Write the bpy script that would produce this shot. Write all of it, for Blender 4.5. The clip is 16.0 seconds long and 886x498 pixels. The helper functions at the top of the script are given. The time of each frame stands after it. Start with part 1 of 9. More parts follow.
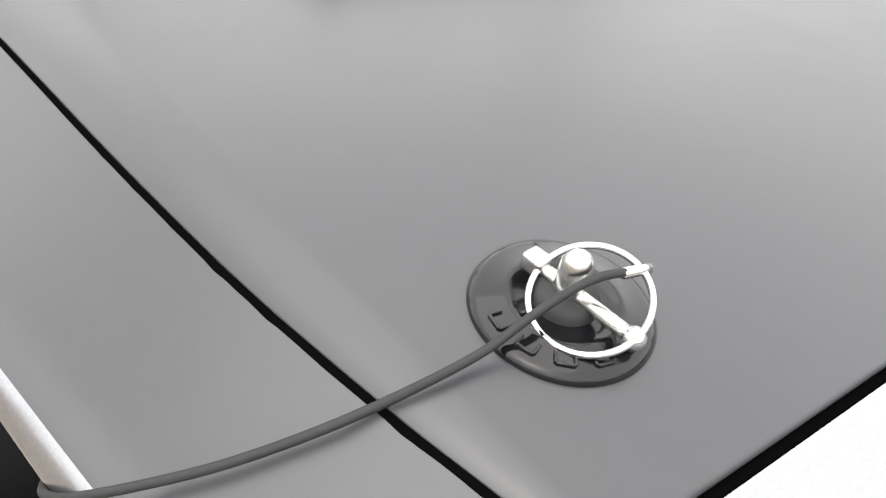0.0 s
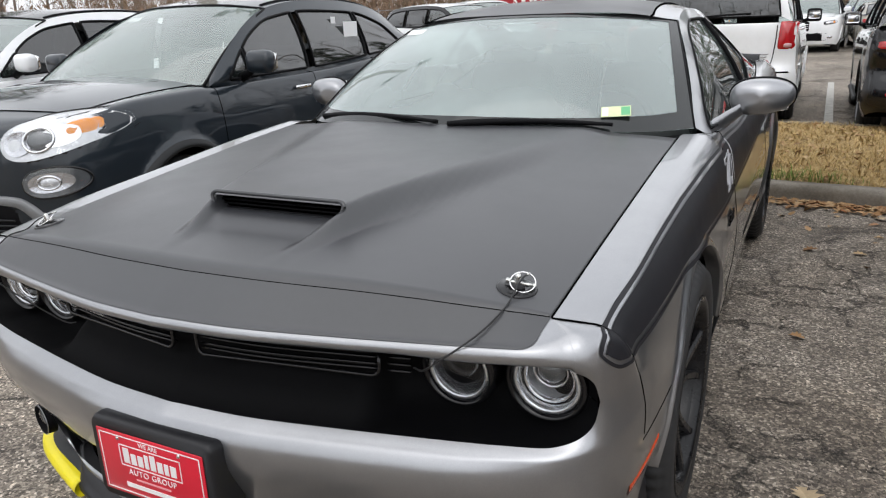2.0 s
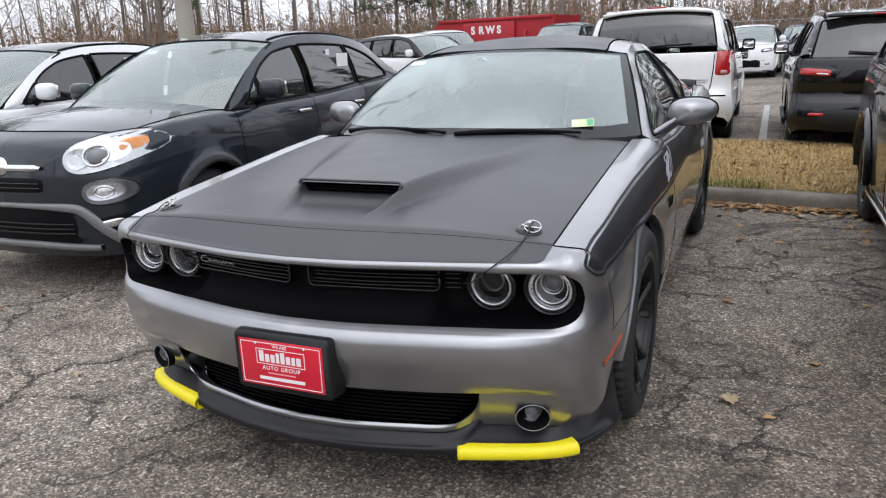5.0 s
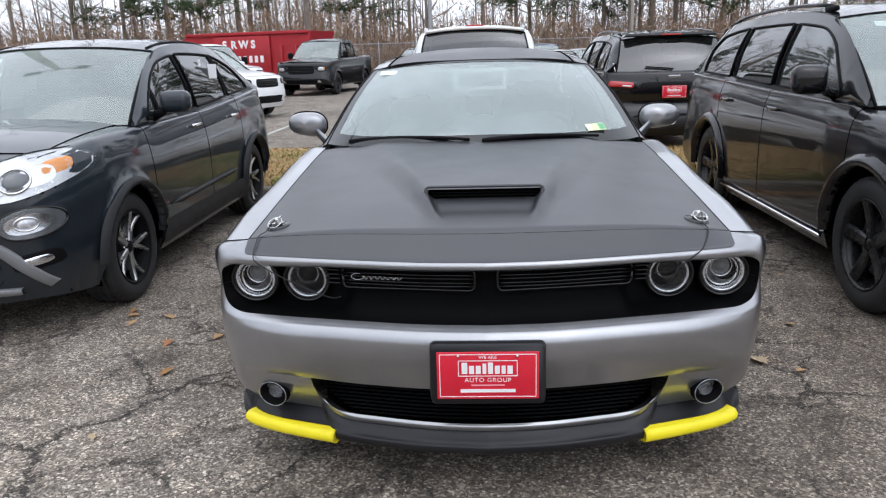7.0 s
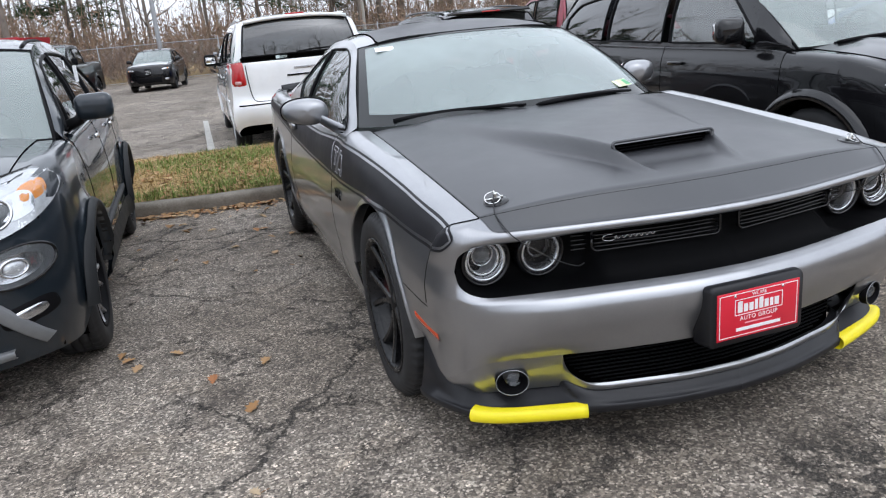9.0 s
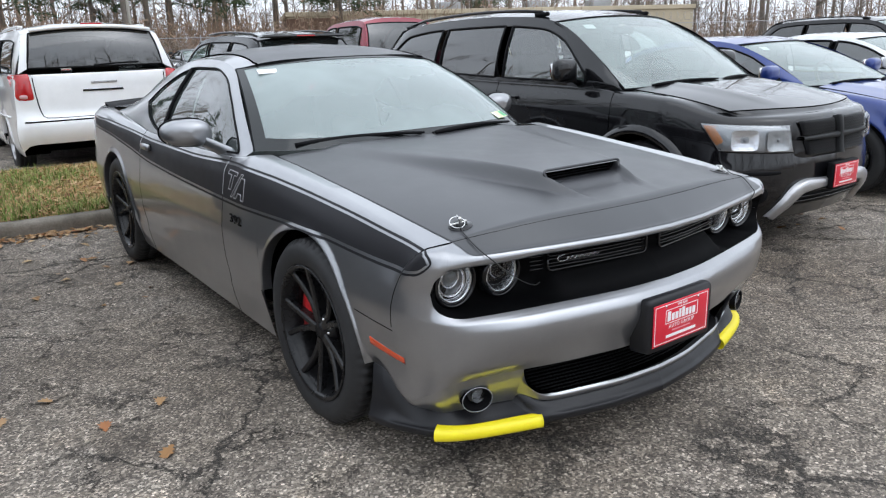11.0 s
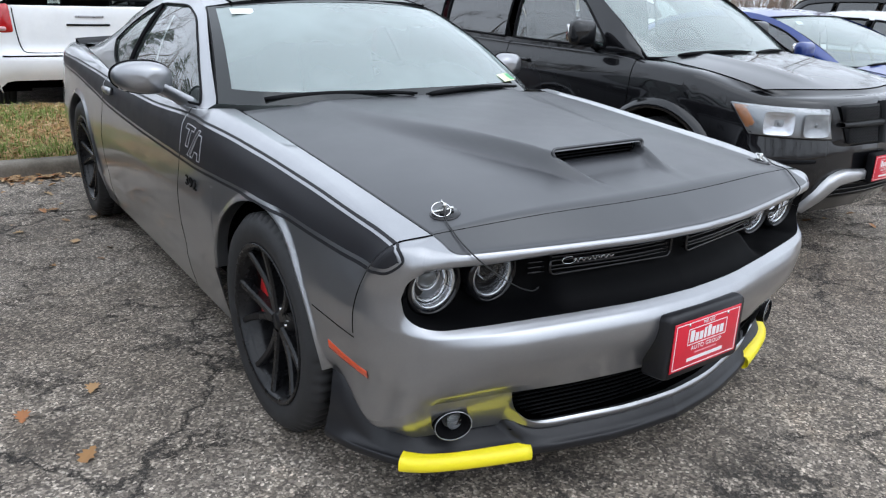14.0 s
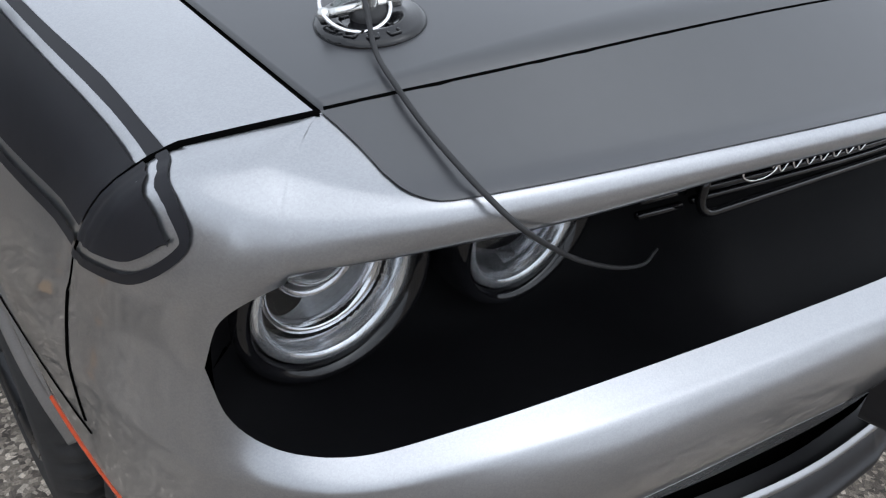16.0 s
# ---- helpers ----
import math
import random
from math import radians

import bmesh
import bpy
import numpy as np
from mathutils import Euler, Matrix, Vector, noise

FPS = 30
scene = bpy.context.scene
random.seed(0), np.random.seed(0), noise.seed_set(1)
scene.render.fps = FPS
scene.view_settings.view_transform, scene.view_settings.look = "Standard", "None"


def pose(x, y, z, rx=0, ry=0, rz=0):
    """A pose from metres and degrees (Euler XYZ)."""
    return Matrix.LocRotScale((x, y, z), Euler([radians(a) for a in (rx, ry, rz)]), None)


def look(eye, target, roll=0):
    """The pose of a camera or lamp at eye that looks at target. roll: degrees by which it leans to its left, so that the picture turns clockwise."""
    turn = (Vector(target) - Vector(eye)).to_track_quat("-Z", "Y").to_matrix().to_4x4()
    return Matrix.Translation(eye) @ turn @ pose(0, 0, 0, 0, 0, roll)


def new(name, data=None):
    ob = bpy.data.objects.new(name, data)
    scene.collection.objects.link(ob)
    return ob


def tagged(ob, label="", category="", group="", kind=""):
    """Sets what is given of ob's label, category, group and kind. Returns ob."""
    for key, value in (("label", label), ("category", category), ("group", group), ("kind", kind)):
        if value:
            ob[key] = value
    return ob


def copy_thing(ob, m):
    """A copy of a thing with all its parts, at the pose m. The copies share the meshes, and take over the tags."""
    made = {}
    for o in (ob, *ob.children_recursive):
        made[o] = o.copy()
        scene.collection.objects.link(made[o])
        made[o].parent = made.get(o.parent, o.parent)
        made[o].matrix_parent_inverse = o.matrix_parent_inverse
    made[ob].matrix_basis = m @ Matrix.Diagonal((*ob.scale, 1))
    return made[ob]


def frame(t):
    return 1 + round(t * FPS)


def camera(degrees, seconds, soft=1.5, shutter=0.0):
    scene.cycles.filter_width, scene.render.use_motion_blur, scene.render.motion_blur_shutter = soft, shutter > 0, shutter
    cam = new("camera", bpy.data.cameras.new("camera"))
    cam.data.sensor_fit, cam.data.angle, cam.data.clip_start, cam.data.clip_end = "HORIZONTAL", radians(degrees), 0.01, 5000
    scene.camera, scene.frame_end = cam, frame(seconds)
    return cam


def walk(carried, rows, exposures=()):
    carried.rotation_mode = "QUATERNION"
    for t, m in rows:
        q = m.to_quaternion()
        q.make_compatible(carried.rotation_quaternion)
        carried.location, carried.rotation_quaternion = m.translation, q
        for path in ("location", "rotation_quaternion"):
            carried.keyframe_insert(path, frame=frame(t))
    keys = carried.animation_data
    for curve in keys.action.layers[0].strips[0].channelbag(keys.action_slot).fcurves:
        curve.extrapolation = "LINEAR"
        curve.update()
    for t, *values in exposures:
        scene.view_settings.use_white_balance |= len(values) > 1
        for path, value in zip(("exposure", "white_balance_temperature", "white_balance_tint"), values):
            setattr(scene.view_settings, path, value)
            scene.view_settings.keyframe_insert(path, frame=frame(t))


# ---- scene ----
EXPOSURES = [(0.0, 1.38, 6900, 10), (0.4, 1.35, 6900, 12), (0.6, 1.1, 6900, 12), (0.8, 0.72, 6900, 12), (1.0, 0.42, 6900, 12), (1.5, 0.34, 6700, 10), (3.5, 0.30, 6400, 12),
             (7.0, 0.40, 6100, 12), (10.0, 0.45, 6050, 10), (12.5, 0.40, 6050, 8), (14.5, 0.52, 5900, 9), (16.0, 0.40, 6000, 9)]
cam = camera(62.3, 16.0, 1.2)
PATH = [
    (0, (0.85, 0.143, 1.05), (-0.468, 1.234, 0.014), 9.7),
    (0.2, (0.873, 0.091, 1.107), (-0.309, 1.321, 0.063), 4.5),
    (0.4, (0.898, 0.03, 1.157), (-0.158, 1.364, 0.107), 2.5),
    (0.6, (0.931, -0.051, 1.198), (-0.107, 1.364, 0.238), 1.5),
    (0.8, (0.939, -0.146, 1.21), (0.013, 1.403, 0.348), 2.7),
    (1, (0.942, -0.274, 1.233), (0.136, 1.382, 0.453), 0.5),
    (1.5, (1.0, -0.602, 1.332), (0.186, 1.10, 0.661), 0.0),
    (2, (1.17, -0.901, 1.38), (0.299, 0.797, 0.78), -2.2),
    (2.5, (1.236, -1.188, 1.408), (0.391, 0.546, 0.877), -2.0),
    (3, (1.313, -1.44, 1.432), (0.468, 0.284, 0.871), -2.6),
    (3.5, (1.433, -1.535, 1.419), (0.534, 0.167, 0.876), -2.0),
    (4, (1.468, -1.566, 1.426), (0.568, 0.129, 0.864), -2.4),
    (4.2, (1.466, -1.574, 1.426), (0.575, 0.131, 0.878), -1.6),
    (6.3, (0.565, -1.901, 1.405), (0.125, -0.03, 0.855), -1.9),
    (6.5, (0.411, -1.911, 1.42), (0.051, -0.012, 0.906), 0.4),
    (7, (-0.016, -2.018, 1.429), (-0.118, -0.09, 0.91), -1.7),
    (7.5, (-0.429, -1.981, 1.399), (-0.306, -0.052, 0.888), -2.0),
    (8, (-0.807, -1.911, 1.421), (-0.483, 0.004, 0.941), -0.6),
    (8.5, (-1.244, -1.885, 1.44), (-0.734, -0.039, 0.865), -1.1),
    (9, (-1.52, -1.69, 1.401), (-0.946, 0.138, 0.826), -5.4),
    (9.5, (-1.756, -1.577, 1.421), (-0.864, 0.133, 0.89), -3.5),
    (10, (-2.041, -1.501, 1.451), (-0.943, 0.072, 0.885), -2.7),
    (12.5, (-2.074, -1.455, 1.452), (-0.956, 0.115, 0.917), -1.2),
    (13, (-2.063, -1.446, 1.45), (-0.938, 0.116, 0.908), -1.4),
    (13.5, (-1.974, -1.366, 1.43), (-0.808, 0.154, 0.856), -1.2),
    (14, (-1.753, -1.127, 1.406), (-0.654, 0.413, 0.757), 1.7),
    (14.5, (-1.57, -0.784, 1.346), (-0.395, 0.635, 0.57), 2.3),
    (15, (-1.361, -0.526, 1.311), (-0.13, 0.791, 0.445), -0.2),
    (15.5, (-1.12, -0.29, 1.184), (-0.028, 0.992, 0.108), 3.9),
    (15.8, (-1.029, -0.154, 1.096), (0.06, 1.105, -0.008), 3.0),
    (16, (-0.990, -0.078, 1.026), (0.115, 1.188, -0.06), 3.2),
]
walk(cam, [(t, look(eye, target, roll)) for t, eye, target, roll in PATH], EXPOSURES)

# ---- daylight: bright overcast sky with a soft high sun ----
world = bpy.data.worlds.new("overcast_sky")
scene.world = world
world.use_nodes = True
wt = world.node_tree
wt.nodes.clear()
w_out = wt.nodes.new("ShaderNodeOutputWorld")
w_bg = wt.nodes.new("ShaderNodeBackground")
w_sky = wt.nodes.new("ShaderNodeTexSky")
w_sky.sky_type, w_sky.sun_disc = "NISHITA", False
w_sky.sun_elevation, w_sky.sun_rotation = radians(48), radians(150)
w_sky.air_density, w_sky.dust_density, w_sky.ozone_density = 1.0, 4.0, 1.0
w_hsv = wt.nodes.new("ShaderNodeHueSaturation")
w_hsv.inputs["Saturation"].default_value = 0.10
w_mix = wt.nodes.new("ShaderNodeMix")
w_mix.data_type = "RGBA"
w_mix.inputs[0].default_value = 0.72
w_mix.inputs[7].default_value = (8.7, 9.0, 9.5, 1)
wt.links.new(w_sky.outputs[0], w_hsv.inputs["Color"])
wt.links.new(w_hsv.outputs[0], w_mix.inputs[6])
wt.links.new(w_mix.outputs[2], w_bg.inputs["Color"])
wt.links.new(w_bg.outputs[0], w_out.inputs["Surface"])
w_bg.inputs["Strength"].default_value = 0.14
sun_data = bpy.data.lights.new("sun", "SUN")
sun_data.energy, sun_data.angle, sun_data.color = 0.5, radians(70), (1.0, 0.97, 0.93)
sun = new("sun", sun_data)
sun.matrix_world = look((0, 0, 30), (4, 9, 0))


# ---- materials ----
def rgb(r, g, b):
    return (r, g, b, 1.0)


class Mat:
    """A small builder for a principled material."""

    def __init__(self, name, color, rough=0.5, metal=0.0, coat=0.0, coat_rough=0.03, spec=0.5):
        self.m = bpy.data.materials.new(name)
        self.m.use_nodes = True
        self.t = self.m.node_tree
        self.b = self.t.nodes["Principled BSDF"]
        self.set("Base Color", rgb(*color))
        self.set("Roughness", rough)
        self.set("Metallic", metal)
        self.set("Coat Weight", coat)
        self.set("Coat Roughness", coat_rough)
        self.set("Specular IOR Level", spec)
        self.tc = None

    def set(self, key, value):
        self.b.inputs[key].default_value = value
        return self

    def node(self, kind, **inputs):
        n = self.t.nodes.new(kind)
        for key, value in inputs.items():
            n.inputs[key.replace("_", " ")].default_value = value
        return n

    def link(self, a, b):
        self.t.links.new(a, b)
        return self

    def coords(self, which="Object"):
        if self.tc is None:
            self.tc = self.t.nodes.new("ShaderNodeTexCoord")
        return self.tc.outputs[which]

    def noise(self, scale, detail=4, rough=0.6, which="Object", warp=0.0):
        n = self.node("ShaderNodeTexNoise", Scale=scale, Detail=detail, Roughness=rough)
        n.inputs["Distortion"].default_value = warp
        self.link(self.coords(which), n.inputs["Vector"])
        return n.outputs["Fac"]

    def voronoi(self, scale, feature="F1", which="Object", out="Distance", rand=1.0):
        n = self.t.nodes.new("ShaderNodeTexVoronoi")
        n.feature = feature
        n.inputs["Scale"].default_value = scale
        n.inputs["Randomness"].default_value = rand
        self.link(self.coords(which), n.inputs["Vector"])
        return n.outputs[out]

    def ramp(self, fac, stops):
        n = self.t.nodes.new("ShaderNodeValToRGB")
        el = n.color_ramp.elements
        while len(el) < len(stops):
            el.new(0.5)
        for e, (p, c) in zip(el, stops):
            e.position = p
            e.color = c if len(c) == 4 else rgb(*c)
        self.link(fac, n.inputs["Fac"])
        return n.outputs["Color"]

    def mix(self, fac, a, b, blend="MIX"):
        n = self.t.nodes.new("ShaderNodeMix")
        n.data_type, n.blend_type = "RGBA", blend
        for sock, v in ((n.inputs[0], fac), (n.inputs[6], a), (n.inputs[7], b)):
            if isinstance(v, (int, float)):
                sock.default_value = v
            elif isinstance(v, tuple):
                sock.default_value = v if len(v) == 4 else rgb(*v)
            else:
                self.link(v, sock)
        return n.outputs[2]

    def math(self, op, a, b=0.0):
        n = self.t.nodes.new("ShaderNodeMath")
        n.operation = op
        for sock, v in ((n.inputs[0], a), (n.inputs[1], b)):
            if isinstance(v, (int, float)):
                sock.default_value = v
            else:
                self.link(v, sock)
        return n.outputs[0]

    def color(self, out):
        return self.link(out, self.b.inputs["Base Color"])

    def rough(self, out):
        return self.link(out, self.b.inputs["Roughness"])

    def bump(self, out, strength=0.3, dist=0.01):
        n = self.t.nodes.new("ShaderNodeBump")
        n.inputs["Strength"].default_value, n.inputs["Distance"].default_value = strength, dist
        self.link(out, n.inputs["Height"])
        return self.link(n.outputs["Normal"], self.b.inputs["Normal"])

    def vary(self, color, amount=0.12, scale=6.0, rough=0.0):
        """Uneven tone at two scales, like grime and wear."""
        a = self.noise(scale, 5, 0.6)
        b = self.noise(scale * 14, 3, 0.5)
        f = self.math("ADD", self.math("MULTIPLY", a, 0.7), self.math("MULTIPLY", b, 0.3))
        lo = tuple(c * (1 - amount) for c in color)
        hi = tuple(min(1.0, c * (1 + amount)) for c in color)
        self.color(self.ramp(f, [(0.3, lo), (0.7, hi)]))
        if rough:
            r = self.b.inputs["Roughness"].default_value
            self.rough(self.ramp(a, [(0.3, (r - rough,) * 3), (0.7, (r + rough,) * 3)]))
        return self


def paint(name, color, metal=0.0, flake=0.0, rough=0.28, dust=0.06):
    """Car paint: a base under clear coat, with a little flake sparkle and road dust."""
    m = Mat(name, color, rough, metal, 1.0, 0.035, spec=0.5 if max(color) > 0.1 else 0.1)
    m.set("Coat IOR", 1.5)
    d = m.noise(5.0, 6, 0.65)
    lo = tuple(c * 0.95 for c in color)
    hi = tuple(min(1, c * (1 + dust) + dust * 0.02) for c in color)
    base = m.ramp(d, [(0.35, lo), (0.7, hi)])
    if flake:
        v = m.voronoi(900.0, out="Color")
        g = m.t.nodes.new("ShaderNodeSeparateColor")
        m.link(v, g.inputs[0])
        base = m.mix(flake, base, m.mix(1.0, base, m.ramp(g.outputs[0], [(0, (0.6,) * 3), (1, (1.5,) * 3)]), "MULTIPLY"))
    m.color(base)
    cr = m.noise(9.0, 6, 0.7)
    m.link(m.ramp(cr, [(0.35, (0.01,) * 3), (0.75, (0.05,) * 3)]), m.b.inputs["Coat Roughness"])
    return m.m


def glass(name, tint, rough=0.0, film=0.0, ior=1.62, haze_rgb=(0.66, 0.76, 0.74)):
    """A thin pane: tinted see-through with a clear reflection; film: pale diffuse haze standing in for reflected sky.
    """
    m = bpy.data.materials.new(name)
    m.use_nodes = True
    t = m.node_tree
    t.nodes.clear()
    out = t.nodes.new("ShaderNodeOutputMaterial")
    tr = t.nodes.new("ShaderNodeBsdfTransparent")
    gl = t.nodes.new("ShaderNodeBsdfGlossy")
    lw = t.nodes.new("ShaderNodeLayerWeight")
    lw.inputs["Blend"].default_value = 0.5
    pw = t.nodes.new("ShaderNodeMath")
    pw.operation = "POWER"
    pw.inputs[1].default_value = 3.2
    t.links.new(lw.outputs["Facing"], pw.inputs[0])
    fr = t.nodes.new("ShaderNodeMath")
    fr.operation = "MULTIPLY_ADD"
    r0 = 2 * ((ior - 1) / (ior + 1)) ** 2
    fr.inputs[1].default_value, fr.inputs[2].default_value = 0.95 - r0, r0
    t.links.new(pw.outputs[0], fr.inputs[0])
    mx = t.nodes.new("ShaderNodeMixShader")
    tr.inputs["Color"].default_value = rgb(*tint)
    gl.inputs["Roughness"].default_value = rough
    t.links.new(fr.outputs[0], mx.inputs[0])
    t.links.new(tr.outputs[0], mx.inputs[1])
    t.links.new(gl.outputs[0], mx.inputs[2])
    last = mx.outputs[0]
    # milky sky reflection put into the pane as a pale diffuse colour
    if film:
        df = t.nodes.new("ShaderNodeBsdfDiffuse")
        df.inputs["Color"].default_value = (*haze_rgb, 1)
        mf = t.nodes.new("ShaderNodeMixShader")
        nz = t.nodes.new("ShaderNodeTexNoise")
        nz.inputs["Scale"].default_value, nz.inputs["Detail"].default_value = 1.6, 4.0
        tc = t.nodes.new("ShaderNodeTexCoord")
        mp = t.nodes.new("ShaderNodeMapRange")
        mp.inputs[1].default_value, mp.inputs[2].default_value = 0.3, 0.7
        mp.inputs[3].default_value, mp.inputs[4].default_value = film * 0.7, film * 1.3
        t.links.new(tc.outputs["Object"], nz.inputs["Vector"])
        t.links.new(nz.outputs["Fac"], mp.inputs[0])
        t.links.new(mp.outputs[0], mf.inputs[0])
        t.links.new(last, mf.inputs[1])
        t.links.new(df.outputs[0], mf.inputs[2])
        last = mf.outputs[0]
    t.links.new(last, out.inputs["Surface"])
    return m


def make_asphalt():
    """Old asphalt: stone chips in a worn binder, broad tonal patches, dark stains, a broken net of cracks, and shade
    painted in between two cars.
    """
    m = Mat("worn_asphalt", (0.12, 0.12, 0.12), 0.9)
    sep = m.t.nodes.new("ShaderNodeSeparateColor")
    m.link(m.voronoi(120.0, out="Color"), sep.inputs[0])
    grit = m.ramp(sep.outputs[0], [(0.0, (0.055, 0.050, 0.046)), (0.5, (0.135, 0.125, 0.115)), (0.82, (0.24, 0.225, 0.205)), (0.95, (0.38, 0.36, 0.335)), (1.0, (0.52, 0.50, 0.47))])
    fine = m.noise(300.0, 3, 0.7)
    grit = m.mix(0.6, grit, m.ramp(fine, [(0.3, (0.3,) * 3), (0.7, (1.6,) * 3)]), "MULTIPLY")
    big = m.noise(0.42, 7, 0.66, warp=0.7)
    grit = m.mix(1.0, grit, m.ramp(big, [(0.30, (0.66, 0.62, 0.57)), (0.45, (1.0, 0.97, 0.93)), (0.55, (1.18, 1.17, 1.16)), (0.70, (1.55, 1.50, 1.42))]), "MULTIPLY")
    mid = m.noise(2.4, 8, 0.72, warp=1.0)
    grit = m.mix(0.9, grit, m.ramp(mid, [(0.30, (0.42, 0.40, 0.38)), (0.44, (0.85, 0.84, 0.83)), (0.56, (1.05,) * 3), (0.72, (1.35, 1.30, 1.24))]), "MULTIPLY")
    patch = m.noise(14.0, 6, 0.75, warp=0.5)
    grit = m.mix(0.7, grit, m.ramp(patch, [(0.32, (0.50, 0.48, 0.46)), (0.47, (1.0,) * 3), (0.7, (1.3, 1.28, 1.25))]), "MULTIPLY")
    stain = m.ramp(m.noise(0.8, 5, 0.6, warp=1.5), [(0.60, (1,) * 3), (0.70, (0.48, 0.45, 0.42))])
    grit = m.mix(1.0, grit, stain, "MULTIPLY")
    # Shade between coupe and suv, painted into the asphalt as a ragged dark patch.
    shade_spot = m.t.nodes.new("ShaderNodeMapping")
    shade_spot.inputs["Location"].default_value, shade_spot.inputs["Scale"].default_value = (-1.75, -0.55, 0), (0.85, 0.48, 0)
    m.link(m.coords(), shade_spot.inputs["Vector"])
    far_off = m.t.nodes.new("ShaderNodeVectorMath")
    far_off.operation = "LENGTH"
    m.link(shade_spot.outputs[0], far_off.inputs[0])
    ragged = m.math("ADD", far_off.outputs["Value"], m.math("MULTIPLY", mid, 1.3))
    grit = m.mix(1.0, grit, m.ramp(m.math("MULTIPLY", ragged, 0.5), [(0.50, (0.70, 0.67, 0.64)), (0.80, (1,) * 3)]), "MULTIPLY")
    warp = m.t.nodes.new("ShaderNodeVectorMath")
    warp.operation = "MULTIPLY_ADD"
    wn = m.node("ShaderNodeTexNoise", Scale=3.2, Detail=8.0, Roughness=0.78)
    m.link(m.coords(), wn.inputs["Vector"])
    m.link(wn.outputs["Color"], warp.inputs[0])
    warp.inputs[1].default_value = (0.42, 0.42, 0.42)
    m.link(m.coords(), warp.inputs[2])
    edges = None
    for scale, width, lo, hi in ((0.85, 0.013, 0.42, 0.54), (2.0, 0.022, 0.48, 0.58), (4.6, 0.035, 0.54, 0.64)):
        v = m.t.nodes.new("ShaderNodeTexVoronoi")
        v.feature = "DISTANCE_TO_EDGE"
        v.inputs["Scale"].default_value = scale
        m.link(warp.outputs[0], v.inputs["Vector"])
        line = m.ramp(v.outputs["Distance"], [(0.0, (1,) * 3), (width * 0.35, (0.8,) * 3), (width, (0,) * 3)])
        gate = m.ramp(m.noise(0.8 * scale, 3, 0.5), [(lo, (0,) * 3), (hi, (1,) * 3)])
        line = m.math("MULTIPLY", line, gate)
        edges = line if edges is None else m.math("MAXIMUM", edges, line)
    grit = m.mix(1.0, grit, (1.22, 1.15, 1.06), "MULTIPLY")
    m.color(m.mix(m.math("MULTIPLY", edges, 0.88), grit, (0.022, 0.020, 0.018)))
    height = m.math("SUBTRACT", m.math("ADD", m.math("MULTIPLY", sep.outputs[1], 0.4), m.math("MULTIPLY", fine, 0.4)), m.math("MULTIPLY", edges, 2.0))
    m.bump(height, 0.8, 0.006)
    m.rough(m.ramp(mid, [(0.3, (0.75,) * 3), (0.7, (0.95,) * 3)]))
    return m.m


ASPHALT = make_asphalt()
SILVER = paint("silver_metallic_paint", (0.335, 0.34, 0.355), 0.88, 0.12, 0.29)
SATIN = Mat("satin_black_wrap", (0.030, 0.031, 0.035), 0.34, spec=0.82).vary((0.030, 0.031, 0.035), 0.10, 5.0, 0.03).m
STRIPE = Mat("charcoal_vinyl", (0.016, 0.016, 0.019), 0.45, spec=0.18).vary((0.016, 0.016, 0.019), 0.15, 6.0, 0.04).m
PINSTRIPE = Mat("silver_vinyl", (0.36, 0.36, 0.38), 0.4, 0.3).vary((0.36, 0.36, 0.38), 0.06, 8.0).m
CHIN = Mat("black_grained_plastic", (0.012, 0.012, 0.014), 0.42, spec=0.35).vary((0.012, 0.012, 0.014), 0.2, 9.0, 0.07).m
DARK = Mat("black_trim", (0.005, 0.005, 0.006), 0.55, spec=0.10).vary((0.005, 0.005, 0.006), 0.25, 9.0, 0.05).m
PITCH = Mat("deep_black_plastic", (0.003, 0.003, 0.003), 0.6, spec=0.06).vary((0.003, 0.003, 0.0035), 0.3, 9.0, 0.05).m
LAMPGREY = Mat("grey_lamp_bowl", (0.30, 0.31, 0.32), 0.2, 0.5, coat=0.8).vary((0.30, 0.31, 0.32), 0.3, 30.0, 0.08).m
LAMPWHITE = Mat("clear_lamp_bowl", (0.66, 0.67, 0.68), 0.22, 0.45, coat=0.5).vary((0.66, 0.67, 0.68), 0.25, 30.0, 0.08).m
LENSGREY = Mat("smoky_lens", (0.10, 0.105, 0.11), 0.06, coat=1.0, coat_rough=0.0).vary((0.10, 0.105, 0.11), 0.3, 25.0).m
HALO = Mat("halo_ring", (0.80, 0.81, 0.83), 0.14, 0.85).vary((0.80, 0.81, 0.83), 0.06, 30.0, 0.05).m
GLOSSBLACK = Mat("gloss_black", (0.005, 0.005, 0.006), 0.12, coat=0.5, spec=0.2).vary((0.006, 0.006, 0.007), 0.3, 12.0, 0.04).m
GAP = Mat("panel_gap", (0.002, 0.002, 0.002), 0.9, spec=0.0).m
def make_tyre():
    m = Mat("tyre_rubber", (0.026, 0.026, 0.027), 0.62, spec=0.3)
    m.vary((0.026, 0.026, 0.027), 0.3, 12.0, 0.08)
    return m.m


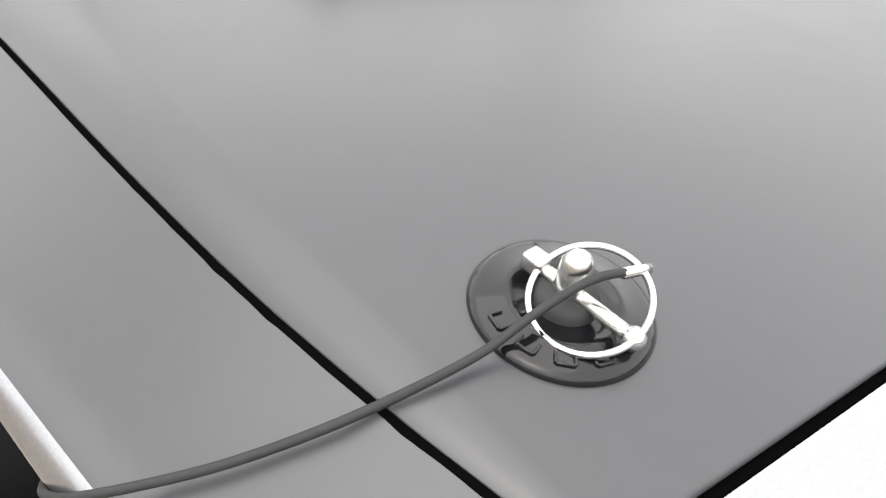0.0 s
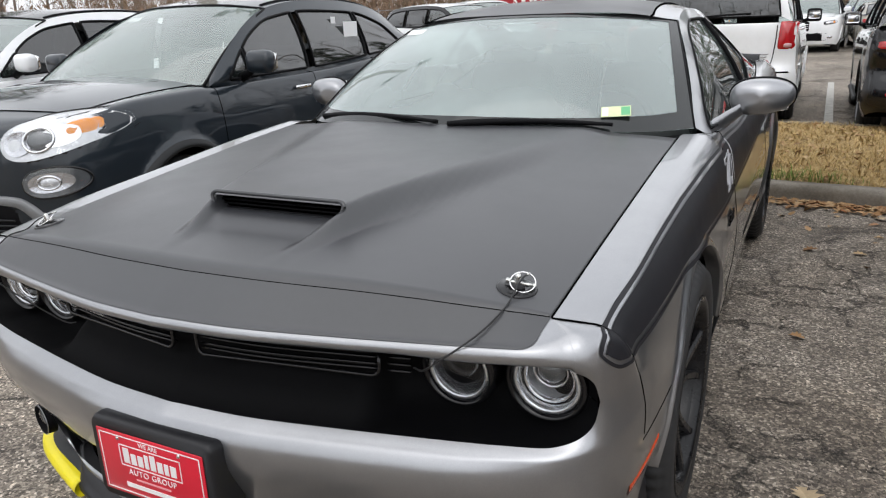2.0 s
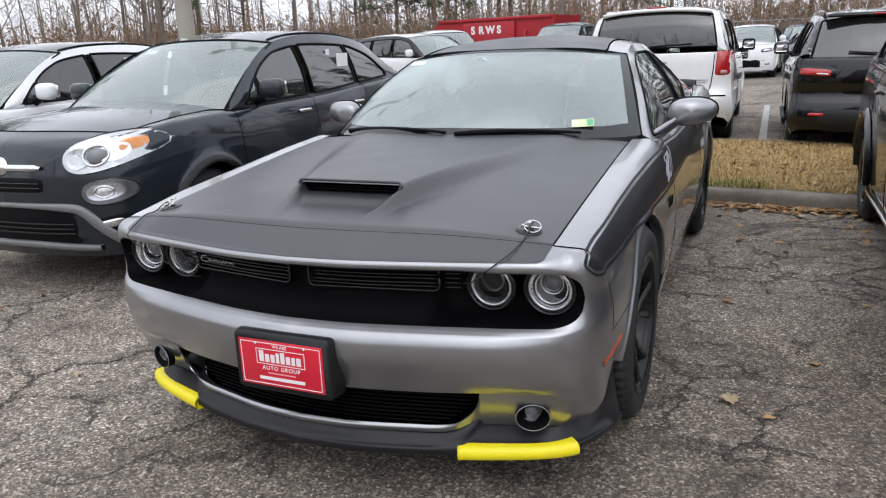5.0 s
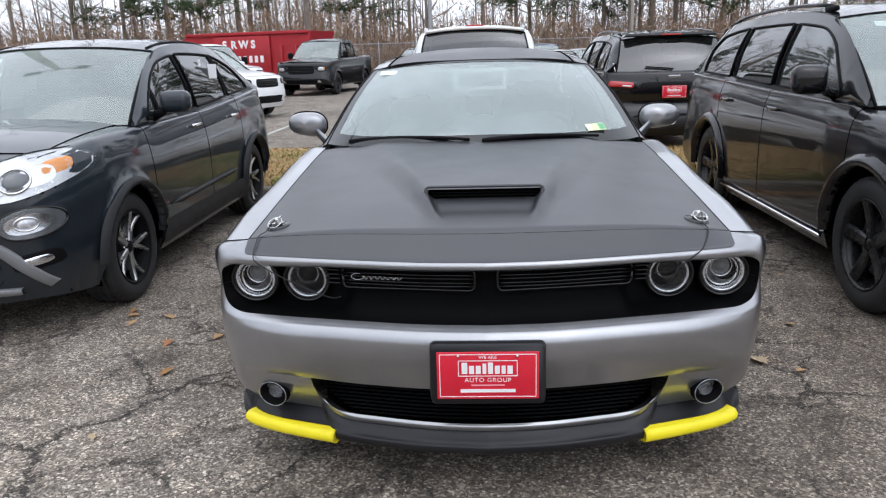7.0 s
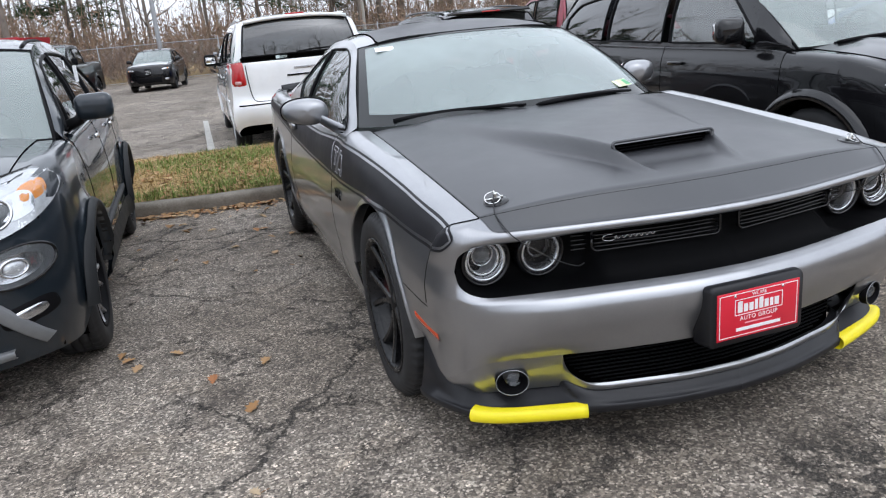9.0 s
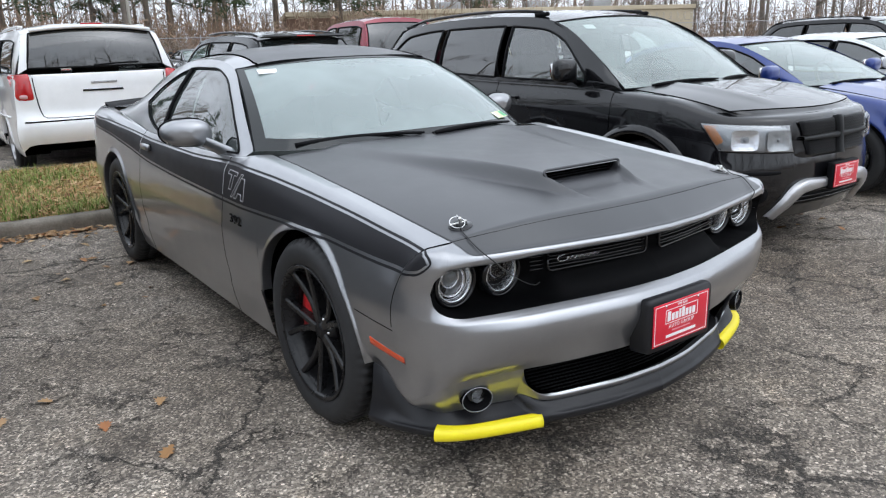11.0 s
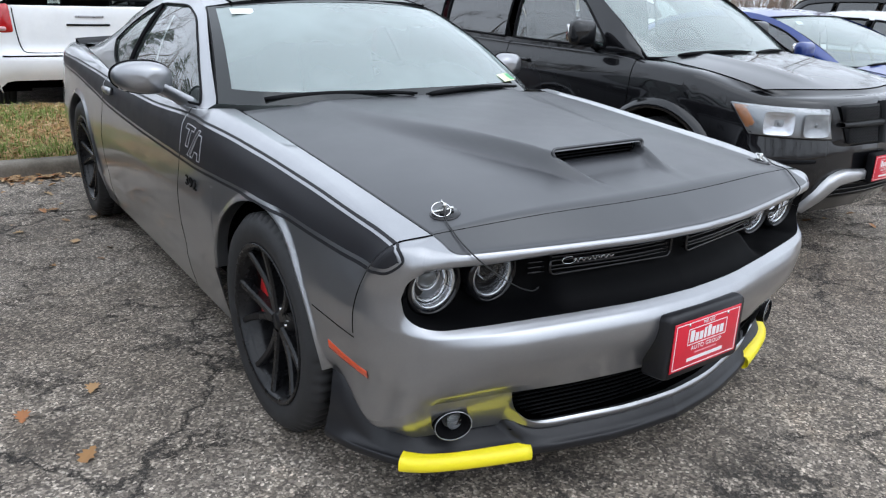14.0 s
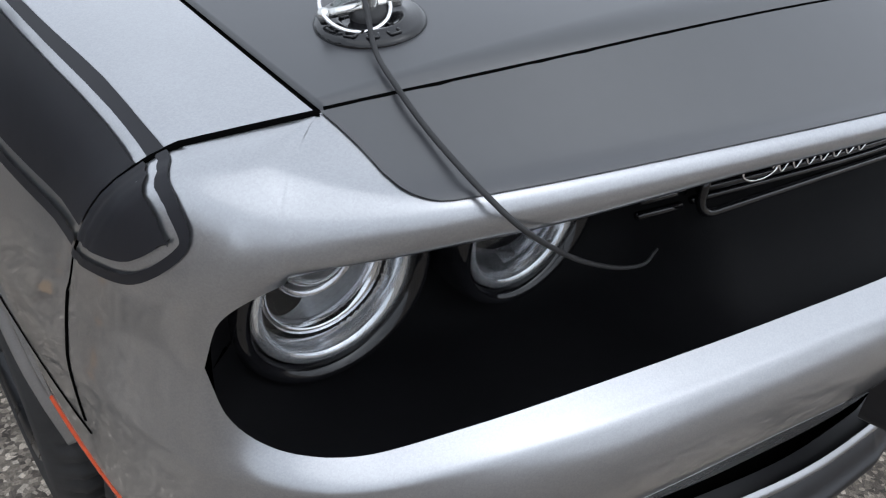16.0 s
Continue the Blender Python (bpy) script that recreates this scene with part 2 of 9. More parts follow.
RUBBER = make_tyre()
RIM = Mat("gloss_black_alloy", (0.006, 0.006, 0.007), 0.28, 0.0, 0.2, spec=0.2).vary((0.009, 0.009, 0.010), 0.2, 15.0, 0.05).m
ALLOY = Mat("machined_alloy", (0.42, 0.42, 0.43), 0.3, 0.9).vary((0.42, 0.42, 0.43), 0.1, 20.0, 0.06).m
STEEL = Mat("bright_steel", (0.62, 0.62, 0.6), 0.22, 1.0).vary((0.62, 0.62, 0.6), 0.12, 40.0, 0.06).m
CHROME = Mat("chrome", (0.78, 0.78, 0.79), 0.07, 1.0).m
REFLECTOR = Mat("lamp_reflector", (0.62, 0.62, 0.64), 0.16, 0.9).vary((0.62, 0.62, 0.64), 0.15, 40.0, 0.05).m
CALIPER = Mat("red_enamel", (0.55, 0.02, 0.025), 0.35, coat=0.5).vary((0.55, 0.02, 0.025), 0.1, 20.0).m
YELLOW = Mat("yellow_plastic_guard", (0.85, 0.72, 0.01), 0.38).vary((0.85, 0.72, 0.01), 0.05, 14.0, 0.04).m
ORANGE = Mat("amber_lens", (0.55, 0.07, 0.02), 0.12, coat=0.8).vary((0.55, 0.07, 0.02), 0.12, 60.0).m
AMBER = Mat("orange_lens", (0.75, 0.27, 0.04), 0.15, coat=0.8).vary((0.75, 0.27, 0.04), 0.12, 60.0).m
DULLAMBER = Mat("smoky_amber_lens", (0.34, 0.15, 0.07), 0.15, coat=0.6).vary((0.34, 0.15, 0.07), 0.35, 60.0).m
REDLENS = Mat("red_lens", (0.42, 0.012, 0.015), 0.1, coat=0.9).vary((0.42, 0.012, 0.015), 0.2, 30.0).m
PLATERED = Mat("red_plate", (0.62, 0.008, 0.03), 0.35, coat=0.4).vary((0.62, 0.008, 0.03), 0.05, 20.0).m
WHITEPRINT = Mat("white_print", (0.8, 0.8, 0.8), 0.45).vary((0.8, 0.8, 0.8), 0.03, 30.0).m
PALEPRINT = Mat("pale_red_print", (0.75, 0.35, 0.38), 0.45).m
PAPER = Mat("paper", (0.78, 0.79, 0.80), 0.6).vary((0.78, 0.79, 0.8), 0.04, 12.0).m
STICKER = Mat("pale_green_sticker", (0.62, 0.68, 0.40), 0.5).vary((0.62, 0.68, 0.4), 0.15, 60.0).m
GREEN = Mat("green_print", (0.12, 0.42, 0.2), 0.5).m
INTERIOR = Mat("dark_interior", (0.03, 0.03, 0.032), 0.7).vary((0.03, 0.03, 0.032), 0.2, 10.0).m
SEATMAT = Mat("black_upholstery", (0.022, 0.022, 0.024), 0.75).vary((0.022, 0.022, 0.024), 0.2, 20.0).m
PALESEAT = Mat("pale_upholstery", (0.35, 0.34, 0.32), 0.8).vary((0.35, 0.34, 0.32), 0.1, 20.0).m
WINDSCREEN = glass("windscreen_glass", (0.72, 0.83, 0.79), 0.0, 0.27, 1.85, (0.60, 0.72, 0.70))
CLEARSCREEN = glass("clear_windscreen_glass", (0.76, 0.86, 0.82), 0.0, 0.22, 1.85, (0.60, 0.72, 0.68))
SIDEGLASS = glass("side_glass", (0.46, 0.54, 0.52), 0.0, 0.03, 1.85)
PRIVACY = glass("privacy_glass", (0.05, 0.055, 0.06), 0.0, 0.01, 1.7)
LENS = glass("clear_lens", (0.95, 0.96, 0.97), 0.0, 0.0, 1.35)
FIATPAINT = paint("slate_grey_paint", (0.017, 0.023, 0.030), 0.25, 0.25, 0.3, 0.02)
BLACKPAINT = paint("black_paint", (0.004, 0.004, 0.005), 0.0, 0.0, 0.3, 0.02)
WHITEPAINT = paint("white_paint", (0.78, 0.79, 0.80), 0.0, 0.0, 0.3, 0.03)
BLUEPAINT = paint("blue_paint", (0.012, 0.036, 0.20), 0.2, 0.2, 0.3, 0.02)
REDPAINT = paint("dark_red_paint", (0.22, 0.012, 0.03), 0.3, 0.2, 0.3)
BEIGEPAINT = paint("beige_paint", (0.36, 0.33, 0.27), 0.4, 0.2, 0.3)
GREYPAINT = paint("dark_grey_paint", (0.045, 0.048, 0.052), 0.4, 0.2, 0.3)
CLADDING = Mat("black_cladding", (0.016, 0.017, 0.018), 0.55, spec=0.3).vary((0.016, 0.017, 0.018), 0.2, 12.0, 0.06).m
FRIT = Mat("black_glass_border", (0.012, 0.014, 0.014), 0.06, spec=0.55).vary((0.012, 0.014, 0.014), 0.2, 20.0).m
SATINSILVER = Mat("satin_silver", (0.5, 0.5, 0.51), 0.35, 0.8).vary((0.5, 0.5, 0.51), 0.08, 20.0, 0.05).m
BAR_GREY = Mat("grey_plastic_bar", (0.20, 0.205, 0.21), 0.45, 0.3).vary((0.2, 0.205, 0.21), 0.1, 12.0).m


def make_concrete():
    m = Mat("kerb_concrete", (0.3, 0.29, 0.26), 0.9)
    a, b = m.noise(2.2, 7, 0.7), m.noise(60.0, 4, 0.7)
    c = m.ramp(a, [(0.3, (0.085, 0.072, 0.056)), (0.5, (0.17, 0.15, 0.122)), (0.72, (0.27, 0.245, 0.21))])
    m.color(m.mix(0.5, c, m.ramp(b, [(0.3, (0.55,) * 3), (0.7, (1.35,) * 3)]), "MULTIPLY"))
    m.bump(b, 0.5, 0.006)
    return m.m


def make_soil():
    m = Mat("dry_turf", (0.22, 0.17, 0.09), 0.95)
    a, b, c = m.noise(0.9, 6, 0.65), m.noise(9.0, 6, 0.7), m.noise(120.0, 3, 0.7)
    base = m.ramp(b, [(0.3, (0.13, 0.085, 0.04)), (0.5, (0.32, 0.215, 0.085)), (0.7, (0.45, 0.32, 0.14))])
    base = m.mix(m.ramp(a, [(0.58, (0,) * 3), (0.74, (0.8,) * 3)]), base, m.ramp(b, [(0.3, (0.06, 0.085, 0.02)), (0.7, (0.15, 0.19, 0.05))]))
    m.color(m.mix(0.5, base, m.ramp(c, [(0.3, (0.4,) * 3), (0.7, (1.5,) * 3)]), "MULTIPLY"))
    m.bump(m.math("ADD", b, c), 0.8, 0.02)
    return m.m


def island_mat(name, stops, rough=0.9):
    """Colour picked strand by strand."""
    m = Mat(name, stops[0], rough)
    g = m.t.nodes.new("ShaderNodeNewGeometry")
    n = len(stops)
    m.color(m.ramp(g.outputs["Random Per Island"], [(i / max(1, n - 1), c) for i, c in enumerate(stops)]))
    return m.m


CONCRETE = make_concrete()
SOIL = make_soil()
STRAW = island_mat("dry_grass", [(0.36, 0.24, 0.09), (0.48, 0.34, 0.15), (0.28, 0.18, 0.06), (0.56, 0.43, 0.22), (0.40, 0.26, 0.09)])
GREENGRASS = island_mat("green_grass", [(0.12, 0.19, 0.035), (0.20, 0.27, 0.06), (0.10, 0.14, 0.03), (0.32, 0.30, 0.11)])
DEADLEAF = island_mat("dead_leaves", [(0.28, 0.15, 0.06), (0.40, 0.25, 0.12), (0.18, 0.09, 0.04), (0.5, 0.36, 0.2), (0.33, 0.13, 0.05)])
BARK = Mat("bark", (0.17, 0.145, 0.122), 0.95).vary((0.17, 0.145, 0.122), 0.45, 3.0).m
BRUSH = island_mat("brown_undergrowth", [(0.19, 0.13, 0.09), (0.29, 0.19, 0.13), (0.15, 0.11, 0.08), (0.33, 0.21, 0.14), (0.13, 0.12, 0.07)])
NEEDLE = island_mat("pine_needles", [(0.025, 0.05, 0.018), (0.04, 0.07, 0.025), (0.055, 0.085, 0.03)])
TWIG = island_mat("twigs", [(0.19, 0.155, 0.13), (0.25, 0.21, 0.18), (0.15, 0.12, 0.10)])
LOTPAINT = Mat("worn_white_line", (0.42, 0.41, 0.38), 0.8).vary((0.40, 0.39, 0.36), 0.4, 9.0).m
REDBIN = Mat("red_container_paint", (0.36, 0.012, 0.02), 0.5).vary((0.36, 0.012, 0.02), 0.2, 1.2, 0.08).m
STUCCO = Mat("beige_stucco", (0.50, 0.43, 0.31), 0.9).vary((0.50, 0.43, 0.31), 0.12, 0.6).m
ROOFBROWN = Mat("brown_fascia", (0.13, 0.075, 0.05), 0.8).vary((0.13, 0.075, 0.05), 0.2, 2.0).m
WIREMAT = Mat("galvanised_wire", (0.35, 0.36, 0.37), 0.5, 0.7).m
POLEMAT = Mat("concrete_pole", (0.33, 0.31, 0.27), 0.85).vary((0.33, 0.31, 0.27), 0.15, 3.0).m


# ---- mesh tools ----
def obj(name, bm, material, parent=None, smooth=True, label="", mods=()):
    me = bpy.data.meshes.new(name)
    bm.to_mesh(me)
    bm.free()
    for mat in material if isinstance(material, (list, tuple)) else [material]:
        me.materials.append(mat)
    if smooth:
        for p in me.polygons:
            p.use_smooth = True
    ob = new(name, me)
    if parent is not None:
        ob.parent = parent
    if label:
        ob["label"] = label
    return ob


def part(name, bm, material, parent, label="", smooth=True):
    return obj(name, bm, material, parent, smooth, label)


def thing(name, label, category, group="", kind=""):
    return tagged(new(name), label, category, group, kind)


def grid_into(bm, pts, close_u=False, flip=False, skip=None):
    """Quads over rows of points; pts[i][j] are vectors. skip(i, j) leaves a quad out."""
    vs = [[bm.verts.new(p) for p in row] for row in pts]
    n = len(vs)
    for i in range(n if close_u else n - 1):
        for j in range(len(vs[0]) - 1):
            if skip and skip(i, j):
                continue
            q = (vs[i][j], vs[(i + 1) % n][j], vs[(i + 1) % n][j + 1], vs[i][j + 1])
            try:
                bm.faces.new(q[::-1] if flip else q)
            except ValueError:
                pass
    return vs


def grid(pts, **k):
    bm = bmesh.new()
    grid_into(bm, pts, **k)
    return bm


def clean(bm, dist=1e-5):
    bmesh.ops.remove_doubles(bm, verts=bm.verts, dist=dist)
    bmesh.ops.dissolve_degenerate(bm, edges=bm.edges, dist=1e-6)
    return bm


def box_into(bm, c, s, bevel=0.0, m=None, segs=2):
    r = bmesh.ops.create_cube(bm, size=1.0)
    vs = r["verts"]
    bmesh.ops.scale(bm, vec=s, verts=vs)
    if bevel > 0:
        es = list({e for v in vs for e in v.link_edges})
        got = bmesh.ops.bevel(bm, geom=es, offset=bevel, segments=segs, affect="EDGES", profile=0.5)
        vs = list(set(got["verts"]) | {v for v in vs if v.is_valid})
    bmesh.ops.translate(bm, vec=c, verts=vs)
    if m is not None:
        bmesh.ops.transform(bm, matrix=m, verts=vs)
    return vs


def box(c, s, bevel=0.0, m=None, segs=2):
    bm = bmesh.new()
    box_into(bm, c, s, bevel, m, segs)
    return bm


def spline(pts):
    """Smooth y(x) through a few knots, with no overshoot."""
    xs = np.array([p[0] for p in pts], float)
    ys = np.array([p[1] for p in pts], float)
    h, d = np.diff(xs), np.diff(ys) / np.diff(xs)
    m = np.zeros(len(xs))
    m[0], m[-1] = d[0], d[-1]
    for i in range(1, len(xs) - 1):
        m[i] = 0 if d[i - 1] * d[i] <= 0 else 2 * d[i - 1] * d[i] / (d[i - 1] + d[i])

    def at(x):
        x = min(max(x, xs[0]), xs[-1])
        i = min(int(np.searchsorted(xs, x, "right")) - 1, len(h) - 1)
        t = (x - xs[i]) / h[i]
        return float(ys[i] * (1 + 2 * t) * (1 - t) ** 2 + m[i] * h[i] * t * (1 - t) ** 2 + ys[i + 1] * t * t * (3 - 2 * t) + m[i + 1] * h[i] * t * t * (t - 1))

    return at


def through_points(pts, n):
    """A Catmull-Rom line of n points through a few 2D or 3D knots, evenly spaced by length."""
    p = [Vector(q) for q in pts]
    p = [2 * p[0] - p[1], *p, 2 * p[-1] - p[-2]]
    out = []
    for i in range(1, len(p) - 2):
        for k in range(24):
            t = k / 24
            out.append(0.5 * (2 * p[i] + (p[i + 1] - p[i - 1]) * t + (2 * p[i - 1] - 5 * p[i] + 4 * p[i + 1] - p[i + 2]) * t * t + (3 * p[i] - p[i - 1] - 3 * p[i + 1] + p[i + 2]) * t ** 3))
    out.append(p[-2])
    length = np.concatenate([[0], np.cumsum([(b - a).length for a, b in zip(out, out[1:])])])
    res = []
    for want in np.linspace(0, length[-1], n):
        i = min(int(np.searchsorted(length, want, "right")) - 1, len(out) - 2)
        f = (want - length[i]) / max(1e-9, length[i + 1] - length[i])
        res.append(out[i].lerp(out[i + 1], float(f)))
    return res


def tube_into(bm, pts, r, sides=8, cap=True):
    """A round bar along points; r is a number or one for each point."""
    pts = [Vector(p) for p in pts]
    rs = r if isinstance(r, (list, tuple)) else [r] * len(pts)
    up = Vector((0, 0, 1))
    rings, last = [], None
    for i, p in enumerate(pts):
        d = (pts[min(i + 1, len(pts) - 1)] - pts[max(i - 1, 0)]).normalized()
        a = last if last is not None else (d.cross(up) if abs(d.z) < 0.95 else d.cross(Vector((1, 0, 0))))
        a = (a - d * a.dot(d)).normalized()
        last = a
        b = d.cross(a)
        rings.append([bm.verts.new(p + rs[i] * (math.cos(2 * math.pi * k / sides) * a + math.sin(2 * math.pi * k / sides) * b)) for k in range(sides)])
    for q, w in zip(rings, rings[1:]):
        for k in range(sides):
            bm.faces.new((q[k], q[(k + 1) % sides], w[(k + 1) % sides], w[k]))
    if cap:
        bm.faces.new(rings[0][::-1])
        bm.faces.new(rings[-1])
    return bm


def tube(pts, r, sides=8):
    return tube_into(bmesh.new(), pts, r, sides)


def lathe_into(bm, profile, n=32, m=None, a0=0.0, a1=2 * math.pi):
    """Turns (radius, height) pairs about z."""
    full = abs(a1 - a0 - 2 * math.pi) < 1e-6
    rows = []
    for i in range(n if full else n + 1):
        a = a0 + (a1 - a0) * i / n
        rows.append([Vector((r * math.cos(a), r * math.sin(a), z)) for r, z in profile])
    if m is not None:
        rows = [[m @ p for p in row] for row in rows]
    grid_into(bm, rows, close_u=full)
    return bm


def lathe(profile, n=32, m=None):
    return clean(lathe_into(bmesh.new(), profile, n, m))


def prism(outline, depth, bevel=0.0, m=None):
    """A flat shape, drawn in x and z, given depth along y."""
    bm = bmesh.new()
    f = bm.faces.new([bm.verts.new((x, 0, z)) for x, z in outline])
    r = bmesh.ops.extrude_face_region(bm, geom=[f])
    bmesh.ops.translate(bm, vec=(0, depth, 0), verts=[v for v in r["geom"] if isinstance(v, bmesh.types.BMVert)])
    bmesh.ops.recalc_face_normals(bm, faces=bm.faces)
    if bevel:
        bmesh.ops.bevel(bm, geom=bm.edges[:], offset=bevel, segments=2, affect="EDGES")
    if m is not None:
        bmesh.ops.transform(bm, matrix=m, verts=bm.verts)
    return bm


def lerp(a, b, t):
    return a + (b - a) * t


def smooth01(a, b, x):
    t = min(1.0, max(0.0, (x - a) / (b - a)))
    return t * t * (3 - 2 * t)


def words(name, text, size, m, material, parent=None, depth=0.001, spacing=1.0, bold=0.0):
    """Lettering in the built-in font as a mesh."""
    cu = bpy.data.curves.new(name, "FONT")
    cu.body, cu.size, cu.extrude, cu.align_x, cu.align_y, cu.space_character, cu.offset = text, size, depth, "CENTER", "CENTER", spacing, bold
    tmp = bpy.data.objects.new(name, cu)
    scene.collection.objects.link(tmp)
    bpy.context.view_layer.update()
    me = bpy.data.meshes.new_from_object(tmp.evaluated_get(bpy.context.evaluated_depsgraph_get()))
    bpy.data.objects.remove(tmp)
    me.transform(m)
    me.materials.clear()
    me.materials.append(material)
    ob = new(name, me)
    if parent is not None:
        ob.parent = parent
    return ob


# ---- ground, kerb and planting strip ----
GROUND = thing("ground", "worn grey asphalt car park with cracks and stains", "asphalt", kind="structure")
bm = bmesh.new()
xs = [-900, -200, -60, -20, -8, 0, 8, 20, 60, 200, 900]
grid_into(bm, [[Vector((x, y, 0)) for x in xs] for y in [-900, -200, -60, -20, -4, 5, 12, 30, 80, 200, 900]], flip=True)
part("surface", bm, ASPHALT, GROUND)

ISLE = Matrix.Translation((0, 5.1, 0)) @ Matrix.Rotation(radians(-7.0), 4, "Z")


def kerb(name, y, flip):
    """A long rounded kerb with joints every few metres."""
    root = thing(name, "weathered concrete kerb with leaf litter along it", "kerb", kind="structure")
    prof = [(0, -0.05), (0, 0.060), (0.004, 0.080), (0.014, 0.098), (0.030, 0.110), (0.052, 0.115), (0.15, 0.115), (0.155, -0.05)]
    x = -60.0
    while x < 60:
        length = 3.0
        bm = bmesh.new()
        rows = []
        for i in range(13):
            xx = x + 0.006 + (length - 0.012) * i / 12
            rows.append([ISLE @ Vector((xx, y + (-d if flip else d) + 0.004 * math.sin(xx * 2.1), z + 0.003 * math.sin(xx * 5 + y))) for d, z in prof])
        vs = grid_into(bm, rows, flip=flip)
        bm.faces.new(vs[0] if not flip else vs[0][::-1])
        bm.faces.new(vs[-1][::-1] if not flip else vs[-1])
        part("kerb_stone", bm, CONCRETE, root)
        x += length
    return root


kerb("kerb_near", 0.0, False)
kerb("kerb_far", 3.45, True)
TURF = thing("planting_strip", "dry straw-coloured turf strip with fallen leaves between kerbs", "grass", kind="structure")
bm = bmesh.new()
rows = []
for j in range(15):
    row = []
    for i in range(241):
        x, y = -60 + i * 0.5, 0.14 + 3.17 * j / 14
        z = 0.102 + 0.05 * math.sin(math.pi * j / 14) + 0.012 * noise.noise(Vector((x * 1.3, y * 1.3, 0)))
        row.append(ISLE @ Vector((x, y, z)))
    rows.append(row)
grid_into(bm, rows, flip=True)
part("turf", bm, SOIL, TURF)


# ---- the coupe ----
def mirror(p):
    return Vector((-p[0], p[1], p[2]))


def both(bm):
    """Adds the mirror image in x and welds the seam."""
    geom = bm.verts[:] + bm.edges[:] + bm.faces[:]
    r = bmesh.ops.duplicate(bm, geom=geom)
    vs = [g for g in r["geom"] if isinstance(g, bmesh.types.BMVert)]
    fs = [g for g in r["geom"] if isinstance(g, bmesh.types.BMFace)]
    bmesh.ops.scale(bm, vec=(-1, 1, 1), verts=vs)
    bmesh.ops.reverse_faces(bm, faces=fs)
    bmesh.ops.remove_doubles(bm, verts=bm.verts, dist=2e-4)
    return bm


def flipped(bm):
    bmesh.ops.scale(bm, vec=(-1, 1, 1), verts=bm.verts)
    bmesh.ops.reverse_faces(bm, faces=bm.faces)
    return bm


AXLE_F, AXLE_R, WHEEL_R, WHEEL_Z = 1.03, 3.966, 0.370, 0.358
PLAN = [(0, 0.056), (0.20, 0.070), (0.40, 0.106), (0.58, 0.144), (0.72, 0.177), (0.82, 0.210), (0.88, 0.262), (0.914, 0.345), (0.931, 0.45), (0.943, 0.65),
        (0.952, 0.95), (0.957, 1.4), (0.955, 2.0), (0.953, 2.8), (0.957, 3.4), (0.962, 4.0), (0.95, 4.45), (0.915, 4.8), (0.84, 4.99), (0.65, 5.06), (0.3, 5.09), (0, 5.10)]
FINE = through_points(PLAN, 1400)
ARC = np.concatenate([[0], np.cumsum([(b - a).length for a, b in zip(FINE, FINE[1:])])])


def arc_at(fn):
    """The first arc length at which fn(point) holds."""
    return next(float(a) for a, p in zip(ARC, FINE) if fn(p))


def plan_at(s):
    i = min(max(int(np.searchsorted(ARC, s, "right")) - 1, 0), len(FINE) - 2)
    f = (s - ARC[i]) / (ARC[i + 1] - ARC[i])
    p = FINE[i].lerp(FINE[i + 1], float(f))
    top = len(FINE) - 1
    t0 = (FINE[min(top, i + 5)] - FINE[max(0, i - 4)]).normalized()
    t1 = (FINE[min(top, i + 6)] - FINE[max(0, i - 3)]).normalized()
    t = t0.lerp(t1, float(f)).normalized()
    return p, Vector((t.y, -t.x))


S_NOSE = arc_at(lambda p: p.x > 0.78)
S_ROLL = arc_at(lambda p: p.x > 0.745)
S_SIDE = arc_at(lambda p: p.y > 0.45)
S_FASCIA = arc_at(lambda p: p.y > 0.42)
S_PULL = arc_at(lambda p: p.y > 0.222)
S_OPEN0, S_OPEN1 = arc_at(lambda p: p.x > 0.825), arc_at(lambda p: p.y > 0.264)
S_INTAKE0, S_INTAKE1 = arc_at(lambda p: p.x > 0.38), arc_at(lambda p: p.x > 0.588)
S_DOOR0, S_DOOR1 = arc_at(lambda p: p.y > 1.87), arc_at(lambda p: p.y > 3.32)
S_TAIL = arc_at(lambda p: p.y > 4.75)
HOOD_EDGE = spline([(0.15, 0.838), (0.29, 0.8525), (0.6, 0.888), (1.0, 0.930), (1.35, 0.964), (1.62, 0.984)])
BELT = spline([(1.55, 0.984), (1.75, 0.968), (2.0, 0.953), (2.6, 0.950), (3.2, 0.958), (3.6, 0.985), (4.0, 1.01), (4.6, 1.03), (5.0, 1.02)])
BELT_X = spline([(1.5, 0.785), (1.62, 0.80), (1.85, 0.855), (2.4, 0.868), (3.2, 0.868), (3.7, 0.845), (4.3, 0.80), (4.8, 0.74), (5.0, 0.68)])
HOODLINE = spline([(0, 0.170), (0.2, 0.177), (0.44, 0.201), (0.6, 0.226), (0.7, 0.253), (0.78, 0.284)])
HOOD_X = 0.780


def hood_crown(y):
    return lerp(0.044, 0.026, smooth01(0.2, 1.5, y))


def hood_base(x, y):
    return HOOD_EDGE(y) + hood_crown(y) * (1 - min(1.0, abs(x) / HOOD_X) ** 4.2)


